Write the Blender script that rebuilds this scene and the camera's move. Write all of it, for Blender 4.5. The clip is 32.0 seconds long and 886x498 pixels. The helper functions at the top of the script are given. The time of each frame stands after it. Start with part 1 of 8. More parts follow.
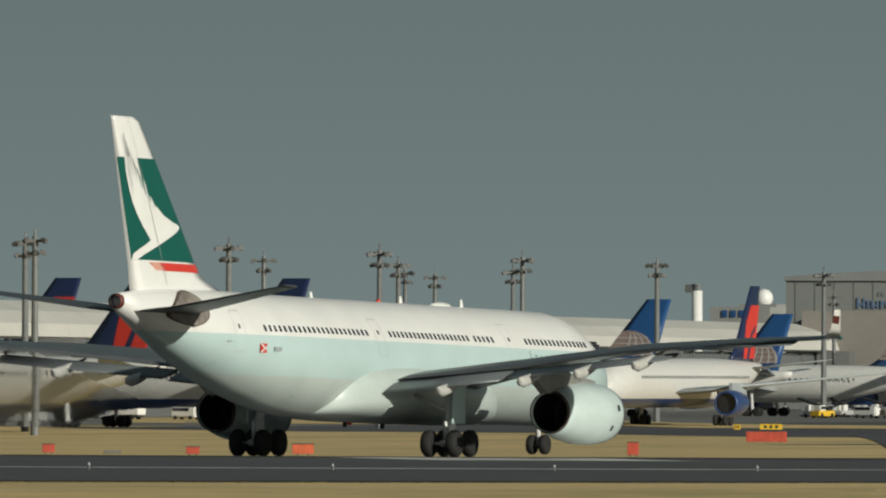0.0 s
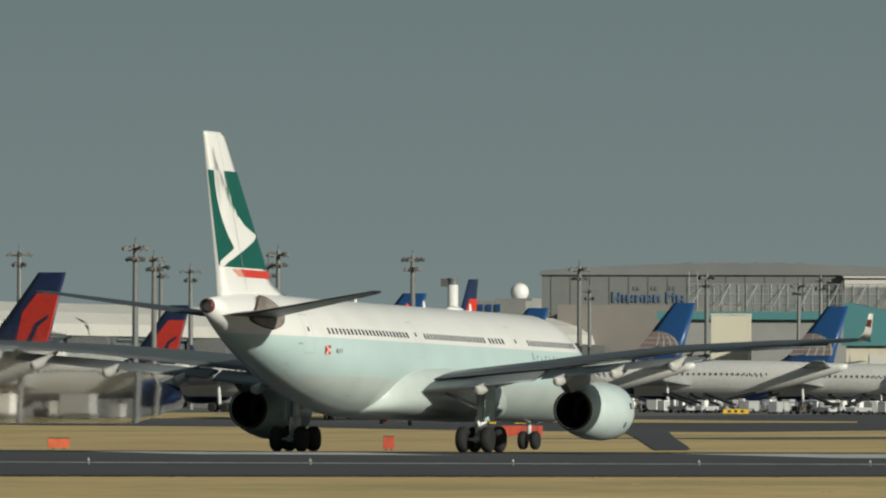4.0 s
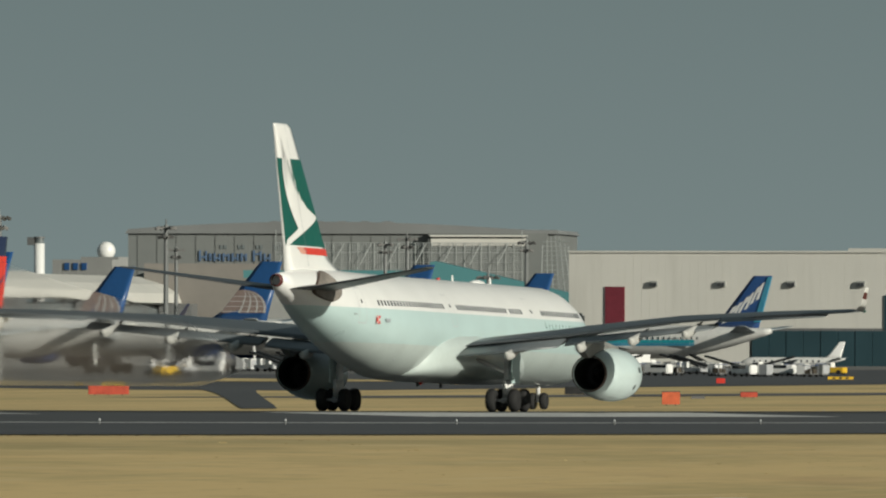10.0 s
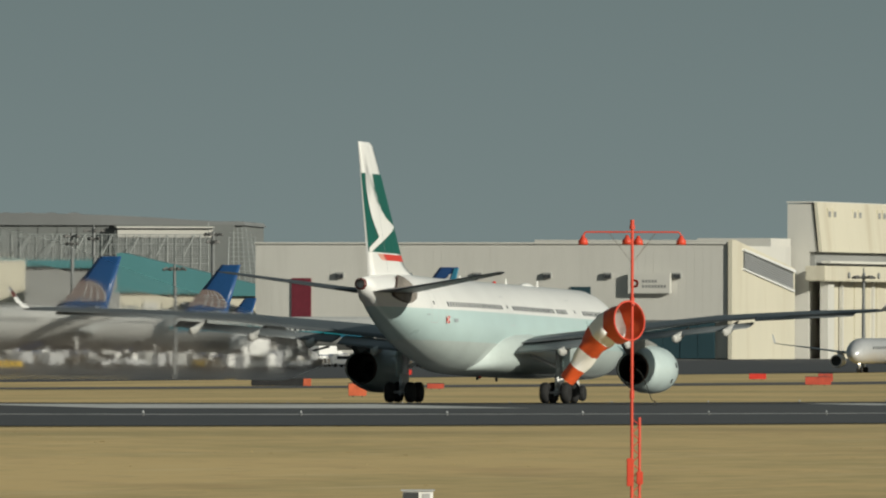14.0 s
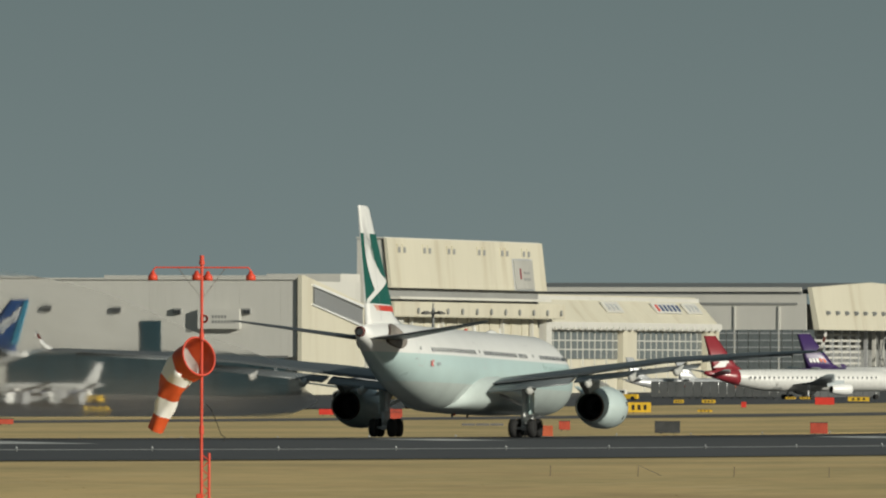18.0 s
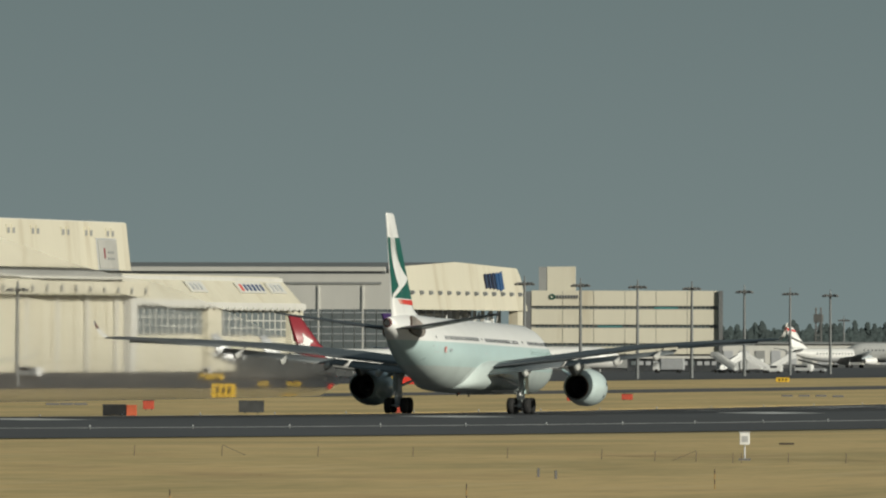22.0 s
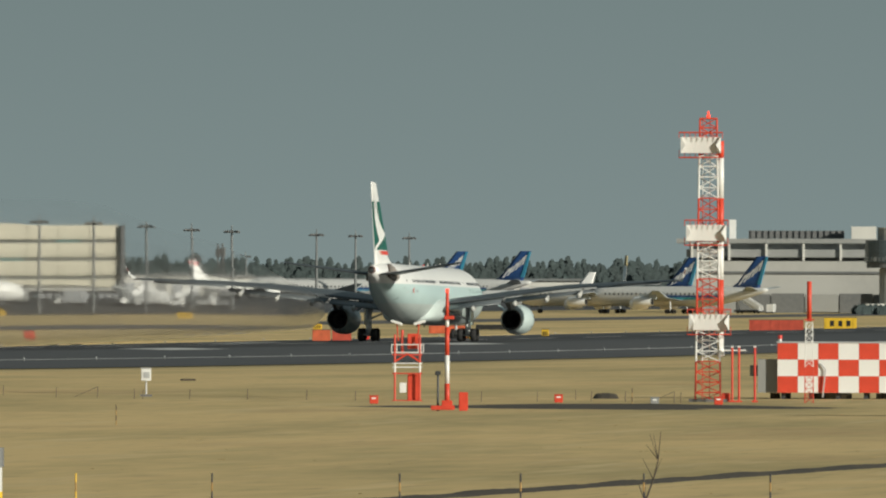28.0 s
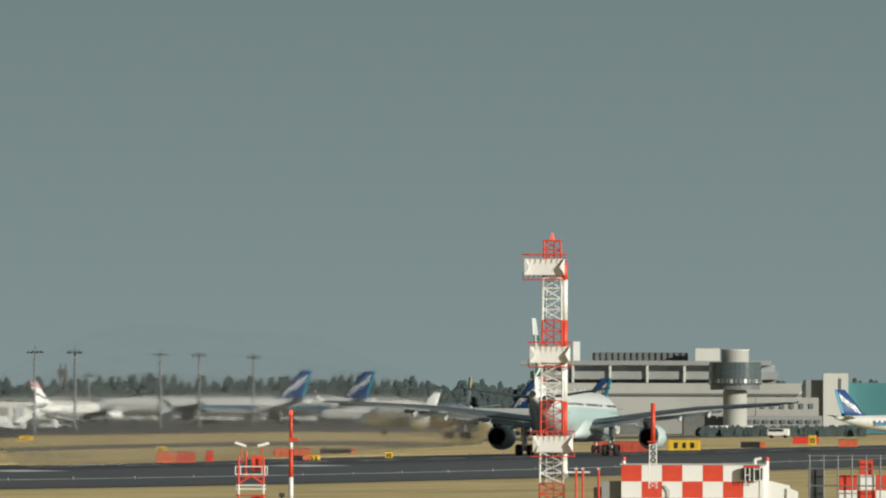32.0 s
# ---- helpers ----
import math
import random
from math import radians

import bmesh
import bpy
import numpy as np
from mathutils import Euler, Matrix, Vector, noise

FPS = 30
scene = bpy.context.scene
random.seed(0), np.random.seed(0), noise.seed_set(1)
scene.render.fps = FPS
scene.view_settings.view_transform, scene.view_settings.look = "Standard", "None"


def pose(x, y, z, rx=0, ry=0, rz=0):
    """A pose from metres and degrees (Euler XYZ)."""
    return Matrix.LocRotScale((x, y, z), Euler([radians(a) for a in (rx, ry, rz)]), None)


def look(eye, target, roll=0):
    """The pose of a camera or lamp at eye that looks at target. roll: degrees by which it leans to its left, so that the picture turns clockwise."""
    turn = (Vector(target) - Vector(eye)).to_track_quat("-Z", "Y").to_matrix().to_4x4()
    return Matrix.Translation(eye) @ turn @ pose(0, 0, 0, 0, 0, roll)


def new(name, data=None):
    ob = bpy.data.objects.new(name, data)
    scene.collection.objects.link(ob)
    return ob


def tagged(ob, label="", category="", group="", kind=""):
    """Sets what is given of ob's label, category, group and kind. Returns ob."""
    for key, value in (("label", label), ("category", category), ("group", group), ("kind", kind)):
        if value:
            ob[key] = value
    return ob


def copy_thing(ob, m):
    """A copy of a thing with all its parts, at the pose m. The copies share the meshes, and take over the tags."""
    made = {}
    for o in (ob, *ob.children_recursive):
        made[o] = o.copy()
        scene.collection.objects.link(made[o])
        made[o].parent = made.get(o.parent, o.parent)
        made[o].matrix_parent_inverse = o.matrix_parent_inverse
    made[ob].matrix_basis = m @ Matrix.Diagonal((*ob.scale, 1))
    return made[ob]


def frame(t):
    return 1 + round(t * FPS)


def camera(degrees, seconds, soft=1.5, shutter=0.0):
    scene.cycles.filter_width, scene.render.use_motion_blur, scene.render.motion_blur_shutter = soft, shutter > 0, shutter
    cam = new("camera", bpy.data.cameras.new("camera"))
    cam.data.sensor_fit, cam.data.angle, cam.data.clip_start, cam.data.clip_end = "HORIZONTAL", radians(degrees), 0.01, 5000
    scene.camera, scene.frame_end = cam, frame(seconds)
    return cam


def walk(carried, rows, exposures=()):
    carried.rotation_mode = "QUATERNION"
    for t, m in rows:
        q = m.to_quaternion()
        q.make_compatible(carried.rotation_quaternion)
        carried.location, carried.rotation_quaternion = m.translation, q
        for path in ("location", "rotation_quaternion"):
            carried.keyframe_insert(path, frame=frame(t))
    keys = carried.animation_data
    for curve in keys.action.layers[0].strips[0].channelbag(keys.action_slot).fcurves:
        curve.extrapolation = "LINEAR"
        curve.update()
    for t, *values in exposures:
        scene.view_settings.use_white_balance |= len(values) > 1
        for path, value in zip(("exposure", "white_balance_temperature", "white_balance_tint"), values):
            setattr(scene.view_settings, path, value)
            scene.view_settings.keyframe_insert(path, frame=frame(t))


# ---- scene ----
# The plan. +Y is the runway's heading, the runway's centre line lies at x = -238, the tripod at the origin.
# Azimuths and levels are read like a theodolite's circle, in divisions of 1/23953 radian:
# azimuth 9005 looks along the runway, level 677.6 is the horizon.
F, EYE, AZ0, LEVEL0, LEAN, RUNWAY_X = 23953.0, 5.19, 9005.3, 677.6, 0.00215, -238.0


def level_of(az):
    return LEVEL0 + LEAN * (az - 2500)


def aim(az, lev):
    """The camera's pose towards an azimuth and a level."""
    a, e = (az - AZ0) / F, -(lev - level_of(az)) / F
    eye = Vector((0, 0, EYE))
    return look(eye, eye + Vector((math.sin(a), math.cos(a), math.tan(e))) * 1000, math.degrees(LEAN))


def spot(az, d):
    """The place on plan at an azimuth and a distance."""
    a = (az - AZ0) / F
    return d * math.sin(a), d * math.cos(a)


def height(lev, az, d):
    """The height above datum at a level, an azimuth and a distance."""
    return EYE - (lev - level_of(az)) * d / F


def runway_z(y):
    """The runway's centre line falls gently away and lies level from y = 1475 on."""
    y = min(max(y, 400.0), 1475.0)
    return -4.273 * (y - 900) / 1000 + 0.931 * ((y - 900) / 500) ** 2


def ground_z(x, y):
    """The field: a low bank carries the runway, the near meadow lies at -0.8, the far side just under the runway,
    and the apron rises a little away from it."""
    near = min(max((x + 200) / 95, 0), 1)
    near = near * near * (3 - 2 * near)
    edge = -1.16 if x > RUNWAY_X else -0.45
    rise = 0.9 * min(max((-575 - x) / 100, 0), 1)
    return (1 - near) * (runway_z(y) + edge) - 0.8 * near + rise


def reach(lev, az):
    """The distance at which the ground lies at a level."""
    s, d = (lev - level_of(az)) / F, 700.0
    for _ in range(60):
        d = 0.6 * d + 0.4 * (EYE - ground_z(*spot(az, d))) / s
    return d


EXPOSURES = [(0, -0.24, 6150, 9), (2, -0.11, 6150, 9), (14, -0.11, 6150, 9), (18, -0.18, 6150, 9), (20, -0.17, 6150, 9), (24, -0.05, 6150, 9), (26, 0.02, 6150, 9), (29, 0.07, 6150, 9), (32, 0.14, 6050, 9)]
cam = camera(3.7493, 32.0, soft=2.1)
VIEWS = [
    (0, 784.0, 441.0), (0.5, 851.5, 403.1), (1, 931.3, 405.9), (1.5, 988.1, 415.9), (2, 1040.9, 432.5), 
    (2.5, 1082.8, 433.4), (4.5, 1268.3, 463.7), (5, 1321.0, 480.7), (5.5, 1373.2, 486.8), (6, 1443.7, 489.8), 
    (6.5, 1511.6, 481.5), (7, 1595.6, 479.3), (7.5, 1678.7, 500.5), (8, 1733.6, 517.8), (8.5, 1795.3, 515.7), 
    (9, 1850.1, 512.7), (9.5, 1899.7, 522.6), (10, 1948.1, 524.8), (10.5, 1999.2, 549.1), (11, 2062.0, 545.6), 
    (11.5, 2134.1, 558.1), (12, 2189.4, 567.7), (12.5, 2271.6, 567.6), (13, 2375.7, 555.1), (13.5, 2446.1, 558.4), 
    (14, 2502.8, 540.0), (14.5, 2613.4, 522.5), (15, 2810.0, 491.3), (15.5, 2916.4, 482.5), (17.5, 3193.9, 475.7), 
    (18, 3264.3, 477.2), (18.5, 3356.0, 477.0), (19, 3454.2, 463.1), (19.5, 3557.8, 463.2), (20, 3640.7, 451.5), 
    (20.5, 3739.1, 474.1), (21, 3825.1, 490.5), (21.5, 3917.0, 503.1), (22, 4000.5, 513.6), (22.5, 4094.2, 541.2), 
    (23, 4166.6, 568.4), (23.5, 4274.4, 605.2), (24, 4362.8, 626.3), (24.5, 4449.5, 627.8), (25, 4564.3, 637.4), 
    (25.5, 4697.3, 639.1), (26, 4810.0, 640.4), (26.5, 4892.7, 650.7), (28.5, 5099.6, 609.1), (29, 5135.3, 577.3), 
    (29.5, 5169.1, 515.1), (30, 5201.1, 490.9), (30.5, 5234.9, 472.8), (31, 5262.8, 451.9), (31.5, 5291.5, 434.2), 
    (32, 5335.7, 411.1), 
]
walk(cam, [(t, aim(az, lev)) for t, az, lev in VIEWS], EXPOSURES)

# Seconds, metres along the runway, degrees of yaw to the right, metres off the centre line.
ROLL = [
    (0, 651.3, 3.47, 0.40), (0.5, 656.8, 2.32, 0.55), (1, 661.7, 1.17, 0.70), (1.5, 666.9, 0.50, 0.77), (2, 671.8, -0.16, 0.84), 
    (2.5, 678.0, -0.12, 0.63), (4.5, 702.3, 0.00, 0.00), (5, 708.0, 0.00, 0.00), (5.5, 713.7, 0.00, 0.00), (6, 719.5, 0.00, 0.00), 
    (6.5, 725.8, 0.00, 0.00), (7, 732.5, 0.00, 0.00), (7.5, 739.5, 0.00, 0.00), (8, 746.6, 0.00, 0.00), (8.5, 754.4, 0.00, 0.00), 
    (9, 762.8, 0.00, 0.00), (9.5, 771.4, 0.00, 0.00), (10, 780.2, 0.00, 0.00), (10.5, 789.2, 0.00, 0.00), (11, 798.9, 0.00, 0.00), 
    (11.5, 809.0, 0.00, 0.00), (12, 819.4, 0.00, 0.00), (12.5, 830.2, 0.00, 0.00), (13, 841.4, 0.00, 0.00), (13.5, 852.5, 0.00, 0.00), 
    (14, 864.7, 0.00, 0.00), (14.5, 877.4, 0.00, 0.00), (15, 890.6, 0.00, 0.00), (15.5, 904.1, 0.00, 0.00), (17.5, 961.9, 0.00, 0.00), 
    (18, 978.0, 0.00, 0.00), (18.5, 994.9, 0.00, 0.00), (19, 1012.6, 0.00, 0.00), (19.5, 1031.5, 0.00, 0.00), (20, 1050.8, 0.00, 0.00), 
    (20.5, 1070.2, 0.00, 0.00), (21, 1089.8, 0.00, 0.00), (21.5, 1109.5, 0.00, 0.00), (22, 1129.5, 0.00, 0.00), (22.5, 1149.5, 0.00, 0.00), 
    (23, 1169.7, 0.00, 0.00), (23.5, 1190.5, 0.00, 0.00), (24, 1212.0, 0.00, 0.00), (24.5, 1235.0, 0.00, 0.00), (25, 1259.3, 0.00, 0.00), 
    (25.5, 1285.6, 0.00, 0.00), (26, 1312.8, 0.00, 0.00), (26.5, 1340.2, 0.00, 0.00), (28.5, 1441.0, 0.00, 0.00), (29, 1466.9, 0.00, 0.00), 
    (29.5, 1493.6, 0.00, 0.00), (30, 1521.2, 0.00, 0.00), (30.5, 1549.9, 0.00, 0.00), (31, 1579.8, 0.00, 0.00), (31.5, 1610.5, 0.00, 0.00), 
    (32, 1641.9, 0.00, 0.00), 
]
# ---- light ----
SUN_DIR = Vector((0.86, -0.45, 0.29)).normalized()
world = bpy.data.worlds.new("hazy_sky")
world.use_nodes = True
scene.world = world
wn, wl = world.node_tree.nodes, world.node_tree.links
wn.clear()
w_out, w_bg = wn.new("ShaderNodeOutputWorld"), wn.new("ShaderNodeBackground")
w_sky = wn.new("ShaderNodeTexSky")
w_sky.sky_type, w_sky.sun_disc = "NISHITA", False
w_sky.sun_elevation = math.asin(SUN_DIR.z)
w_sky.sun_rotation = math.atan2(SUN_DIR.x, SUN_DIR.y)
w_sky.air_density, w_sky.dust_density, w_sky.ozone_density = 1.0, 3.0, 1.0
# Winter haze: the sky's blue is veiled by an even grey-green.
w_mul = wn.new("ShaderNodeMix")
w_mul.data_type, w_mul.blend_type = "RGBA", "MULTIPLY"
w_mul.inputs["Factor"].default_value = 1.0
w_mul.inputs["B"].default_value = (0.05, 0.05, 0.05, 1)
w_coord, w_sep, w_ramp = wn.new("ShaderNodeTexCoord"), wn.new("ShaderNodeSeparateXYZ"), wn.new("ShaderNodeValToRGB")
w_ramp.color_ramp.elements[0].position, w_ramp.color_ramp.elements[0].color = 0.0, (0.236, 0.288, 0.271, 1)
w_ramp.color_ramp.elements[1].position, w_ramp.color_ramp.elements[1].color = 0.035, (0.164, 0.211, 0.204, 1)
w_high = w_ramp.color_ramp.elements.new(0.30)
w_high.color = (0.095, 0.122, 0.122, 1)
w_mix = wn.new("ShaderNodeMix")
w_mix.data_type = "RGBA"
w_mix.inputs["Factor"].default_value = 0.88
wl.new(w_sky.outputs["Color"], w_mul.inputs["A"])
wl.new(w_coord.outputs["Generated"], w_sep.inputs[0])
wl.new(w_sep.outputs["Z"], w_ramp.inputs["Fac"])
wl.new(w_mul.outputs["Result"], w_mix.inputs["A"])
wl.new(w_ramp.outputs["Color"], w_mix.inputs["B"])
wl.new(w_mix.outputs["Result"], w_bg.inputs["Color"])
wl.new(w_bg.outputs["Background"], w_out.inputs["Surface"])

sun = new("sun", bpy.data.lights.new("sun", "SUN"))
sun.data.energy, sun.data.angle, sun.data.color = 4.7, radians(0.6), (0.97, 0.90, 0.74)
sun.matrix_world = look(SUN_DIR * 500, (0, 0, 0))
# ---- materials ----
def material(name, color, rough=0.6, metal=0.0, vary=0.12, scale=1.5, fine=20.0, bump=0.0, coat=0.0, tone=None, stretch=(1, 1, 1), random_tone=0.0, low=0.45, high=0.85):
    """A painted, weathered or natural surface: two scales of tone, some relief."""
    m = bpy.data.materials.new(name)
    m.use_nodes = True
    n, l = m.node_tree.nodes, m.node_tree.links
    b = n["Principled BSDF"]
    b.inputs["Roughness"].default_value, b.inputs["Metallic"].default_value = rough, metal
    b.inputs["Coat Weight"].default_value = coat
    co, mp = n.new("ShaderNodeTexCoord"), n.new("ShaderNodeMapping")
    mp.inputs["Scale"].default_value = stretch
    l.new(co.outputs["Object"], mp.inputs["Vector"])
    big, small = n.new("ShaderNodeTexNoise"), n.new("ShaderNodeTexNoise")
    big.inputs["Scale"].default_value, big.inputs["Detail"].default_value = scale, 5
    small.inputs["Scale"].default_value, small.inputs["Detail"].default_value = fine, 3
    l.new(mp.outputs["Vector"], big.inputs["Vector"])
    l.new(mp.outputs["Vector"], small.inputs["Vector"])
    both = n.new("ShaderNodeMath")
    both.operation = "MULTIPLY_ADD"
    both.inputs[1].default_value = 0.4
    l.new(small.outputs["Fac"], both.inputs[0])
    l.new(big.outputs["Fac"], both.inputs[2])
    ramp = n.new("ShaderNodeValToRGB")
    other = tone or tuple(c * (1 - 2.2 * vary) for c in color)
    ramp.color_ramp.elements[0].position, ramp.color_ramp.elements[0].color = low, (*other, 1)
    ramp.color_ramp.elements[1].position, ramp.color_ramp.elements[1].color = high, (*color, 1)
    l.new(both.outputs[0], ramp.inputs["Fac"])
    last = ramp.outputs["Color"]
    if random_tone:
        info, hsv, mr = n.new("ShaderNodeObjectInfo"), n.new("ShaderNodeHueSaturation"), n.new("ShaderNodeMapRange")
        mr.inputs["To Min"].default_value, mr.inputs["To Max"].default_value = 1 - random_tone, 1 + random_tone
        l.new(info.outputs["Random"], mr.inputs["Value"])
        l.new(mr.outputs["Result"], hsv.inputs["Value"])
        l.new(last, hsv.inputs["Color"])
        last = hsv.outputs["Color"]
    l.new(last, b.inputs["Base Color"])
    rr = n.new("ShaderNodeMapRange")
    rr.inputs["To Min"].default_value, rr.inputs["To Max"].default_value = rough * 0.8, min(1.0, rough * 1.2)
    l.new(big.outputs["Fac"], rr.inputs["Value"])
    l.new(rr.outputs["Result"], b.inputs["Roughness"])
    if bump:
        bp = n.new("ShaderNodeBump")
        bp.inputs["Strength"].default_value, bp.inputs["Distance"].default_value = bump, 0.05
        l.new(both.outputs[0], bp.inputs["Height"])
        l.new(bp.outputs["Normal"], b.inputs["Normal"])
    return m


def glow(name, color, power):
    m = bpy.data.materials.new(name)
    m.use_nodes = True
    b = m.node_tree.nodes["Principled BSDF"]
    b.inputs["Base Color"].default_value = (*color, 1)
    b.inputs["Emission Color"].default_value, b.inputs["Emission Strength"].default_value = (*color, 1), power
    return m


WHITE = material("white_paint", (0.80, 0.80, 0.78), 0.35, vary=0.03, scale=0.6, fine=8, coat=0.3)
PALEHULL = material("pale_grey_belly_paint", (0.55, 0.625, 0.60), 0.35, vary=0.06, scale=0.35, fine=4, coat=0.3)
PALEAQUA = material("pale_aqua_cowling_paint", (0.61, 0.72, 0.705), 0.30, vary=0.05, scale=0.7, fine=6, coat=0.4)
AQUA = material("aqua_paint", (0.52, 0.665, 0.655), 0.30, vary=0.03, scale=0.5, fine=6, coat=0.4)
GREEN = material("deep_green_paint", (0.001, 0.095, 0.075), 0.45, vary=0.05)
RED = material("red_paint", (0.62, 0.045, 0.03), 0.4, vary=0.06)
FADEDRED = material("brushed_pale_red_paint", (0.72, 0.36, 0.28), 0.4, vary=0.12, scale=3.0)
NAVY = material("navy_paint", (0.022, 0.055, 0.17), 0.35, vary=0.05, coat=0.3)
DARK_NAVY = material("dark_navy_paint", (0.015, 0.025, 0.075), 0.35, vary=0.05, coat=0.3)
LIVERYBLUE = material("bright_livery_blue_paint", (0.028, 0.078, 0.225), 0.4, vary=0.05)
BLUE = material("mid_blue_paint", (0.018, 0.075, 0.215), 0.35, vary=0.05, coat=0.3)
SKYBLUE = material("light_blue_paint", (0.06, 0.30, 0.46), 0.35, vary=0.05, coat=0.3)
TEALPAINT = material("teal_paint", (0.03, 0.33, 0.40), 0.35, vary=0.05, coat=0.3)
MAROON = material("maroon_paint", (0.26, 0.03, 0.04), 0.35, vary=0.05, coat=0.3)
PYLON = material("pylon_grey_paint", (0.24, 0.24, 0.225), 0.45, vary=0.15, scale=0.8)
PURPLE = material("purple_paint", (0.055, 0.028, 0.12), 0.35, vary=0.05, coat=0.3)
SILVER = material("silver_paint", (0.55, 0.56, 0.57), 0.35, 0.3, vary=0.05)
GREYPAINT = material("grey_wing_paint", (0.36, 0.40, 0.42), 0.4, vary=0.08, scale=0.8)
# wing and tailplane greys darkened: the shade of their undersides is in the colour
WINGDARK = material("shade_darkened_wing_paint", (0.092, 0.104, 0.112), 0.35, vary=0.08, scale=0.8)
TAILSHADE = material("shade_darkened_tail_paint", (0.06, 0.068, 0.075), 0.4, vary=0.1, scale=0.8)
TAILRING = material("weathered_red_metal", (0.15, 0.04, 0.035), 0.5, 0.3, vary=0.2)
ROOTPLATE = material("worn_root_plate", (0.27, 0.24, 0.21), 0.55, vary=0.25, scale=1.2)
SEALBROWN = material("brown_seal_plate", (0.11, 0.075, 0.06), 0.6, vary=0.25, scale=2.0)
# flap grey lowered likewise, shade included in the colour
FLAP = material("shade_darkened_flap_paint", (0.13, 0.145, 0.152), 0.35, vary=0.08)
FAIRING = material("fairing_grey", (0.50, 0.50, 0.47), 0.45, vary=0.08)
# tube grey raised above the pole grey, haze put into the colour
SCAFFOLD = material("haze_lightened_scaffold_tube", (0.36, 0.38, 0.37), 0.6, 0.2, vary=0.1)
SOIL = material("dark_damp_soil", (0.075, 0.062, 0.045), 0.95, vary=0.15, scale=0.4, fine=3, bump=0.4)
DARKGREY = material("dark_grey_metal", (0.07, 0.075, 0.08), 0.5, 0.3, vary=0.15)
STEEL = material("bare_steel", (0.45, 0.45, 0.45), 0.35, 0.9, vary=0.12)
HOTMETAL = material("heat_stained_metal", (0.13, 0.085, 0.07), 0.5, 0.5, vary=0.2)
RUBBER = material("tyre_rubber", (0.018, 0.018, 0.018), 0.85, vary=0.2)
BLACKGLASS = material("dark_glass", (0.02, 0.025, 0.03), 0.12, vary=0.1)
WINDOWDARK = material("cabin_window", (0.05, 0.06, 0.07), 0.2, vary=0.1)
ORANGE = material("orange_paint", (0.60, 0.085, 0.018), 0.5, vary=0.10)
ORANGERED = material("red_orange_paint", (0.66, 0.065, 0.03), 0.5, vary=0.10)
# marker box colours, dulled so that haze over the field is painted in
FIELDRED = material("haze_dulled_red_box_paint", (0.50, 0.075, 0.04), 0.6, vary=0.14)
FIELDORANGE = material("haze_dulled_orange_box_paint", (0.62, 0.13, 0.05), 0.6, vary=0.14)
YELLOW = material("yellow_paint", (0.75, 0.48, 0.03), 0.5, vary=0.10)
BLACK = material("black_paint", (0.02, 0.02, 0.02), 0.5, vary=0.2)
GRASS = material("dry_winter_grass", (0.675, 0.495, 0.215), 0.95, vary=0.1, scale=0.06, fine=0.7, bump=0.3, tone=(0.43, 0.335, 0.14), stretch=(1, 0.22, 1), low=0.5, high=0.8)
TUFT = material("dry_grass_tuft", (0.55, 0.42, 0.20), 0.95, vary=0.2, scale=0.5, tone=(0.42, 0.31, 0.14))
ASPHALT = material("asphalt", (0.064, 0.068, 0.073), 0.9, vary=0.14, scale=0.02, fine=0.6, stretch=(1, 0.12, 1))
RUBBERMARK = material("tyre_rubber_deposit", (0.03, 0.031, 0.034), 0.9, vary=0.25, scale=0.05, fine=0.8, stretch=(1, 0.1, 1))
SHOULDER = material("weathered_asphalt", (0.115, 0.11, 0.105), 0.92, vary=0.12, scale=0.03, fine=0.5)
CONCRETE = material("apron_concrete", (0.17, 0.165, 0.155), 0.9, vary=0.12, scale=0.01, fine=0.3)
LINEPAINT = material("worn_line_paint", (0.62, 0.62, 0.60), 0.7, vary=0.16, scale=0.2, fine=3)
POLE = material("galvanised_pole", (0.20, 0.21, 0.21), 0.6, 0.4, vary=0.1)
LAMPGREY = material("lamp_housing", (0.13, 0.13, 0.125), 0.6, vary=0.1)
WALL_PALE = material("pale_cladding", (0.60, 0.59, 0.545), 0.7, vary=0.04, scale=0.03, fine=0.4, stretch=(1, 1, 0.3))
WALL_CREAM = material("cream_cladding", (0.61, 0.575, 0.46), 0.65, vary=0.035, scale=0.05, fine=0.5, stretch=(1, 1, 0.25))
# white of the far parked hulls, dimmed in colour to imitate distant haze
OFFWHITE = material("haze_dimmed_white_paint", (0.66, 0.66, 0.635), 0.4, vary=0.05, coat=0.1)
GOLD = material("dull_gold_paint", (0.50, 0.42, 0.22), 0.5, vary=0.08)
PALEGREY = material("pale_grey_hull_paint", (0.56, 0.57, 0.56), 0.4, vary=0.05)
# on far buildings this replaces dark grey, lightened to paint in the haze
DULLGREY = material("dull_and_haze_lifted_grey", (0.16, 0.165, 0.165), 0.6, 0.1, vary=0.1)
FENCEGREY = material("dark_blast_fence_steel", (0.085, 0.09, 0.09), 0.6, vary=0.15, scale=0.3)
SIGNBLUE = material("faded_blue_lettering", (0.085, 0.14, 0.235), 0.6, vary=0.1)
# stone grey; on the office walls it also stands for shade
WALL_STONE = material("weathered_and_shaded_stone_render", (0.41, 0.405, 0.375), 0.8, vary=0.08, scale=0.05, fine=0.5)
GLOBE = material("brown_globe_paint", (0.27, 0.205, 0.185), 0.4, vary=0.1)
SEAM = material("cladding_joint", (0.14, 0.15, 0.145), 0.75, vary=0.08)
BROWNGREY = material("brown_grey_render", (0.215, 0.20, 0.18), 0.8, vary=0.08, scale=0.04, fine=0.4)
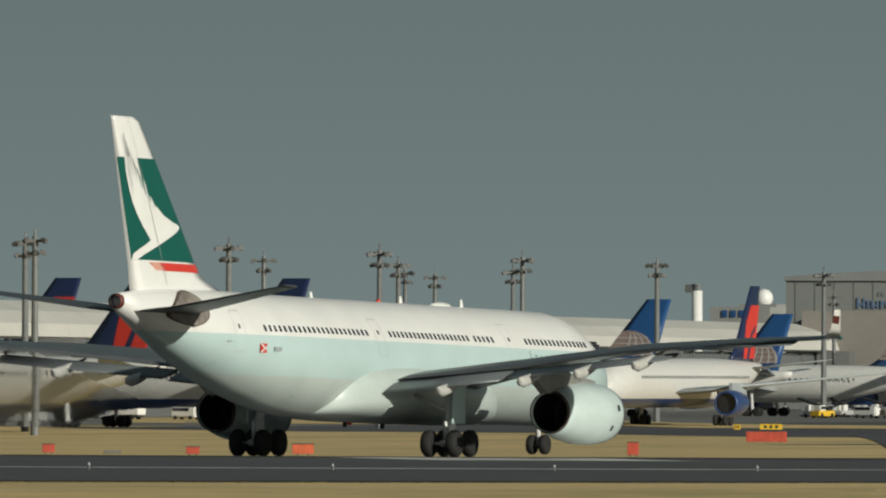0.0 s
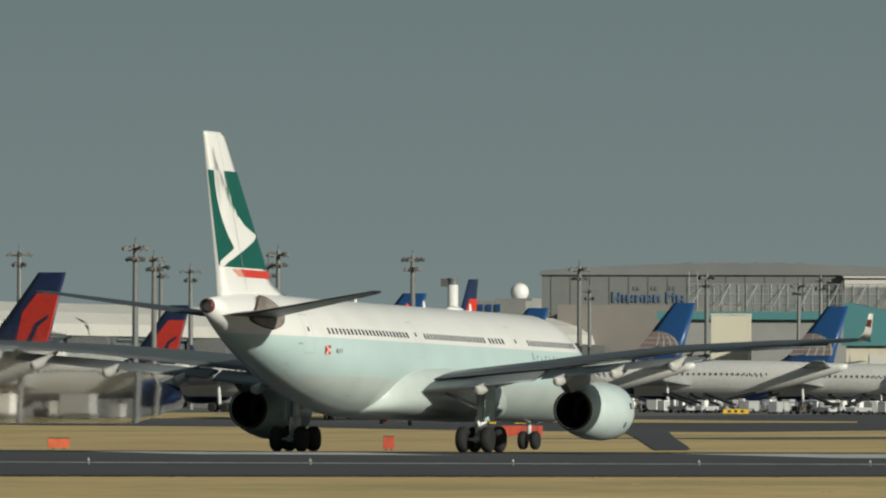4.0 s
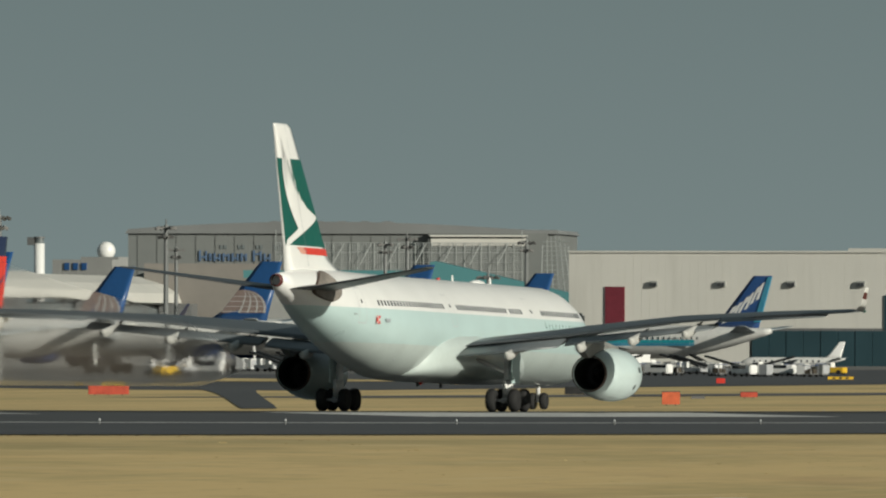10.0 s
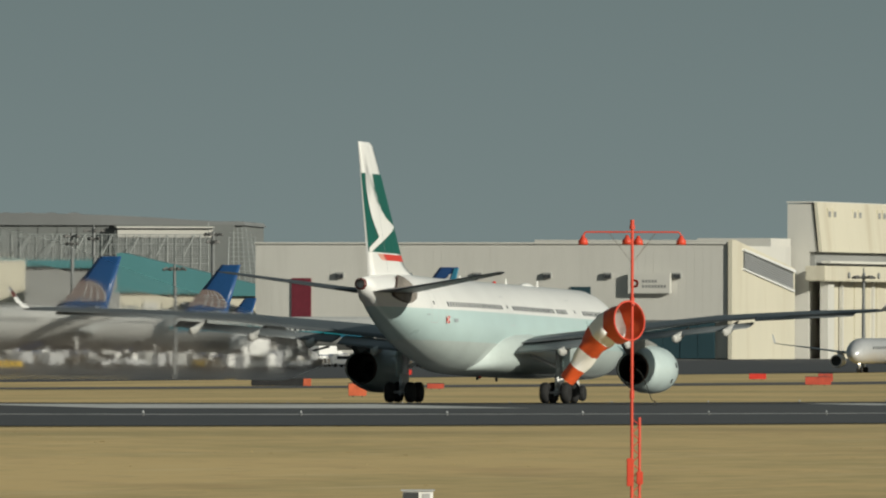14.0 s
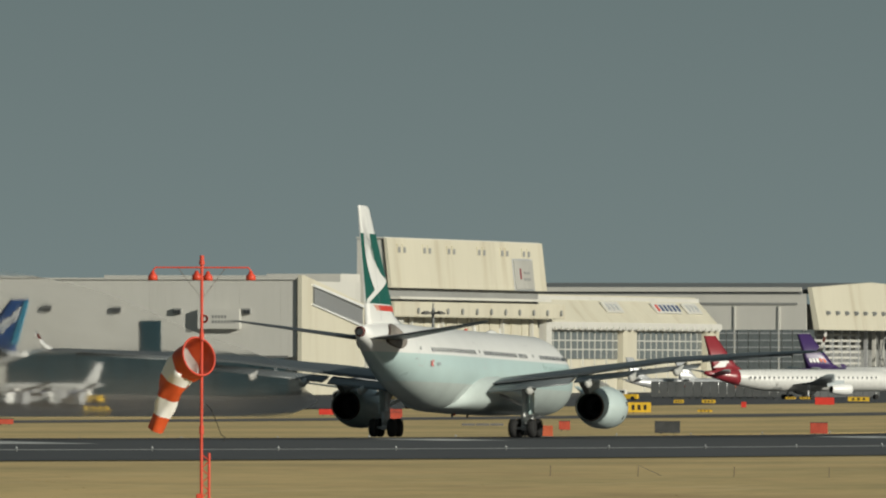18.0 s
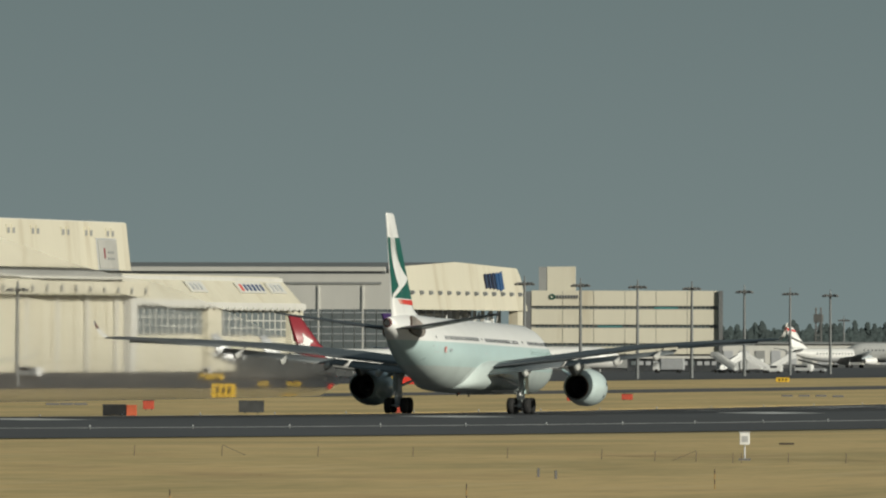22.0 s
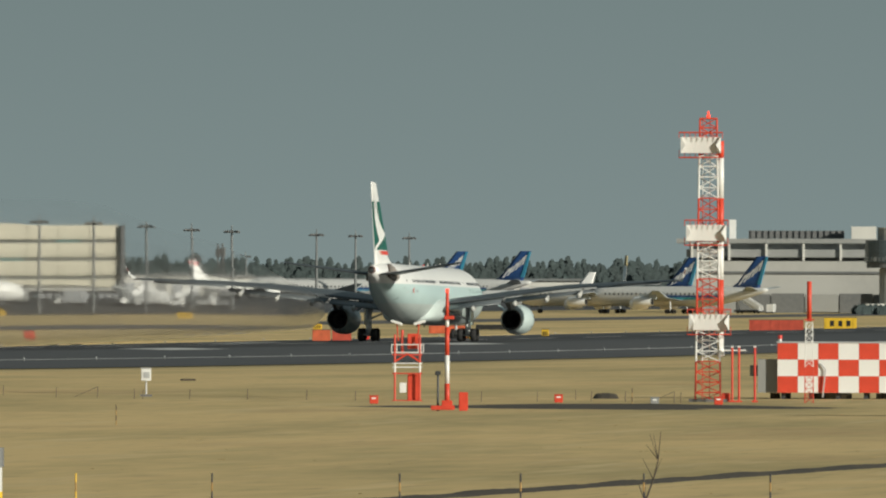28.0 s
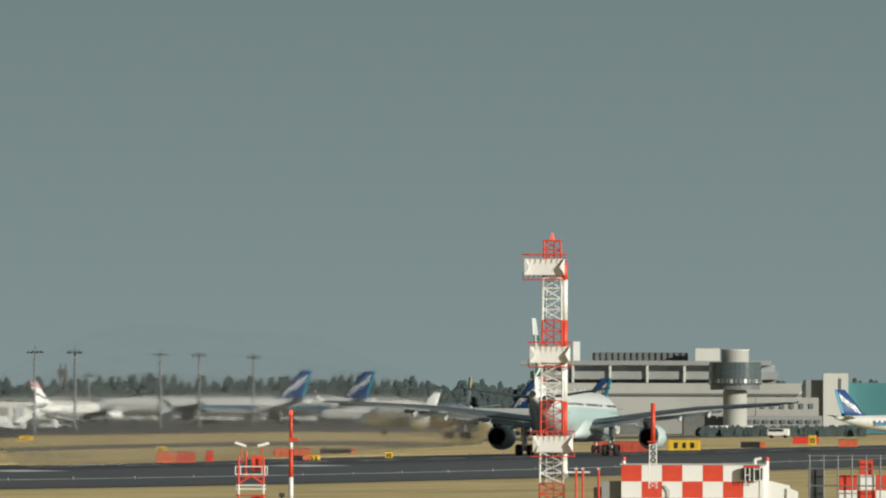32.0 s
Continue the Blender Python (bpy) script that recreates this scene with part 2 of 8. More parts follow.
HANGAR_GREY = material("dull_grey_hangar_cladding", (0.175, 0.187, 0.182), 0.8, vary=0.08, scale=0.04, fine=0.4)
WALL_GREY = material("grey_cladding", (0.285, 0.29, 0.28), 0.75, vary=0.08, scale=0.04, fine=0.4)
ROOF_GREY = material("grey_roof_sheet", (0.20, 0.21, 0.21), 0.7, vary=0.1, scale=0.05)
ROOF_TEAL = material("teal_roof_sheet", (0.075, 0.225, 0.24), 0.55, vary=0.08, scale=0.05)
DOOR_TEAL = material("dark_teal_door", (0.025, 0.06, 0.075), 0.5, vary=0.1, scale=0.1)
DOOR_MAROON = material("maroon_door", (0.17, 0.025, 0.04), 0.5, vary=0.1)
GLASS_STRIP = material("window_strip", (0.19, 0.215, 0.22), 0.25, 0.2, vary=0.1)
OCHRE = material("ochre_post_paint", (0.42, 0.25, 0.07), 0.6, vary=0.2)
BROWNBAND = material("brown_post_paint", (0.07, 0.05, 0.035), 0.7, vary=0.2)
CABGLASS = material("tinted_cab_glass", (0.095, 0.12, 0.13), 0.25, 0.1, vary=0.12)
LEAF = material("dark_evergreen_foliage", (0.064, 0.088, 0.088), 0.9, vary=0.2, scale=0.1, fine=2)
STAKEWOOD = material("weathered_stake_wood", (0.20, 0.155, 0.11), 0.9, vary=0.25, scale=6.0)
BARK = material("bark", (0.07, 0.055, 0.045), 0.95, vary=0.2)
BEACON = glow("red_beacon_glass", (0.9, 0.05, 0.02), 1.5)
LANDING = glow("landing_light", (1.0, 0.85, 0.55), 9.0)


def mottle(mat, color, scale, stretch, low, high, share):
    """Lays a third tone over a material in blotches of a given size."""
    n, l = mat.node_tree.nodes, mat.node_tree.links
    b = n["Principled BSDF"]
    before = b.inputs["Base Color"].links[0].from_socket
    co, mp, no, mr, mix = n.new("ShaderNodeTexCoord"), n.new("ShaderNodeMapping"), n.new("ShaderNodeTexNoise"), n.new("ShaderNodeMapRange"), n.new("ShaderNodeMix")
    mp.inputs["Scale"].default_value = stretch
    no.inputs["Scale"].default_value, no.inputs["Detail"].default_value, no.inputs["Roughness"].default_value = scale, 4, 0.65
    mr.inputs["From Min"].default_value, mr.inputs["From Max"].default_value = low, high
    mr.inputs["To Max"].default_value = share
    mix.data_type = "RGBA"
    mix.inputs["B"].default_value = (*color, 1)
    l.new(co.outputs["Object"], mp.inputs["Vector"])
    l.new(mp.outputs["Vector"], no.inputs["Vector"])
    l.new(no.outputs["Fac"], mr.inputs["Value"])
    l.new(mr.outputs["Result"], mix.inputs["Factor"])
    l.new(before, mix.inputs["A"])
    l.new(mix.outputs["Result"], b.inputs["Base Color"])


# thin brown spots, longer pale streaks and worn reddish patches in the turf
mottle(WALL_CREAM, (0.40, 0.335, 0.225), 0.12, (1, 1, 0.12), 0.54, 0.74, 0.5)
mottle(WALL_PALE, (0.42, 0.41, 0.37), 0.10, (1, 1, 0.15), 0.55, 0.75, 0.4)
mottle(GRASS, (0.30, 0.215, 0.115), 2.2, (1, 0.06, 1), 0.56, 0.72, 0.55)
mottle(GRASS, (0.72, 0.57, 0.30), 0.55, (1, 0.07, 1), 0.55, 0.75, 0.6)
mottle(GRASS, (0.44, 0.28, 0.13), 0.05, (1, 0.5, 1), 0.56, 0.70, 0.5)


def haze(name, color, density, shimmer=0.0):
    """Thin drifting haze: mostly clear, uneven."""
    m = bpy.data.materials.new(name)
    m.use_nodes = True
    n, l = m.node_tree.nodes, m.node_tree.links
    out = n["Material Output"]
    n.remove(n["Principled BSDF"])
    clear, body, mix = n.new("ShaderNodeBsdfTransparent"), n.new("ShaderNodeBsdfDiffuse"), n.new("ShaderNodeMixShader")
    body.inputs["Color"].default_value = (*color, 1)
    co, noise, mr = n.new("ShaderNodeTexCoord"), n.new("ShaderNodeTexNoise"), n.new("ShaderNodeMapRange")
    mp = n.new("ShaderNodeMapping")
    mp.inputs["Scale"].default_value = (1, 0.25, 1)
    noise.inputs["Scale"].default_value, noise.inputs["Detail"].default_value = 0.45, 4
    mr.inputs["From Min"].default_value, mr.inputs["From Max"].default_value = 0.3, 0.7
    mr.inputs["To Min"].default_value, mr.inputs["To Max"].default_value = 0.0, density
    l.new(co.outputs["Object"], mp.inputs["Vector"])
    l.new(mp.outputs["Vector"], noise.inputs["Vector"])
    l.new(noise.outputs["Fac"], mr.inputs["Value"])
    l.new(mr.outputs["Result"], mix.inputs["Fac"])
    if shimmer:
        # hot air bends the light a little, differently from gust to gust
        bend = n.new("ShaderNodeBsdfRefraction")
        bend.inputs["IOR"].default_value, bend.inputs["Roughness"].default_value = 1.0 + shimmer, 0.6
        l.new(bend.outputs[0], mix.inputs[1])
    else:
        l.new(clear.outputs[0], mix.inputs[1])
    l.new(body.outputs[0], mix.inputs[2])
    l.new(mix.outputs[0], out.inputs["Surface"])
    return m


HAZE_THIN = haze("shimmering_exhaust_air", (0.13, 0.115, 0.095), 0.04, 0.000032)
HAZE_CORE = haze("brown_exhaust_haze", (0.16, 0.135, 0.11), 0.06)
# ---- building tools ----
def obj(name, bm, mat, parent=None, label="", smooth=False):
    """Links a bmesh as one mesh object."""
    me = bpy.data.meshes.new(name)
    bmesh.ops.recalc_face_normals(bm, faces=bm.faces)
    bm.to_mesh(me)
    bm.free()
    for mm in (mat if isinstance(mat, (list, tuple)) else [mat]):
        me.materials.append(mm)
    if smooth:
        me.shade_smooth()
    ob = new(name, me)
    if parent is not None:
        ob.parent = parent
    if label:
        ob["label"] = label
    return ob


def part(name, bm, mat, parent, label="", smooth=False):
    return obj(name, bm, mat, parent, label, smooth)


def thing(name, m, label, category, group="", kind=""):
    e = new(name)
    e.empty_display_size = 0.5
    e.matrix_world = m
    return tagged(e, label, category, group, kind)


def box(bm, x, y, z, sx, sy, sz, m=None, mi=0, bevel=0.0):
    """A box by its centre and sizes."""
    made = bmesh.ops.create_cube(bm, size=1)["verts"]
    t = Matrix.Translation((x, y, z)) @ Matrix.Diagonal((sx, sy, sz, 1))
    bmesh.ops.transform(bm, matrix=(m @ t if m else t), verts=made)
    faces = {f for v in made for f in v.link_faces}
    for f in faces:
        f.material_index = mi
    if bevel:
        edges = {e for v in made for e in v.link_edges}
        bmesh.ops.bevel(bm, geom=list(edges), offset=bevel, segments=2, affect="EDGES")
    return made


def boxes(*rows, bevel=0.0):
    bm = bmesh.new()
    for r in rows:
        box(bm, *r, bevel=bevel)
    return bm


def tube(bm, a, b, r, n=8, r2=None, mi=0):
    """A round bar from a to b."""
    a, b = Vector(a), Vector(b)
    d = b - a
    m = Matrix.Translation((a + b) / 2) @ d.to_track_quat("Z", "Y").to_matrix().to_4x4()
    made = bmesh.ops.create_cone(bm, cap_ends=True, segments=n, radius1=r, radius2=r if r2 is None else r2, depth=d.length, matrix=m)["verts"]
    for f in {f for v in made for f in v.link_faces}:
        f.material_index = mi
    return made


def tubes(*rows, n=8):
    bm = bmesh.new()
    for r in rows:
        tube(bm, *r, n=n)
    return bm


def loft(bm, rings, closed=True, caps=(True, True), mi=0):
    """Skins a row of rings of equal count."""
    vs = [[bm.verts.new(p) for p in ring] for ring in rings]
    n = len(vs[0])
    made = []
    for a, b in zip(vs, vs[1:]):
        for i in range(n if closed else n - 1):
            j = (i + 1) % n
            made.append(bm.faces.new((a[i], a[j], b[j], b[i])))
    if caps[0]:
        made.append(bm.faces.new(vs[0][::-1]))
    if caps[1]:
        made.append(bm.faces.new(vs[-1]))
    for f in made:
        f.material_index = mi
    return made


def circle(cx, y, cz, r, n=20, rz=None, turn=0.0):
    """A ring across the y axis."""
    rz = r if rz is None else rz
    return [(cx + r * math.sin(2 * math.pi * (i / n) + turn), y, cz + rz * math.cos(2 * math.pi * (i / n) + turn)) for i in range(n)]


def lathe(bm, rows, n=24, cx=0.0, cz=0.0, caps=(True, True), mi=0):
    """Turns rows of (y, radius) about a line along y."""
    return loft(bm, [circle(cx, y, cz, max(r, 0.004), n) for y, r in rows], caps=caps, mi=mi)


def prism(bm, outline, y0, y1, mi=0):
    """An outline in x and z, drawn out from y0 to y1."""
    return loft(bm, [[(x, y, z) for x, z in outline] for y in (y0, y1)], mi=mi)


def slab(bm, outline, x0, x1, mi=0):
    """An outline in y and z, drawn out from x0 to x1."""
    return loft(bm, [[(x, y, z) for y, z in outline] for x in (x0, x1)], mi=mi)


def foil(le, te, z, x, thick, n=6, upright=False):
    """A wing section at span x (or height z for a fin), leading edge at y = le, trailing edge at te."""
    pts = []
    for side in (1, -1):
        for i in range(n):
            f = i / n if side == 1 else 1 - i / n
            th = thick * 5 * (0.2969 * math.sqrt(f) - 0.126 * f - 0.3516 * f * f + 0.2843 * f ** 3 - 0.1015 * f ** 4)
            th += 0.012 * (1 if 0 < f < 1 else 0)
            y = le + (te - le) * f
            camber = 0.0 if upright else 0.25 * thick * math.sin(math.pi * f)
            off = side * th + camber
            pts.append((x + off, y, z) if upright else (x, y, z + off))
    return pts
# ---- ground, runway, taxiways ----
def sheet(xs, ys, z_of):
    bm = bmesh.new()
    grid = [[bm.verts.new((x, y, z_of(x, y))) for x in xs] for y in ys]
    for ra, rb in zip(grid, grid[1:]):
        for i in range(len(xs) - 1):
            bm.faces.new((ra[i], ra[i + 1], rb[i + 1], rb[i]))
    return bm


YS = [-600, -200, 0, 100, 200, 300] + list(range(400, 1500, 20)) + [1500, 1600, 1800, 2100, 2500, 3000, 3600, 4300, 4900]
GX = [-4900, -3500, -2500, -1600, -1000, -800, -675, -650, -625, -600, -575, -500, -400, -320, -280, -276.5, -276, -200, -199.5] + list(range(-190, -100, 10)) + [-100, -60, 0, 200, 600, 1500]
ground = obj("ground", sheet(GX, YS, lambda x, y: ground_z(x, y) - (0.25 if -276.2 < x < -199.8 else 0)), GRASS, smooth=True)
tagged(ground, "dry straw-coloured winter grass of the airfield", "ground", kind="structure")

CROSS = [(-38, -0.52), (-30, -0.38), (-15, -0.13), (0, 0.0), (10, -0.07), (20, -0.3), (30, -0.6), (38, -1.12)]


def cross_z(x):
    for (xa, za), (xb, zb) in zip(CROSS, CROSS[1:]):
        if xa <= x <= xb:
            return za + (zb - za) * (x - xa) / (xb - xa)
    return -1.12


RY = [250, 300, 350] + list(range(400, 1500, 20)) + [1500, 1600, 1800, 2100, 2500, 3000, 3600, 4200]
runway = obj("runway", sheet([RUNWAY_X + c[0] for c in CROSS], RY, lambda x, y: runway_z(y) + cross_z(x - RUNWAY_X)), ASPHALT, smooth=True)
tagged(runway, "dark grey asphalt runway, rubbed black along its middle", "runway", kind="structure")


def runway_stripe(x0, x1, y0, y1):
    bm = bmesh.new()
    n = max(1, int((y1 - y0) / 20))
    rows = []
    for i in range(n + 1):
        y = y0 + (y1 - y0) * i / n
        rows.append([bm.verts.new((RUNWAY_X + x, y, runway_z(y) + cross_z(x) + 0.02)) for x in (x0, x1)])
    for a, b in zip(rows, rows[1:]):
        bm.faces.new((a[0], a[1], b[1], b[0]))
    return bm


def markings():
    stripe = tagged(new("runway_marking"), "worn white paint stripes on the runway", "marking", kind="structure")
    for x in (-12.5, -3.5, 1.0, 6.5):
        part("rubber_streak", runway_stripe(x, x + 3.2, 420, 1900), RUBBERMARK, stripe, "black tyre rubber on the asphalt").location.z = -0.008
    for x in (-29.6, 29.0):
        part("edge_line", runway_stripe(x, x + 0.9, 300, 3000), LINEPAINT, stripe)
    for k in range(46):
        y = 480 + 50 * k
        part("centre_line", runway_stripe(-0.45, 0.45, y, y + 30), LINEPAINT, stripe)
    for y0, y1, wide in ((624, 664, 6), (719, 807, 10), (916, 938, 5), (1061, 1085, 5), (1198, 1227, 5), (1360, 1390, 5)):
        for side in (-1, 1):
            x0 = 9 if side > 0 else -9 - wide
            part("touchdown_bar", runway_stripe(x0, x0 + wide, y0, y1), LINEPAINT, stripe)


markings()


def flat_strip(name, x0, x1, y0, y1, mat, label, lift=0.03):
    xs = [x0] + [x for x in GX if x0 < x < x1] + [x1]
    ys = [y for y in YS if y0 < y < y1]
    o = obj(name, sheet(xs, [y0] + ys + [y1], lambda x, y: ground_z(x, y) + lift), mat, smooth=True)
    return tagged(o, label, "pavement", kind="structure")


def paved(name, columns, mat, label, lift=0.03, n=44):
    """A paved field between two ends: columns of x, first y, last y."""
    bm = bmesh.new()
    grid = []
    for x, y0, y1 in columns:
        ys = [y0 + (y1 - y0) * (i / n) ** 1.5 for i in range(n + 1)]
        grid.append([bm.verts.new((x, y, ground_z(x, y) + lift)) for y in ys])
    for ca, cb in zip(grid, grid[1:]):
        for i in range(n):
            bm.faces.new((ca[i], cb[i], cb[i + 1], ca[i + 1]))
    return tagged(obj(name, bm, mat, smooth=True), label, "pavement", kind="structure")


# a narrow road between the grass strips, bending away from the runway at its near end
bm = bmesh.new()
mid = [(1385, -446), (1430, -434), (1500, -418), (1600, -402), (1700, -391), (1850, -382), (2100, -378), (2500, -378), (3200, -378), (4800, -378)]
loft(bm, [[(x + w, y, ground_z(x + w, y) + 0.03) for w in (-15, 0, 15)] for y, x in mid], closed=False, caps=(False, False))
tagged(obj("service_road", bm, SHOULDER, smooth=True), "weathered grey asphalt road between grass strips", "pavement", kind="structure")
paved("taxiway", [(-800, 1650, 4800), (-640, 1640, 4800), (-605, 1636, 4800), (-580, 1668, 4800), (-549, 1617, 4800), (-523, 1582, 4800), (-506, 1578, 4800), (-492, 1570, 4800)], ASPHALT, "dark asphalt taxiway beside the runway")
# the exit that joins the runway to the taxiway
bm = bmesh.new()
loft(bm, [[(*spot(az, reach(lev, az)), ground_z(*spot(az, reach(lev, az))) + 0.06) for az in (a0, (a0 + a1) / 2, a1)] for lev, a0, a1 in ((771, 1500, 1616), (776, 1530, 1617), (780, 1545, 1620), (784, 1554, 1625), (788, 1561, 1629), (795, 1572, 1640), (802, 1582, 1650), (808, 1592, 1655))], closed=False, caps=(False, False))
tagged(obj("runway_exit", bm, ASPHALT), "dark asphalt exit between runway and taxiway", "pavement", kind="structure")
# a thin grass island between the taxiway and the apron
bm = bmesh.new()
loft(bm, [[(*spot(az, reach(lev, az)), ground_z(*spot(az, reach(lev, az))) + 0.10) for lev in (lo, (lo + hi) / 2, hi)] for az, lo, hi in ((200, 739, 749), (450, 741, 751), (700, 742, 752), (900, 743, 752.5), (1080, 745, 754), (1214, 750, 758.5), (1400, 753, 759.5), (1700, 756, 760.5), (1950, 758, 760))], closed=False, caps=(False, False))
tagged(obj("grass_island", bm, GRASS, smooth=True), "thin strip of dry grass between taxiway and apron", "ground", kind="structure")
flat_strip("apron", -690, -575.5, 1700, 4800, CONCRETE, "grey concrete aircraft apron", 0.02)
flat_strip("terminal_apron", -2600, -690.5, 300, 4800, CONCRETE, "grey concrete aircraft apron before the terminal", 0.02)
# ---- airliners ----
def ring_at(y, r, zc, flat=0.0, n=28):
    return circle(0, y, zc, r, n, rz=r * (1 - flat))


def body_profile(spec):
    """Stations of a fuselage: y, radius, centre height; origin on the ground under the main wheels."""
    L0, L1, R, zc = spec["nose"], spec["tail"], spec["r"], spec["zc"]
    rows = []
    for f in (0, 0.006, 0.02, 0.05, 0.1, 0.18, 0.3, 0.45, 0.62, 0.8, 1.0):
        k = math.sqrt(1 - (1 - f) ** 2.1) if f < 1 else 1
        rows.append((L0 - f * 2.35 * R * 1.15, max(0.03, R * k), zc - 0.30 * R * (1 - f) ** 1.6))
    taper = spec["taper"]
    for i in range(1, 6):
        rows.append((rows[10][0] + (taper - rows[10][0]) * i / 6, R, zc))
    rows.append((taper, R, zc))
    r_end, z_end = spec["r_end"], spec["z_end"]
    for i in range(1, 15):
        f = i / 14
        r = R + (r_end - R) * (0.35 * f * f + 0.65 * f ** 1.35 if f < 1 else 1)
        top = zc + R + (z_end + r_end - zc - R) * f ** 1.8
        rows.append((taper + (L1 - taper) * f, r, top - r))
    return rows


def section(rows, y):
    for (ya, ra, za), (yb, rb, zb) in zip(rows, rows[1:]):
        if yb <= y <= ya:
            f = (ya - y) / (ya - yb)
            return ra + (rb - ra) * f, za + (zb - za) * f
    return rows[-1][1], rows[-1][2]


def fuselage(spec, mats, split=None, n=32, belly=None, crown=None):
    """The hull; mats by height: index 1 below the split; crown raises the upper half."""
    bm = bmesh.new()
    rows = body_profile(spec)
    rings = [ring_at(y, r, z, n=n) for y, r, z in rows]
    if crown is not None:
        rings = [[(px, py, pz + crown(y, (pz - z) / r)) for px, py, pz in ring] for ring, (y, r, z) in zip(rings, rows)]
    loft(bm, rings)
    if split is not None:
        cut = bmesh.ops.bisect_plane(bm, geom=bm.verts[:] + bm.edges[:] + bm.faces[:], plane_co=(0, 0, split), plane_no=(0, 0, 1))
        for f in bm.faces:
            f.material_index = 1 if f.calc_center_median().z < split else 0
    if belly is not None:
        bmesh.ops.bisect_plane(bm, geom=bm.verts[:] + bm.edges[:] + bm.faces[:], plane_co=(0, 0, belly), plane_no=(0, 0, 1))
        for f in bm.faces:
            if f.calc_center_median().z < belly:
                f.material_index = 2
    return bm, rows


def wing_mesh(side, stations, thick=0.11):
    """stations: span, leading edge y, trailing edge y, height."""
    bm = bmesh.new()
    loft(bm, [foil(le, te, z, side * x, thick * (le - te) * (0.5 if i == len(stations) - 1 else 1) * 0.5) for i, (x, le, te, z) in enumerate(stations)])
    return bm


def fin_mesh(stations, thick=0.05):
    bm = bmesh.new()
    loft(bm, [foil(le, te, z, 0, thick * (le - te), upright=True) for z, le, te in stations])
    return bm


def wheel_meshes(r, w):
    tyre, rim = bmesh.new(), bmesh.new()
    ring = [(-w / 2, r * 0.62), (-w / 2, r * 0.86), (-w * 0.32, r * 0.98), (0, r), (w * 0.32, r * 0.98), (w / 2, r * 0.86), (w / 2, r * 0.62)]
    loft(tyre, [[(x, rr * math.sin(2 * math.pi * i / 20), rr * math.cos(2 * math.pi * i / 20)) for i in range(20)] for x, rr in ring])
    hub = [(-w * 0.42, r * 0.12), (-w * 0.40, r * 0.35), (-w * 0.5, r * 0.62), (w * 0.5, r * 0.62), (w * 0.40, r * 0.35), (w * 0.42, r * 0.12)]
    loft(rim, [[(x, rr * math.sin(2 * math.pi * i / 14), rr * math.cos(2 * math.pi * i / 14)) for i in range(14)] for x, rr in hub])
    return tyre, rim


def add_wheel(parent, data, x, y, r):
    w = new("wheel", data[0])
    w.parent, w.location = parent, (x, y, r)
    h = new("rim", data[1])
    h.parent = w
    return w


def mesh_data(name, bm, mat, smooth=True):
    me = bpy.data.meshes.new(name)
    bmesh.ops.recalc_face_normals(bm, faces=bm.faces)
    bm.to_mesh(me)
    bm.free()
    me.materials.append(mat)
    if smooth:
        me.shade_smooth()
    return me


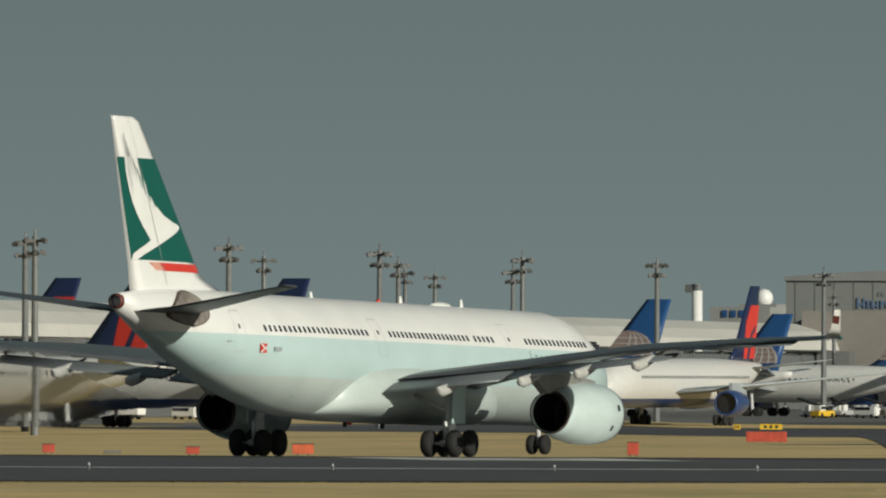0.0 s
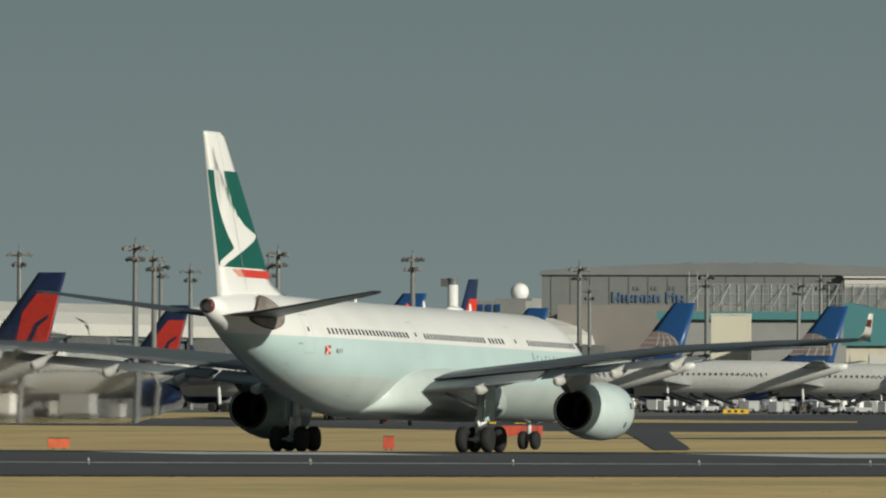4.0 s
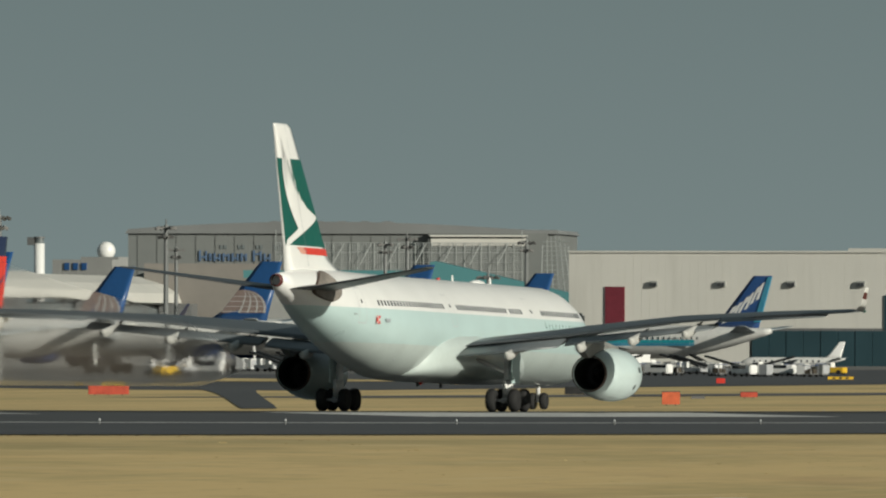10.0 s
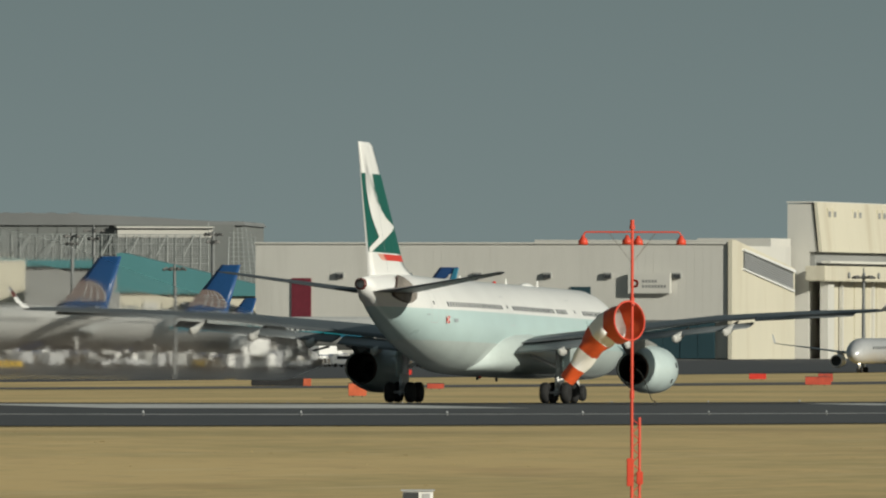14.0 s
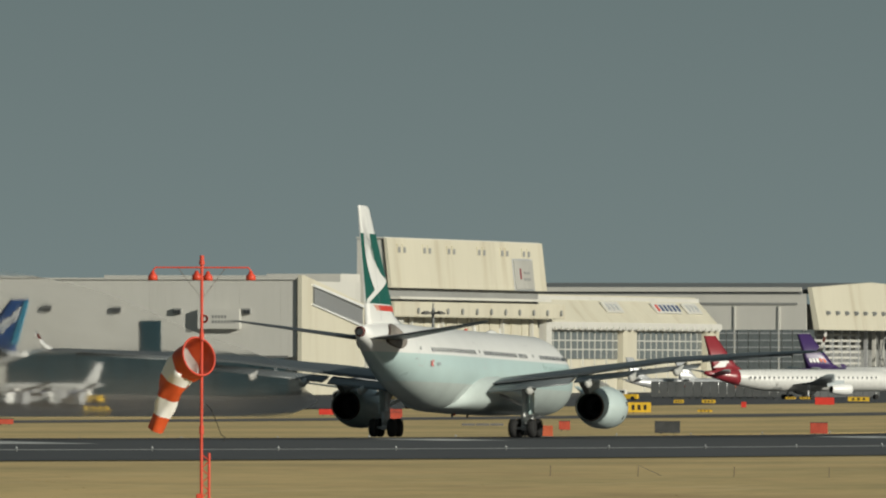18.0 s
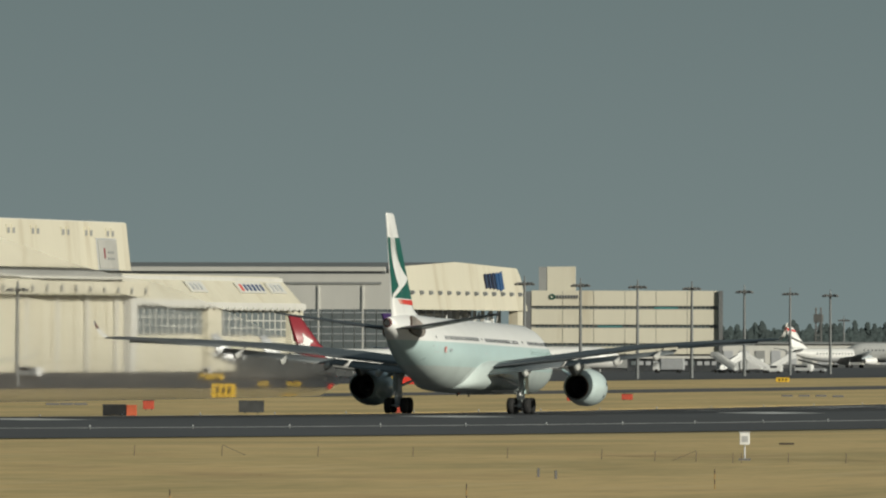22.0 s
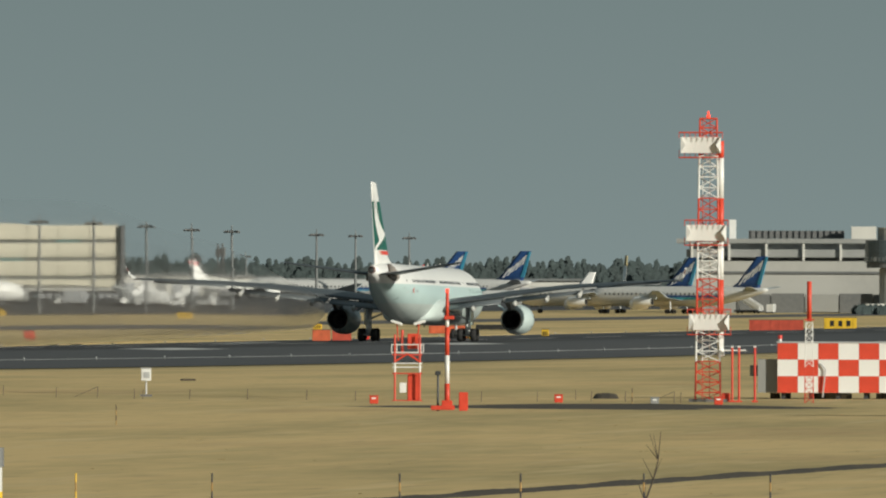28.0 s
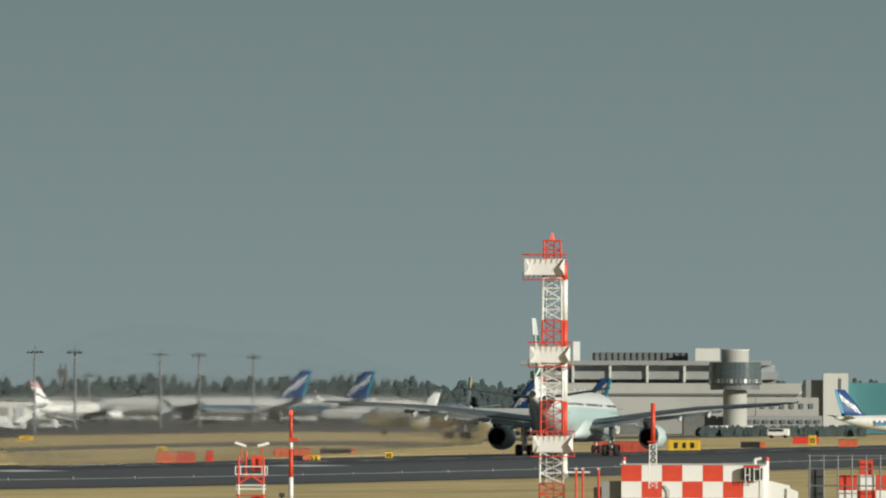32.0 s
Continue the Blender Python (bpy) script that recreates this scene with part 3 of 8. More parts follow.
def simple_jet(name, m, label, fuselage_mats, split, fin_mats, size=1.0, engine_mat=None, engines=1, tail_mark=None, group="parked airliners", window_z=5.9, long=0.0, low=None, winglet=True, wing_mat=None, stubby=1.0):
    """An airliner that stands or taxis far off: hull, wings, tail, engines, wheels. size 1 is a wide-body of 63 m."""
    jet = thing(name, m, label, "airliner", group)
    s = size
    spec = {"nose": 32 * s * stubby + long, "tail": -30 * s * stubby - long, "r": 3.0 * s, "zc": 5.2 * s, "taper": -9 * s * stubby - long * 0.6, "r_end": 0.45 * s, "z_end": 7.2 * s}
    bm, rows = fuselage(spec, fuselage_mats, split * s if split else None, n=24)
    part("fuselage", bm, fuselage_mats, jet, smooth=True)
    tail = spec["tail"]
    wm = wing_mat or GREYPAINT
    for side in (-1, 1):
        st = [(1.5 * s, 11.5 * s, -3.5 * s, 3.9 * s), (9.5 * s, 6.0 * s, -1.6 * s, 4.8 * s), (29 * s, -6.5 * s, -9.0 * s, 6.9 * s)]
        w = part("wing", wing_mesh(side, st), wm, jet, smooth=True)
        if winglet:
            b = bmesh.new()
            loft(b, [foil(-6.8 * s, -9.0 * s, 6.95 * s, side * 29.0 * s, 0.08 * s), foil(-8.5 * s, -9.8 * s, 9.0 * s, side * 29.9 * s, 0.06 * s)])
            part("winglet", b, fin_mats[0], w)
        b = wing_mesh(side, [(0.6 * s, tail + 8.2 * s, tail + 2.6 * s, 6.9 * s), (9.8 * s, tail + 2.2 * s, tail + 0.2 * s, 8.1 * s)], 0.09)
        part("tailplane", b, wm, jet, smooth=True)
        for k in range(engines):
            ex, ey = (9.3 + 9.5 * k) * s, (7.5 - 6.0 * k) * s
            b = bmesh.new()
            lathe(b, [(ey + 3.4 * s, 1.25 * s), (ey + 3.55 * s, 1.42 * s), (ey + 3.2 * s, 1.55 * s), (ey + 1.2 * s, 1.62 * s), (ey - 1.2 * s, 1.4 * s), (ey - 2.6 * s, 1.05 * s)], 18, side * ex, (2.75 + 0.8 * k) * s, caps=(False, False))
            e = part("engine", b, engine_mat or WHITE, jet, smooth=True)
            b = bmesh.new()
            lathe(b, [(ey + 3.0 * s, 1.27 * s), (ey + 2.95 * s, 0.02)], 18, side * ex, (2.75 + 0.8 * k) * s, caps=(False, False))
            part("fan", b, BLACK, e)
            b = bmesh.new()
            lathe(b, [(ey - 2.3 * s, 1.0 * s), (ey - 2.2 * s, 0.02)], 18, side * ex, (2.75 + 0.8 * k) * s, caps=(False, False))
            part("exhaust", b, BLACK, e)
            b = boxes((side * ex, ey - 1.2 * s, (4.4 + 0.8 * k) * s, 0.4 * s, 5.5 * s, 1.6 * s))
            part("pylon", b, wm, e)
    f0 = part("fin", fin_mesh([(7.5 * s, tail + 13.0 * s, tail + 2.5 * s), (9.3 * s, tail + 10.2 * s, tail + 2.1 * s), (17.2 * s, tail + 3.6 * s, tail - 0.2 * s)]), fin_mats[0], jet, smooth=True)
    if tail_mark:
        tail_mark(f0, tail, s)
    b = bmesh.new()
    for side in (-1, 1):
        y, step = spec["nose"] - 8.5 * s, 0.0
        while y > tail + 13 * s:
            box(b, side * (3.0 * s - 0.02), y, window_z * s, 0.06, 0.28, 0.42)
            y -= 1.06
    part("window_row", b, WINDOWDARK, jet)["kind"] = "stuff"
    b = boxes((0, spec["nose"] - 3.3 * s, 6.0 * s, 3.3 * s, 0.9 * s, 0.75 * s), bevel=0.12 * s)
    part("cockpit_glass", b, BLACKGLASS, jet)
    td, rd = wheel_meshes(0.68 * s, 0.5 * s)
    data = mesh_data("wheel", td, RUBBER), mesh_data("rim", rd, STEEL)
    for side in (-1, 1):
        b = tubes(((side * 5.3 * s, 0, 0.7 * s), (side * 4.9 * s, 0.4 * s, 4.2 * s), 0.28 * s))
        part("main_gear", b, PALEGREY, jet)
        for dy in (-0.95, 0.95):
            for dx in (-0.6, 0.6):
                add_wheel(jet, data, side * 5.3 * s + dx * s, dy * s, 0.68 * s)
    b = tubes(((0, spec["nose"] - 6.7 * s, 0.6 * s), (0, spec["nose"] - 6.5 * s, 3.2 * s), 0.18 * s))
    part("nose_gear", b, PALEGREY, jet)
    for dx in (-0.4, 0.4):
        add_wheel(jet, data, dx * s, spec["nose"] - 6.7 * s, 0.68 * s)
    return jet
# ---- the departing wide-body ----
FIN_TOP, FIN_BASE = 16.83, 8.0


def fin_edges(z):
    """Leading and trailing edge of the tall fin at a height."""
    f = (z - 8.3) / (16.83 - 8.3)
    te = -27.85 - 2.95 * f
    le = -19.35 - 8.15 * f
    return le, te


def fin_half(f, z):
    """Half the fin's thickness at a share f of the chord from the trailing edge."""
    le, te = fin_edges(z)
    c = 1 - f
    t = 0.045 * (le - te) * 5 * (0.2969 * math.sqrt(max(c, 0)) - 0.126 * c - 0.3516 * c * c + 0.2843 * c ** 3 - 0.1015 * c ** 4)
    return t + (0.012 if 0 < c < 1 else 0)


def fin_patch(name, outline, mat, parent, lift, label="", cuts=4):
    """A painted field on both sides of the fin; outline in shares of the chord and heights."""
    bm = bmesh.new()
    for side in (-1, 1):
        face = bm.faces.new([bm.verts.new((side, f, z)) for f, z in outline])
    bmesh.ops.triangulate(bm, faces=bm.faces[:])
    for _ in range(cuts):
        long = [e for e in bm.edges if Vector((0, (e.verts[0].co.y - e.verts[1].co.y) * 5, e.verts[0].co.z - e.verts[1].co.z)).length > 0.5]
        if long:
            bmesh.ops.subdivide_edges(bm, edges=long, cuts=1)
            bmesh.ops.triangulate(bm, faces=[f for f in bm.faces if len(f.verts) > 3])
    for v in bm.verts:
        side, f, z = v.co
        le, te = fin_edges(z)
        v.co = (side * (fin_half(f, z) + lift), te + f * (le - te), z)
    return part(name, bm, mat, parent, label)


def fin_band(name, rows, mat, parent, lift, label=""):
    """A painted shape on both sides of the fin, given by rows of height, rear and front share of the chord."""
    bm = bmesh.new()
    fine = []
    for (za, a0, a1), (zb, b0, b1) in zip(rows, rows[1:]):
        n = max(1, int(round(abs(za - zb) / 0.12)))
        fine += [(za + (zb - za) * i / n, a0 + (b0 - a0) * i / n, a1 + (b1 - a1) * i / n) for i in range(n)]
    fine.append(rows[-1])
    for side in (-1, 1):
        grid = []
        for z, f0, f1 in fine:
            le, te = fin_edges(z)
            grid.append([bm.verts.new((side * (fin_half(f, z) + lift), te + f * (le - te), z)) for f in [f0 + (f1 - f0) * i / 8 for i in range(9)]])
        for ra, rb in zip(grid, grid[1:]):
            for i in range(8):
                bm.faces.new((ra[i], ra[i + 1], rb[i + 1], rb[i]))
    return part(name, bm, mat, parent, label)


def canoe(x, y, z, length, w, h, pitch):
    """A flap track fairing: slim nose under the wing, deep blunt tail below the flap."""
    bm = bmesh.new()
    rows = [(0.5, 0.06, 0.10), (0.35, 0.45, 0.35), (0.1, 0.85, 0.65), (-0.15, 1.0, 0.95), (-0.36, 1.0, 1.0), (-0.48, 0.80, 0.75), (-0.5, 0.35, 0.30)]
    loft(bm, [[(w * r * math.sin(2 * math.pi * i / 12), f * length, -h * k + h * k * math.cos(2 * math.pi * i / 12)) for i in range(12)] for f, r, k in rows])
    bmesh.ops.transform(bm, matrix=pose(x, y, z, pitch), verts=bm.verts)
    return bm


WINGS = []
SIT = pose(0, 0.45, -0.22, -1.02)


def departing_jet():
    jet = thing("wide_body_airliner", pose(RUNWAY_X, ROLL[0][1], 0), "white and aqua wide-body airliner, green fin, rolling down the runway", "airliner")
    spec = {"nose": 30.9, "tail": -29.75, "r": 2.82, "zc": 4.95, "taper": -9.5, "r_end": 0.42, "z_end": 7.45}
    swell = [(-29.75, 0.0), (-28.2, 0.16), (-26.0, 0.36), (-23.0, 0.48), (-19.0, 0.50), (-12.0, 0.46), (20.0, 0.42), (24.0, 0.40), (28.0, 0.28), (30.9, 0.0)]

    def crown(y, up):
        """The cabin's roof stands higher than a circle would."""
        for (ya, ha), (yb, hb) in zip(swell, swell[1:]):
            if ya <= y <= yb:
                return (ha + (hb - ha) * (y - ya) / (yb - ya)) * max(0.0, up) ** 3
        return 0.0

    bm, rows = fuselage(spec, None, 6.08, n=48, belly=4.05, crown=crown)
    hull = part("fuselage", bm, [WHITE, AQUA, PALEHULL], jet, "white above a pale aqua band, pale grey belly", smooth=True)
    # exhaust of the auxiliary power unit
    bm = bmesh.new()
    lathe(bm, [(-29.6, 0.40), (-30.05, 0.37), (-30.08, 0.30)], 20, 0, 7.47, caps=(False, False))
    part("tail_exhaust_ring", bm, TAILRING, jet, "weathered red ring", smooth=True)
    bm = bmesh.new()
    lathe(bm, [(-30.03, 0.31), (-29.7, 0.27), (-29.65, 0.02)], 20, 0, 7.47, caps=(False, False))
    part("tail_exhaust", bm, BLACK, jet, smooth=True)
    # belly fairing
    bm = bmesh.new()
    fair = [(14.8, 0.5, 0.25, 2.55), (13.8, 1.7, 0.6, 2.75), (12.2, 2.6, 1.05, 3.05), (10.0, 3.05, 1.4, 3.35), (6, 3.26, 1.6, 3.55), (1, 3.34, 1.64, 3.58), (-2.4, 3.28, 1.60, 3.56), (-4.4, 3.16, 1.50, 3.48), (-5.8, 2.98, 1.34, 3.36), (-6.8, 2.68, 1.12, 3.2), (-7.5, 2.2, 0.88, 3.02), (-7.95, 1.5, 0.58, 2.8), (-8.15, 0.6, 0.25, 2.55)]

    def blunt(a):
        return math.copysign(abs(a) ** 0.68, a)

    loft(bm, [[(rx * blunt(math.sin(2 * math.pi * i / 36)), y, zc + rz * blunt(math.cos(2 * math.pi * i / 36))) for i in range(36)] for y, rx, rz, zc in fair])
    part("belly_fairing", bm, PALEHULL, jet, "pale blunt-ended wing root fairing", smooth=True)
    # cabin windows and doors
    wb = bmesh.new()
    box(wb, 0, 0, 0, 0.05, 0.25, 0.36, bevel=0.02)
    wd = mesh_data("cabin_window", wb, WINDOWDARK, False)

    def on_hull(side, y, z, lift=0.0):
        r, zc = section(rows, y)
        a = math.asin(max(-1, min(1, (z - zc) / r)))
        return Matrix.Translation((side * (r + lift) * math.cos(a), y, zc + (r + lift) * math.sin(a) + crown(y, math.sin(a)))) @ Matrix.Rotation(-side * a, 4, "Y")

    for side in (-1, 1):
        for y0, y1 in ((-16.6, -4.5), (-1.5, 8.6), (9.6, 11.9), (16.4, 24.6)):
            n = int(round((y1 - y0) / 0.54))
            for i in range(n + 1):
                o = new("cabin_window", wd)
                o.parent = jet
                o.matrix_local = on_hull(side, y0 + (y1 - y0) * i / n, 6.40)
        for y, tall in ((-19.3, 1.95), (-3.0, 1.75), (14.2, 1.95), (27.2, 1.95)):
            bm = bmesh.new()
            for dz0, dz1, dy0, dy1 in ((-tall / 2, tall / 2, -0.53, -0.49), (-tall / 2, tall / 2, 0.49, 0.53), (tall / 2 - 0.04, tall / 2, -0.5, 0.5), (-tall / 2, -tall / 2 + 0.04, -0.5, 0.5)):
                k = 8
                ring = []
                for i in range(k + 1):
                    z = 6.15 + dz0 + (dz1 - dz0) * i / k
                    for yy in (y + dy0, y + dy1):
                        ring.append(bm.verts.new(on_hull(side, yy, z, 0.008).translation))
                for i in range(k):
                    bm.faces.new((ring[2 * i], ring[2 * i + 1], ring[2 * i + 3], ring[2 * i + 2]))
            d = part("door_seam", bm, SILVER, jet, "grey door outline")
            pane = new("door_window", wd)
            pane.parent = jet
            pane.matrix_local = on_hull(side, y, 6.45) @ Matrix.Diagonal((1, 0.7, 0.7, 1))
        # small red and white crossed flag with illegible grey lettering beside it
        for nm, y, z, w, h, mt, turn in (("flag", -16.9, 5.42, 1.22, 0.46, RED, 0), ("flag_cross", -16.9, 5.42, 1.24, 0.085, WHITE, 20), ("flag_cross", -16.9, 5.42, 1.24, 0.085, WHITE, -20), ("small_lettering", -15.35, 5.40, 1.5, 0.22, GREYPAINT, 0)):
            bm = bmesh.new()
            box(bm, 0, 0, 0, 0.014 if nm == "flag_cross" else 0.008, w, h)
            o = part(nm, bm, mt, jet)
            o.matrix_local = on_hull(side, y, z, 0.004) @ Matrix.Rotation(radians(turn), 4, "X")
        # the airline's title as plain bars
        for i in range(12):
            bm = bmesh.new()
            box(bm, 0, 0, 0, 0.01, 0.05, 0.50 if i == 0 else 0.34)
            box(bm, 0, 0.13, 0.11 * (1 if i % 2 else -1), 0.01, 0.22, 0.04)
            o = part("title_bar", bm, GREEN, jet, "green lettering drawn as bars")
            o.matrix_local = on_hull(side, 16.4 + 0.72 * i, 5.62 + (0.08 if i == 0 else 0), 0.004)
    for y, z, w in ((-20.2, 5.7, 0.9), (-12.4, 3.1, 0.5)):
        bm = bmesh.new()
        box(bm, 0, 0, 0, 0.02, w, 0.07)
        part("hull_grille", bm, GREYPAINT, jet).matrix_local = on_hull(1, y, z, 0.003)
    # wings, flaps, track fairings, winglets
    ribs = [(2.0, 11.2, -2.6, 3.95), (3.2, 10.2, -2.4, 4.14), (9.4, 6.2, -1.5, 5.02), (16.0, 1.9, -3.7, 5.66), (23.0, -2.6, -6.4, 5.98), (28.4, -6.1, -8.75, 6.11), (29.25, -6.9, -9.0, 6.14)]
    for side in (-1, 1):
        b = wing_mesh(side, ribs, 0.15)
        for v in b.verts:
            # set at an angle: the leading edge stands higher than the trailing edge
            x = abs(v.co.x)
            for ra, rb in zip(ribs, ribs[1:]):
                if ra[0] <= x <= rb[0] + 0.01:
                    f = (x - ra[0]) / (rb[0] - ra[0])
                    te, chord = ra[2] + (rb[2] - ra[2]) * f, ra[1] - ra[2] + (rb[1] - rb[2] - ra[1] + ra[2]) * f
                    v.co.z += (v.co.y - te - 0.55 * chord) * 0.07 * min(max((x - 3.5) / 5, 0), 1)
                    break
        # the wing's dark colour carries the shade of its underside
        wing = part("wing", b, WINGDARK, jet, "grey swept wing, underside shade put into its dark colour", smooth=True)
        WINGS.append((side, wing))
        for x0, x1, le0, le1, te0, te1, z0, z1 in ((3.3, 9.2, -1.6, -0.8, -4.3, -3.3, 3.92, 4.48), (9.6, 19.6, -0.95, -4.4, -3.2, -6.1, 4.52, 5.34)):
            b = bmesh.new()
            loft(b, [foil(le0, te0, z0, side * x0, 0.10 * (le0 - te0)), foil(le1, te1, z1, side * x1, 0.10 * (le1 - te1))])
            for v in b.verts:
                frac = (abs(v.co.x) - x0) / (x1 - x0)
                hinge = le0 + (le1 - le0) * frac
                v.co.z += (v.co.y - hinge) * 0.22 + 0.08
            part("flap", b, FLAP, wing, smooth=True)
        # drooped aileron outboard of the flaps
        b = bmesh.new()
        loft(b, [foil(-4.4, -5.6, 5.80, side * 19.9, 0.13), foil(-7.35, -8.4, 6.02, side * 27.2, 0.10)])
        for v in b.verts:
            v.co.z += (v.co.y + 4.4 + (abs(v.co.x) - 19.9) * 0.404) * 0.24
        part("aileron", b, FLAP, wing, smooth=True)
        for x in (6.4, 10.9, 14.5, 18.2):
            te = -1.5 - (x - 9.4) * 0.345 if x > 9.4 else -1.9
            z = 3.88 + (x - 3.2) * 0.105
            part("flap_track_fairing", canoe(side * x, te - 0.55, z - 0.16, 4.2, 0.21, 0.30, 9), FAIRING, wing, "pale canoe-shaped fairing", smooth=True)
        b = bmesh.new()
        loft(b, [foil(-6.9, -9.0, 6.16, side * 29.25, 0.10), foil(-7.9, -9.25, 6.59, side * 29.66, 0.09), foil(-8.9, -9.75, 7.49, side * 30.06, 0.06)])
        wl = part("winglet", b, WHITE, wing, "white winglet with a dark red band", smooth=True)
        b = bmesh.new()
        loft(b, [foil(-8.30, -9.40, 6.86, side * 29.78, 0.10), foil(-8.66, -9.60, 7.24, side * 29.95, 0.09)])
        part("winglet_band", b, TAILRING, wl)
        b = bmesh.new()
        tube(b, (side * 29.2, -7.0, 6.17), (side * 29.2, -6.7, 6.17), 0.09, 10)
        part("navigation_light", b, GREEN if side > 0 else RED, wing)
        for x in (24.0, 26.4, 28.2):
            b = bmesh.new()
            te = -6.4 - (x - 23) * 0.435
            tube(b, (side * x, te, 5.92 + (x - 23) * 0.035), (side * x, te - 0.5, 5.90 + (x - 23) * 0.035), 0.012, 5)
            part("static_wick", b, BLACK, wing)
        # engine
        ex, cz = side * 9.37, 2.57
        b = bmesh.new()
        lathe(b, [(12.0, 1.26), (12.12, 1.34), (12.05, 1.44), (11.6, 1.53), (10.4, 1.61), (8.8, 1.60), (7.4, 1.45), (6.2, 1.25), (5.35, 1.06), (5.35, 1.02), (6.2, 0.96)], 36, ex, cz, caps=(False, False))
        nac = part("engine_nacelle", b, PALEAQUA, jet, "pale aqua engine cowling", smooth=True)
        nac.matrix_basis = Matrix.Translation((0, -2.3, 0))
        b = bmesh.new()
        lathe(b, [(5.52, 1.11), (5.33, 1.072), (5.29, 1.03), (5.8, 0.985)], 36, ex, cz, caps=(False, False))
        part("exhaust_nozzle", b, HOTMETAL, nac, "brown heat-stained nozzle ring", smooth=True)
        b = bmesh.new()
        lathe(b, [(5.6, 0.985), (6.2, 0.94), (8.0, 0.90), (8.0, 0.45), (7.4, 0.36), (6.5, 0.05)], 28, ex, cz, caps=(False, True))
        part("exhaust_cone", b, BLACK, nac, smooth=True)
        b = bmesh.new()
        lathe(b, [(11.6, 1.27), (11.2, 0.35), (11.7, 0.02)], 28, ex, cz, caps=(False, False))
        part("fan", b, DARKGREY, nac)
        b = bmesh.new()
        lathe(b, [(12.0, 1.25), (12.13, 1.34), (12.06, 1.445), (11.75, 1.51)], 36, ex, cz, caps=(False, False))
        part("intake_lip", b, STEEL, nac, "bare metal intake lip", smooth=True)
        b = bmesh.new()
        loft(b, [[(ex - 0.2, 11.0, 4.25), (ex + 0.2, 11.0, 4.25), (ex + 0.2, 7.0, 4.7), (ex - 0.2, 7.0, 4.7)],
                 [(ex - 0.26, 11.0, 4.2), (ex + 0.26, 11.0, 4.2), (ex + 0.26, 2.6, 4.45), (ex - 0.26, 2.6, 4.45)],
                 [(ex - 0.26, 9.5, 3.9), (ex + 0.26, 9.5, 3.9), (ex + 0.2, 4.6, 3.5), (ex - 0.2, 4.6, 3.5)]])
        part("pylon", b, PYLON, nac, "grey engine pylon")
        for y, dz, w in ((10.9, 0.30, 0.32), (10.3, -0.75, 0.30)):
            b = bmesh.new()
            rr = 1.62
            zz = dz
            xx = math.sqrt(rr * rr - zz * zz)
            box(b, 0, 0, 0, 0.03, 0.20, w)
            o = part("cowl_vent", b, BLACK, nac)
            o.matrix_local = Matrix.Translation((ex + side * xx, y, cz + zz)) @ Matrix.Rotation(-side * math.asin(zz / rr), 4, "Y")
        b = bmesh.new()
        prism(b, [(ex - side * 1.35, 3.55), (ex - side * 2.1, 4.15), (ex - side * 1.3, 3.4)], 9.2, 10.9)
        part("nacelle_strake", b, AQUA, nac)
        # main gear
        b = tubes(((side * 5.34, 0.05, 0.75), (side * 5.25, 0.25, 3.9), 0.24), ((side * 5.34, 0.0, 0.7), (side * 5.34, 0.0, 1.9), 0.33), ((side * 5.3, 0.1, 2.3), (side * 3.0, 0.3, 3.3), 0.11), ((side * 5.3, 0.2, 2.5), (side * 5.2, 2.6, 3.8), 0.10), ((side * 5.34, -0.3, 1.0), (side * 5.34, -0.55, 1.9), 0.08), n=12)
        gear = part("main_gear", b, WHITE, jet, "white main undercarriage leg", smooth=True)
        b = tubes(((side * 5.34, -1.0, 0.69), (side * 5.34, 1.0, 0.69), 0.17), ((side * 5.34 - 0.72, 0.99, 0.69), (side * 5.34 + 0.72, 0.99, 0.69), 0.09), ((side * 5.34 - 0.72, -0.99, 0.69), (side * 5.34 + 0.72, -0.99, 0.69), 0.09), n=10)
        part("bogie_beam", b, STEEL, gear)
        b = boxes((side * 5.72, 0.3, 2.75, 0.06, 1.7, 2.1), bevel=0.02)
        part("gear_door", b, AQUA, gear)
        td, rd = wheel_meshes(0.69, 0.52)
        data = mesh_data("wheel", td, RUBBER), mesh_data("rim", rd, STEEL)
        for dy in (-0.99, 0.99):
            for dx in (-0.70, 0.70):
                add_wheel(gear, data, side * 5.34 + dx, dy, 0.69)
        # tailplane
        b = wing_mesh(side, [(0.4, -22.2, -28.9, 6.98), (2.0, -23.4, -28.9, 7.12), (9.05, -28.4, -30.7, 8.15), (9.42, -29.2, -30.75, 8.22)], 0.115)
        # tailplane colour darkened to stand for its shaded underside
        tp = part("tailplane", b, TAILSHADE, jet, "tailplane with its underside shade put into the colour", smooth=True)

        def plate(scale, lift):
            """A teardrop on the hull's flank, its point towards the tail."""
            ring = []
            for i in range(32):
                c, q = math.cos(2 * math.pi * i / 32), math.sin(2 * math.pi * i / 32)
                y = -23.9 + scale * c * (2.35 if c < 0 else 1.75)
                z = 6.98 + scale * q * (0.62 if q < 0 else 0.70) * (1 - 0.45 * max(0.0, -c)) + 0.10 * c * scale
                ring.append(on_hull(side, y, z, lift).translation)
            return ring

        b = bmesh.new()
        loft(b, [plate(1.0, -0.06), plate(1.0, 0.16), plate(0.94, 0.18)], caps=(False, False))
        root = part("tailplane_root", b, SEALBROWN, jet, "brown rim of the tailplane's root plate", smooth=True)
        b = bmesh.new()
        loft(b, [plate(0.94, 0.17), plate(0.6, 0.15), plate(0.1, 0.13)], caps=(False, True))
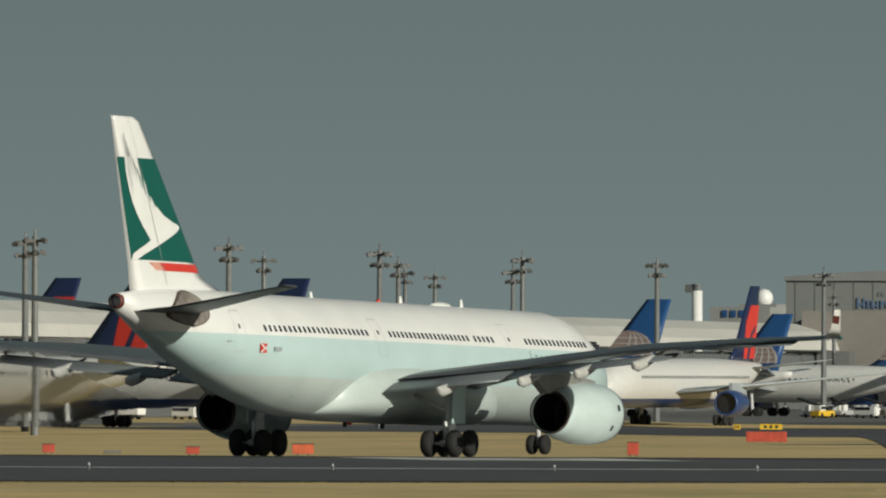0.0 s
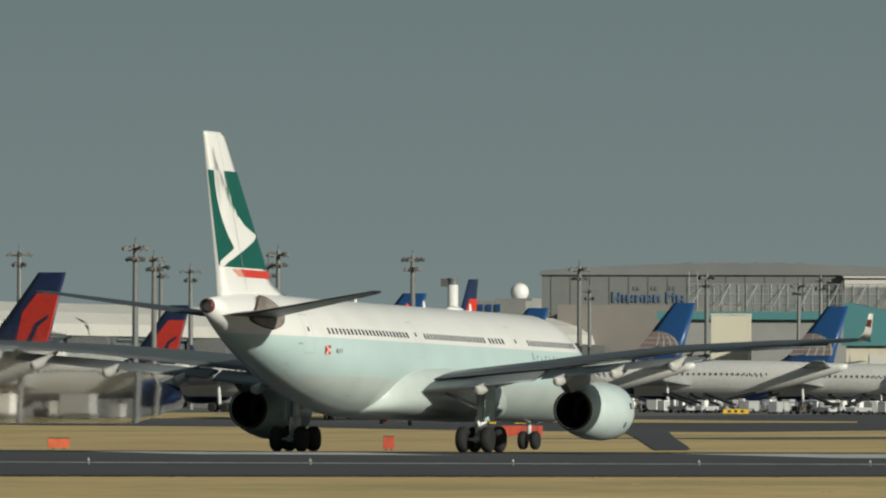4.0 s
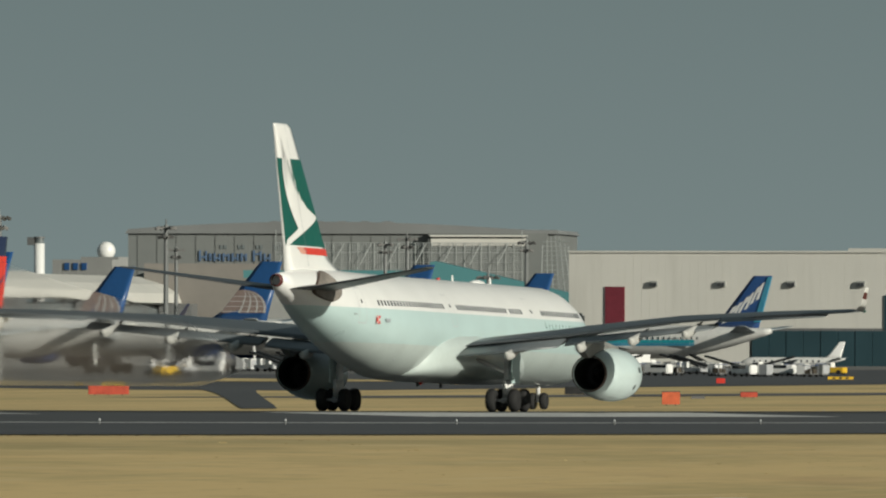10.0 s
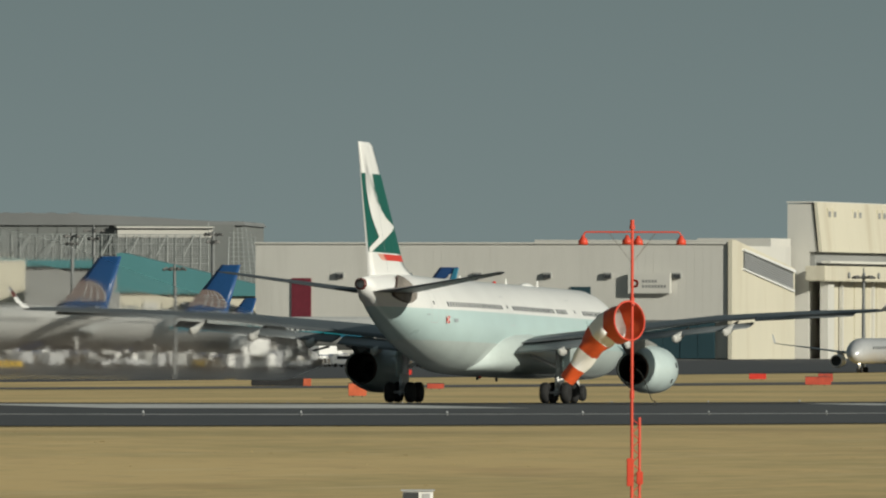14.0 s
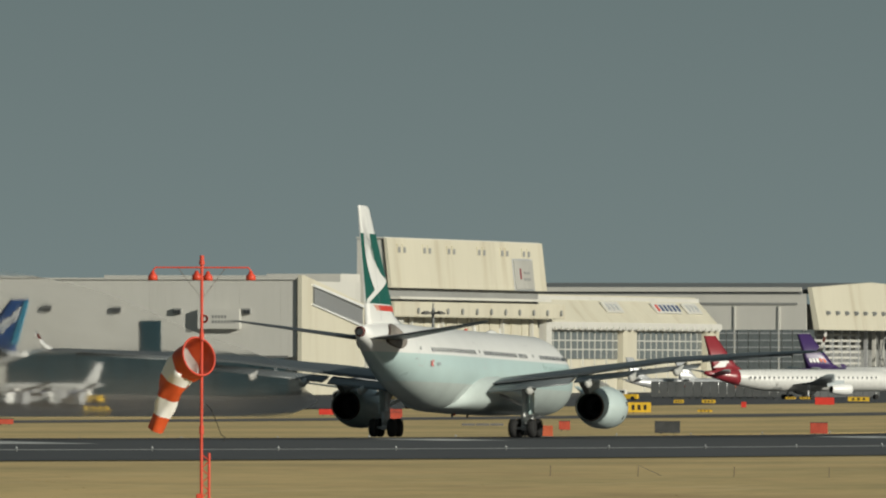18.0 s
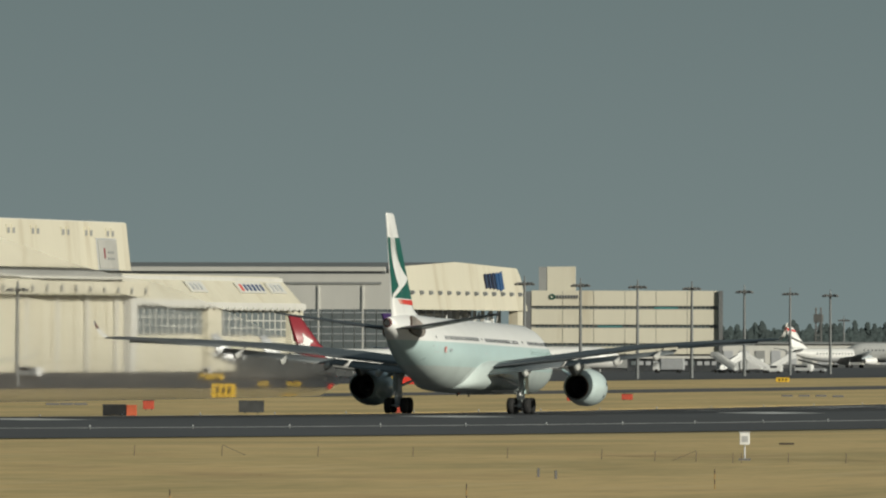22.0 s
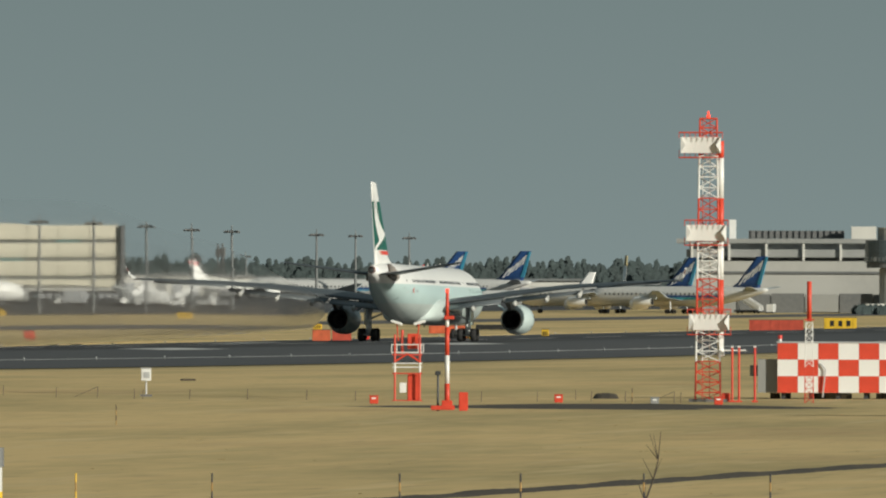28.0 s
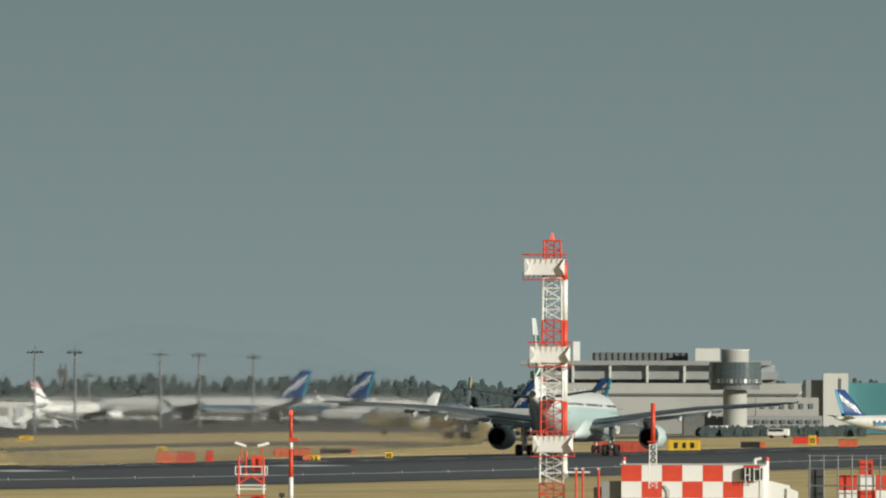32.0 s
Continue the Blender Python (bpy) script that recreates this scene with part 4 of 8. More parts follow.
        part("root_plate", b, ROOTPLATE, root, "worn grey sliding plate at the tailplane's root", smooth=True)
        b = bmesh.new()
        tube(b, (side * 9.42, -30.65, 8.22), (side * 9.47, -31.2, 8.22), 0.012, 5)
        part("static_wick", b, BLACK, tp)
    # hot exhaust drifting behind the engines
    for grow, mt in ((0.6, HAZE_CORE), (0.9, HAZE_CORE), (1.2, HAZE_THIN), (1.55, HAZE_THIN), (1.95, HAZE_THIN), (2.45, HAZE_THIN), (3.0, HAZE_THIN)):
        b = bmesh.new()
        rows_ = []
        for i in range(44):
            f = i / 43
            y = -1.5 - 4 * grow - 305 * f ** 1.3
            r = (0.2 + 3.0 * min(1.0, 1.9 * f) ** 0.75) * grow * (1.0 if f < 0.8 else math.sqrt(max(0.02, (1 - f) / 0.2)))
            wob = 0.25 * math.sin(9 * f * grow)
            rows_.append([(-9.37 - 2.0 * f + 1.3 * r * (1 + 0.12 * math.sin(3 * a + 5 * f)) * math.cos(a), y, max(1.5 + 0.9 * f, 2.7 + (0.8 + 2.2 * max(0.0, grow - 1.0)) * f + wob + r * math.sin(a))) for a in [2 * math.pi * j / 20 for j in range(20)]])
        loft(b, rows_)
        part("exhaust_haze", b, mt, jet, "thin brown haze of hot exhaust", smooth=True).visible_shadow = False
    # nose gear
    b = tubes(((0, 24.5, 0.55), (0, 24.42, 2.7), 0.14), ((0, 24.5, 1.5), (0, 26.1, 2.7), 0.07), ((-0.4, 24.5, 0.525), (0.4, 24.5, 0.525), 0.07), n=12)
    gear = part("nose_gear", b, WHITE, jet, smooth=True)
    td, rd = wheel_meshes(0.525, 0.38)
    data = mesh_data("wheel", td, RUBBER), mesh_data("rim", rd, STEEL)
    for dx in (-0.36, 0.36):
        add_wheel(gear, data, dx, 24.5, 0.525)
    for side in (-1, 1):
        part("gear_door", boxes((side * 0.55, 25.1, 1.95, 0.05, 1.5, 0.9), bevel=0.02), WHITE, gear)
        part("taxi_lamp", boxes((side * 0.22, 24.3, 1.75, 0.2, 0.12, 0.2), bevel=0.03), STEEL, gear)
    # fin with its painted fields
    b = fin_mesh([(7.0, -18.2, -28.0), (8.2, -16.9, -28.35), (8.55, -18.6, -28.42), (8.85, -19.6, -28.48), (9.2, -20.1, -28.55), (16.6, *fin_edges(16.6)), (16.83, -28.0, -30.75)], 0.045)
    fin = part("fin", b, WHITE, jet, "white fin with green field, brush-stroke mark and red stripe", smooth=True)
    fin_patch("green_field", [(0.008, 9.62), (0.965, 9.62), (0.972, 12.3), (0.972, 14.77), (0.008, 14.77), (0.008, 12.3)], GREEN, fin, 0.02)
    fin_band("brush_mark", [(14.79, 0.17, 0.47), (14.0, 0.14, 0.49), (13.1, 0.145, 0.515), (12.45, 0.17, 0.585), (11.9, 0.21, 0.70), (11.62, 0.235, 0.83), (11.5, 0.247, 0.905), (11.42, 0.255, 0.93), (11.3, 0.268, 0.905), (11.1, 0.292, 0.82), (10.9, 0.315, 0.71), (10.64, 0.345, 0.575), (10.42, 0.255, 0.46), (10.12, 0.125, 0.31), (9.9, 0.04, 0.20), (9.6, 0.008, 0.08)], WHITE, fin, 0.05)
    fin_patch("red_stripe", [(0.44, 9.12), (0.972, 9.12), (0.972, 9.53), (0.40, 9.53)], RED, fin, 0.03)
    fin_patch("faded_stripe", [(0.33, 9.14), (0.438, 9.12), (0.398, 9.53), (0.24, 9.53)], FADEDRED, fin, 0.03, "brushed-out pale end of the red stripe")
    for f, z0, z1, w in ((0.22, 15.9, 13.3, 0.022), (0.27, 16.0, 13.9, 0.03), (0.33, 15.3, 13.6, 0.02), (0.19, 14.6, 12.9, 0.018)):
        fin_patch("brush_streak", [(f, z0), (f + w * 0.4, z0), (f + w, (z0 + z1) / 2), (f + w * 0.7, z1), (f + w * 0.4, z1), (f, (z0 + z1) / 2)], SILVER, fin, 0.065, cuts=3)
    # dry bristle ends: green gaps along the stroke's front edge
    for f, z0, z1, w in ((0.46, 14.6, 13.5, 0.03), (0.44, 13.9, 12.9, 0.025), (0.40, 14.3, 13.2, 0.018), (0.50, 13.3, 12.6, 0.03), (0.36, 14.7, 13.9, 0.016), (0.565, 12.75, 12.3, 0.025)):
        fin_patch("bristle_gap", [(f, z0), (f + w * 0.6, z0), (f + w, (z0 + z1) / 2), (f + w * 0.6, z1), (f + w * 0.3, z1), (f, (z0 + z1) / 2)], GREEN, fin, 0.065, cuts=3)
    b = bmesh.new()
    for side in (-1, 1):
        for i in range(10):
            za, zb = 8.4 + 0.84 * i, 8.4 + 0.84 * (i + 1)
            q = []
            for z, w in ((za, 0.0), (za, 0.006), (zb, 0.006), (zb, 0.0)):
                f = 0.42 + 0.10 * (z - 8.4) / 8.4 + w
                le, te = fin_edges(z)
                q.append(b.verts.new((side * (fin_half(f, z) + 0.07), te + f * (le - te), z)))
            b.faces.new(q)
    part("rudder_seam", b, GREYPAINT, fin)
    # aerials and lamps
    for y, h in ((13.5, 0.42), (5.5, 0.4), (-6.0, 0.35)):
        b = bmesh.new()
        loft(b, [foil(y + 0.25, y - 0.2, 8.14, 0, 0.04, upright=True), foil(y + 0.02, y - 0.2, 8.16 + h, 0, 0.02, upright=True)])
        part("blade_aerial", b, WHITE, jet)
    b = bmesh.new()
    loft(b, [circle(0, y, 8.14, w, 12, rz=h) for y, w, h in ((11.9, 0.05, 0.03), (11.5, 0.28, 0.2), (10.6, 0.35, 0.26), (9.7, 0.25, 0.18), (9.2, 0.04, 0.03))])
    part("aerial_dome", b, WHITE, jet, smooth=True)
    for y, z in ((2.5, 8.22), (-1.0, 1.93)):
        b = bmesh.new()
        bmesh.ops.create_uvsphere(b, u_segments=10, v_segments=6, radius=0.13, matrix=Matrix.Translation((0, y, z)))
        part("beacon", b, RED, jet, smooth=True)
    for y, z, h in ((-1.6, 2.0, -0.3), (3.2, 1.98, -0.3)):
        b = boxes((0, y, z + h / 2, 0.04, 0.5, -h))
        part("belly_aerial", b, DARKGREY, jet)
    b = boxes((0, 27.75, 6.35, 3.6, 0.8, 0.7), bevel=0.15)
    part("cockpit_glass", b, BLACKGLASS, jet)
    # the airframe sits one degree nose-down on its undercarriage
    sit = SIT
    for ob in jet.children:
        if not ob.name.startswith(("main_gear", "nose_gear", "exhaust_haze")):
            ob.matrix_basis = sit @ ob.matrix_basis
    fin.matrix_basis = fin.matrix_basis @ Matrix.Translation((0, 0, 8)) @ Matrix.Diagonal((1, 1, 0.974, 1)) @ Matrix.Translation((0, 0, -8))
    return jet


airliner = departing_jet()
# ---- buildings beyond the apron; they stand square to the runway, their fronts towards it (+x) ----
def wall_z(x, y):
    return ground_z(x, y)


def panel_rows(bm, x0, x1, n, y, z0, z1, depth, gap=0.08, mi=0):
    """Upright sheets side by side along x, with joints between them."""
    w = (x1 - x0) / n
    for i in range(n):
        box(bm, x0 + w * (i + 0.5), y, (z0 + z1) / 2, w - gap, depth, z1 - z0, mi=mi)


def cargo_hangar():
    """Big grey cargo hangar with a low arched roof, far behind the terminal."""
    d = 2950
    x0, y0 = spot(1391, d)
    k = d / F
    zb = wall_z(x0, y0)
    h = thing("cargo_hangar", pose(x0, y0, zb, 0, 0, 12), "large grey-beige cargo hangar with a low arched roof", "hangar")
    top = height(494, 1391, d) - zb
    W = 760 * k
    part("wall", boxes((W / 2, 30, top / 2, W, 60, top)), HANGAR_GREY, h)
    seams = bmesh.new()
    for i in range(22):
        box(seams, W * (i + 0.5) / 22, -0.06, top / 2, 0.25, 0.12, top - 0.5)
    part("wall_seams", seams, SEAM, h)
    rise = [(W * f, top + (14 * k) * math.sin(math.pi * min(1.0, f * 1.1)) ** 0.8 if 0 < f < 0.9 else top) for f in [i / 16 for i in range(17)]]
    bm = bmesh.new()
    prism(bm, [(-0.6, top - 0.4)] + [(x, z + 0.5) for x, z in rise] + [(W + 0.6, top - 0.4)], -0.8, 60)
    roof = part("roof", bm, ROOF_GREY, h, "grey arched sheet roof")
    for i in range(6):
        b = bmesh.new()
        x = (258 + 40 * i) * k
        prism(b, [(x - 2.1, 0), (x - 1.5, 0.6), (x - 0.5, 0.9), (x + 0.5, 0.9), (x + 1.5, 0.6), (x + 2.1, 0)], 2, 7)
        bmesh.ops.translate(b, vec=(0, 0, top + 12 * k), verts=b.verts)
        part("roof_ventilator", b, ROOF_GREY, roof)
    for i in range(6):
        for j in range(2):
            part("window", boxes(((166 + 32 * i + 7 * j) * k, -0.05, top - 27 * k, 5 * k, 0.3, 7 * k)), GLASS_STRIP, h)
    # the company's name in blue, drawn as bars
    x = 126 * k
    for i, w in enumerate((15, 5, 13, 13, 13, 12, 0, 16, 13)):
        if w:
            tall = 19 if w > 14 else 14
            zc = top - (52 - tall / 2) * k
            b = boxes((x + 2 * k, -0.2, zc, 3.6 * k, 0.3, tall * k), (x + w * k - 2 * k, -0.2, zc, 3.2 * k, 0.3, tall * 0.9 * k), (x + w * k / 2, -0.22, zc + (3 if i % 2 else -2) * k, w * k * 0.7, 0.3, 3.6 * k))
            part("sign_letter", b, SIGNBLUE, h, "blue wall lettering drawn as bars")
        x += (w + 3 if w else 7) * k
    # a stepped side hall with a pale clerestory
    x1 = 535 * k
    part("side_hall", boxes((x1 + 105 * k, 20, (top - 2 * k) / 2, 210 * k, 46, top - 2 * k)), HANGAR_GREY, h)
    part("clerestory", boxes((x1 + 90 * k, -3.1, top - 18 * k, 170 * k, 0.4, 14 * k)), WALL_PALE, h, "pale strip under the eaves")
    b = boxes((x1 + 90 * k, -3.6, top - 7 * k, 172 * k, 1.2, 3 * k))
    part("canopy", b, WALL_PALE, h)
    # dark lower hall in front of it
    part("front_hall", boxes((210 * k, -22, (top - 58 * k) / 2, 290 * k, 40, top - 58 * k)), BROWNGREY, h, "brown-grey lower hall")
    for i in range(5):
        part("pale_door", boxes(((255 + 26 * i) * k, -42.1, (top - 88 * k) / 2, (10 if i % 3 else 22) * k, 0.3, top - 88 * k)), WALL_PALE if i % 2 else WALL_CREAM, h)
    return h


def scaffold_house():
    """Low building with a teal roof, wrapped in scaffolding."""
    d = 2700
    xb, yb = spot(1930, d)
    k = d / F
    zb = wall_z(xb, yb)
    h = thing("teal_roofed_building", pose(xb, yb, zb, 0, 0, 14), "low cream building with a sloping teal roof", "building")
    eave, ridge = height(617, 1930, d) - zb, height(548, 1930, d) - zb
    W = 255 * k
    part("wall", boxes((W / 2, 12, eave / 2, W, 24, eave)), WALL_CREAM, h)
    b = bmesh.new()
    prism(b, [(-0.5, eave), (-0.5, ridge), (4 * k, ridge + 0.2), (W + 1.5, eave + 1.0), (W + 1.5, eave)], -1.0, 24)
    part("roof", b, ROOF_TEAL, h, "sloping teal sheet roof")
    for i in range(7):
        part("shutter_door", boxes(((20 + 34 * i) * k, -0.08, eave * 0.4, 26 * k, 0.2, eave * 0.8)), WALL_PALE if i % 2 else WALL_CREAM, h)
    part("eaves_band", boxes((W / 2, -1.1, eave - 0.3, W + 2, 0.3, 0.7)), ROOF_TEAL, h)
    back = thing("back_hall", pose(*spot(1600, d + 60), zb, 0, 0, 14), "dull teal-roofed hall behind scaffolding", "building")
    part("wall", boxes((170 * k, 10, (ridge - 3) / 2, 340 * k, 18, ridge - 3)), WALL_GREY, back)
    part("roof", boxes((170 * k, 10, ridge - 2.2, 350 * k, 21, 1.6)), ROOF_TEAL, back)
    cream = thing("cream_block", pose(*spot(1691, d + 30), zb, 0, 0, 14), "plain cream rendered block beside the scaffolding", "building")
    ct = height(568, 1691, d + 30) - zb
    part("wall", boxes((33 * k, 6, ct / 2, 66 * k, 12, ct)), WALL_CREAM, cream)
    part("coping", boxes((33 * k, 6, ct + 0.1, 68 * k, 12.4, 0.3)), WALL_PALE, cream)
    # scaffolding
    s = thing("scaffolding", pose(*spot(1652, d + 85), zb, 0, 0, 14), "tall steel scaffolding with grey netting", "scaffolding")
    z0, z1 = 0.0, height(514, 1800, d + 85) - zb
    span = 450 * k
    for i in range(31):
        x = span * i / 30
        part("upright", tubes(((x, 0, z0), (x, 0, z1 + (2.6 if i in (0, 1, 30) else 0)), 0.09), n=5), SCAFFOLD, s)
    for i in range(9):
        x = span * (i + 0.5) / 9
        part("raker", tubes(((x, 0, z1), (x - 2.2, -2.5, z1 - 4.5), 0.11), n=5), SCAFFOLD, s)
    for j in range(6):
        z = z1 - 2.0 * j
        part("ledger", tubes(((0, 0, z), (span, 0, z), 0.08), n=5), SCAFFOLD, s)
    net = bmesh.new()
    for i in range(110):
        x = span * i / 109
        tube(net, (x, 0.3, z1 - 8), (x, 0.3, z1), 0.05, 4)
    for j in range(18):
        tube(net, (0, 0.3, z1 - 0.45 * j), (span, 0.3, z1 - 0.45 * j), 0.05, 4)
    part("netting", net, SCAFFOLD, s)
    # the netted bulge at its end
    z1 = height(521, 1930, d) - zb
    c = thing("netted_frame", pose(*spot(2152, d + 12), zb, 0, 0, 14), "bulging frame of netted poles beside the hangar", "scaffolding")
    for i in range(9):
        x = (-26 + 7.5 * i) * k
        lean = (i - 1) * 3.2 * k
        part("pole", tubes(((x - 2 * k, 0, z1 + (2.4 - (i - 3) ** 2 * 0.22)), (x + lean * 1.4, -2, z1 * 0.42), 0.09), n=5), SCAFFOLD, c)
    for j in range(14):
        z = z1 + 1.2 - 0.95 * j
        part("rail", tubes(((-27 * k + j * 0.05, 0.1, z), ((20 + 1.6 * j) * k, -0.6, z), 0.055), n=4), SCAFFOLD, c)
    return h


def long_hangar():
    """Long pale hangar: a wide shaded wall with dark doors, a bright sloping end wing."""
    d = 2600
    x1, y1 = spot(3006, d)
    k = d / F
    zb = wall_z(x1, y1)
    h = thing("long_hangar", pose(x1, y1, zb), "long pale grey hangar with a dark teal sliding door", "hangar")
    top = height(531, 2900, d) - zb
    W = 870 * k
    door_top = top - 137 * k
    b = bmesh.new()
    panel_rows(b, -W, 0, 58, 0.25, door_top, top, 0.5, 0.015)
    part("upper_cladding", b, WALL_PALE, h, "pale ribbed cladding")
    part("wall", boxes((-W / 2, 26, top / 2, W - 0.4, 50, top - 0.5)), WALL_PALE, h)
    part("parapet", boxes((-W / 2, 0.1, top + 0.15, W + 0.2, 0.9, 0.35)), WALL_PALE, h)
    for i in range(16):
        w = 508 * k / 16
        part("door_leaf", boxes((-530 * k + w * (i + 0.5), -0.1 + 0.12 * (i % 2), door_top / 2, w - 0.1, 0.4, door_top - 0.5)), DOOR_TEAL, h, "dark teal sliding door leaf")
    part("door_head", boxes((-276 * k, 0.1, door_top, 520 * k, 0.5, 0.5)), DULLGREY, h)
    part("left_lower_wall", boxes((-700 * k, 0.25, door_top / 2, 330 * k, 0.5, door_top)), WALL_PALE, h)
    # maroon door, dark doorway
    part("maroon_door", boxes((-784 * k, -0.15, door_top + 40 * k, 36 * k, 0.3, 72 * k)), DOOR_MAROON, h, "tall maroon door")
    part("dark_doorway", boxes((-268 * k, -0.15, door_top + 30 * k, 36 * k, 0.3, 62 * k)), DOOR_TEAL, h, "dark open doorway")
    for u in (2294, 2420, 2549, 2677, 2800 - 12, 2920 - 5):
        x = (u - 3006) * k
        b = boxes((x, -0.35, top - 56 * k, 15 * k, 0.8, 10 * k), bevel=0.03)
        v = part("wall_vent", b, WALL_GREY, h, "small louvred vent box")
        for j in range(2):
            part("vent_mouth", boxes((x + (j - 0.4) * 7.0 * k, -0.8, top - 57 * k, 5.0 * k, 0.2, 6 * k)), DARKGREY, v)
    # white sign board with a red emblem and grey lettering as bars
    sx = (2866 - 3006) * k
    b = boxes((sx, -0.9, top - 70 * k, 78 * k, 1.2, 36 * k), bevel=0.1)
    sign = part("sign_board", b, WALL_PALE, h, "white sign board with a red emblem")
    b = bmesh.new()
    for i in range(24):
        a = 2 * math.pi * i / 24
        box(b, sx - 26 * k + 5.6 * k * math.cos(a), -1.52, top - 70 * k + 5.6 * k * math.sin(a), 3.4 * k, 0.06, 3.0 * k)
    part("emblem", b, RED, sign)
    for j, w in enumerate((28, 44)):
        for i in range(int(w / 5.5)):
            part("sign_bar", boxes((sx + (-10 + 5.6 * i) * k, -1.52, top - (66 + 9 * j) * k, 4.0 * k, 0.05, 5 * k)), WALL_GREY, sign)
    # bright end wing facing the runway, its top falling away
    L = 49.0
    b = bmesh.new()
    slab(b, [(-0.6, 0.1), (-0.6, top + 0.8), (2.0, top + 0.8), (L, top - 41 * k), (L, 0.1)], 0.3, 1.1)
    part("end_wing", b, WALL_CREAM, h, "sunlit cream end wall with a sloping top")
    b = bmesh.new()
    slab(b, [(8.0, top - 13 * k), (8.0, top - 42 * k), (46.5, top - 80 * k), (46.5, top - 50 * k)], 1.05, 1.4)
    lv = part("louvre_window", b, DULLGREY, h, "long dark louvred window under a white rim")
    b = bmesh.new()
    slab(b, [(7.0, top - 8 * k), (7.0, top - 12 * k), (47.5, top - 49 * k), (47.5, top - 44 * k)], 1.1, 1.7)
    slab(b, [(7.0, top - 42 * k), (7.0, top - 45 * k), (47.5, top - 84 * k), (47.5, top - 80 * k)], 1.1, 1.5)
    part("window_rim", b, WHITE, lv)
    for j in range(7):
        b = bmesh.new()
        f = 0.12 + 0.13 * j
        slab(b, [(8.2, top - (13 + 29 * f) * k), (8.2, top - (14.6 + 29 * f) * k), (46.3, top - (51.6 + 29 * f) * k), (46.3, top - (50 + 29 * f) * k)], 1.38, 1.5)
        part("louvre", b, SILVER, lv)
    return h


def tall_hangar():
    """The tallest hangar: leaning fascia over a projecting beam and ribbed doors."""
    xf = -647.0
    y0, y1 = 2604.0, 2738.0
    zb = wall_z(xf, y0)
    k = 2680 / F
    h = thing("tall_hangar", pose(xf, y0, zb), "tall cream maintenance hangar with ribbed doors", "hangar")
    L = y1 - y0
    top = height(457, 3167, 2680) - zb
    fas0 = height(545, 3167, 2680) - zb
    beam1, beam0 = height(570, 3167, 2680) - zb, height(597, 3167, 2680) - zb
    b = bmesh.new()
    prism(b, [(-7.0, 0), (-7.0, top - 0.3), (-1.9, top - 0.3), (-0.9, fas0 + 0.1), (-2.6, fas0), (-2.6, 0)], 0.4, L - 0.4)
    part("side_wall", b, WALL_PALE, h, "pale grey side wall")
    part("main_hall", boxes((-32, L / 2, 11.8, 54, L - 1, 23.6)), WALL_PALE, h)
    for i in range(12):
        b = bmesh.new()
        ya, yb = L * i / 12 + 0.02, L * (i + 1) / 12 - 0.02
        loft(b, [[(-0.9, y, top), (-1.5, y, top), (-0.5, y, fas0), (0.2, y, fas0)] for y in (ya, yb)])
        part("fascia_panel", b, WALL_CREAM, h, "leaning cream fascia sheet")
    part("roof", boxes((-4.2, L / 2, top + 0.02, 5.8, L, 0.3)), WALL_PALE, h)
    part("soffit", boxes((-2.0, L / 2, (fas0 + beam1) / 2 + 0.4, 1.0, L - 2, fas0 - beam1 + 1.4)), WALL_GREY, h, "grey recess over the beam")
    part("ledge", boxes((0.6, L / 2, fas0 - 2.0, 1.8, L - 3, 0.5)), WALL_PALE, h)
    part("beam", boxes((1.5, L / 2 - 4, (beam0 + beam1) / 2, 4.0, L + 14, beam1 - beam0), bevel=0.15), WALL_CREAM, h, "projecting cream door beam")
    for i in range(11):
        y = 8 + (L - 10) * i / 10
        b = bmesh.new()
        tube(b, (3.6, y, (beam0 + beam1) / 2 - 0.3), (3.9, y, (beam0 + beam1) / 2 - 0.3), 0.62, 10)
        part("porthole", b, WALL_GREY, h)
    n = 26
    for i in range(n):
        y = 5 + (L - 12) * i / n
        part("door_leaf", boxes((-0.6 + 0.25 * (i % 2), y + (L - 12) / n / 2, beam0 / 2, 0.5, (L - 12) / n - 0.1, beam0)), WALL_CREAM, h, "cream sliding door leaf")
    for i in range(5):
        y = 16 + 26 * i
        part("door_post", boxes((0.2, y, beam0 / 2, 0.7, 0.9, beam0)), WALL_PALE, h)
    part("corner_pier", boxes((0.6, L - 3, beam0 / 2, 1.6, 5.0, beam0)), WALL_PALE, h)
    part("end_shaft", boxes((0.6, 2.6, beam0 / 2, 1.6, 5.2, beam0)), WALL_PALE, h)
    # paired vents near the top, faint lettering, a framed emblem board
    for u in (3185, 3228, 3270, 3323, 3364, 3403):
        f = (u - 3167) / 273
        y, lean = L * f + 2, 0.45
        for dy in (-2.2, 2.2):
            b = boxes((-0.9, y + dy, top - 2.1, 0.9, 2.6, 2.0), bevel=0.1)
            v = part("fascia_vent", b, WALL_CREAM, h)
            part("vent_mouth", boxes((-0.42, y + dy, top - 2.3, 0.1, 1.9, 1.1)), WALL_GREY, v)
    for j in range(3):
        part("faint_lettering", boxes((-0.62 + 0.14 * j, 24, top - (5.0 + 2.1 * j), 0.2, 15, 0.35)), SILVER, h)
    for nm, w, hh, off, mt in (("emblem_frame", 18, 6.6, 0.0, SILVER), ("emblem_board", 16.2, 6.0, 0.25, WALL_STONE)):
        b = boxes((0, 0, 0, 0.5, w, hh))
        o = part(nm, b, mt, h, "grey framed board on the fascia" if nm == "emblem_board" else "")
        o.matrix_local = Matrix.Translation((-0.35 + off, L - 20, top - 6.6)) @ Matrix.Rotation(radians(-6), 4, "Y")
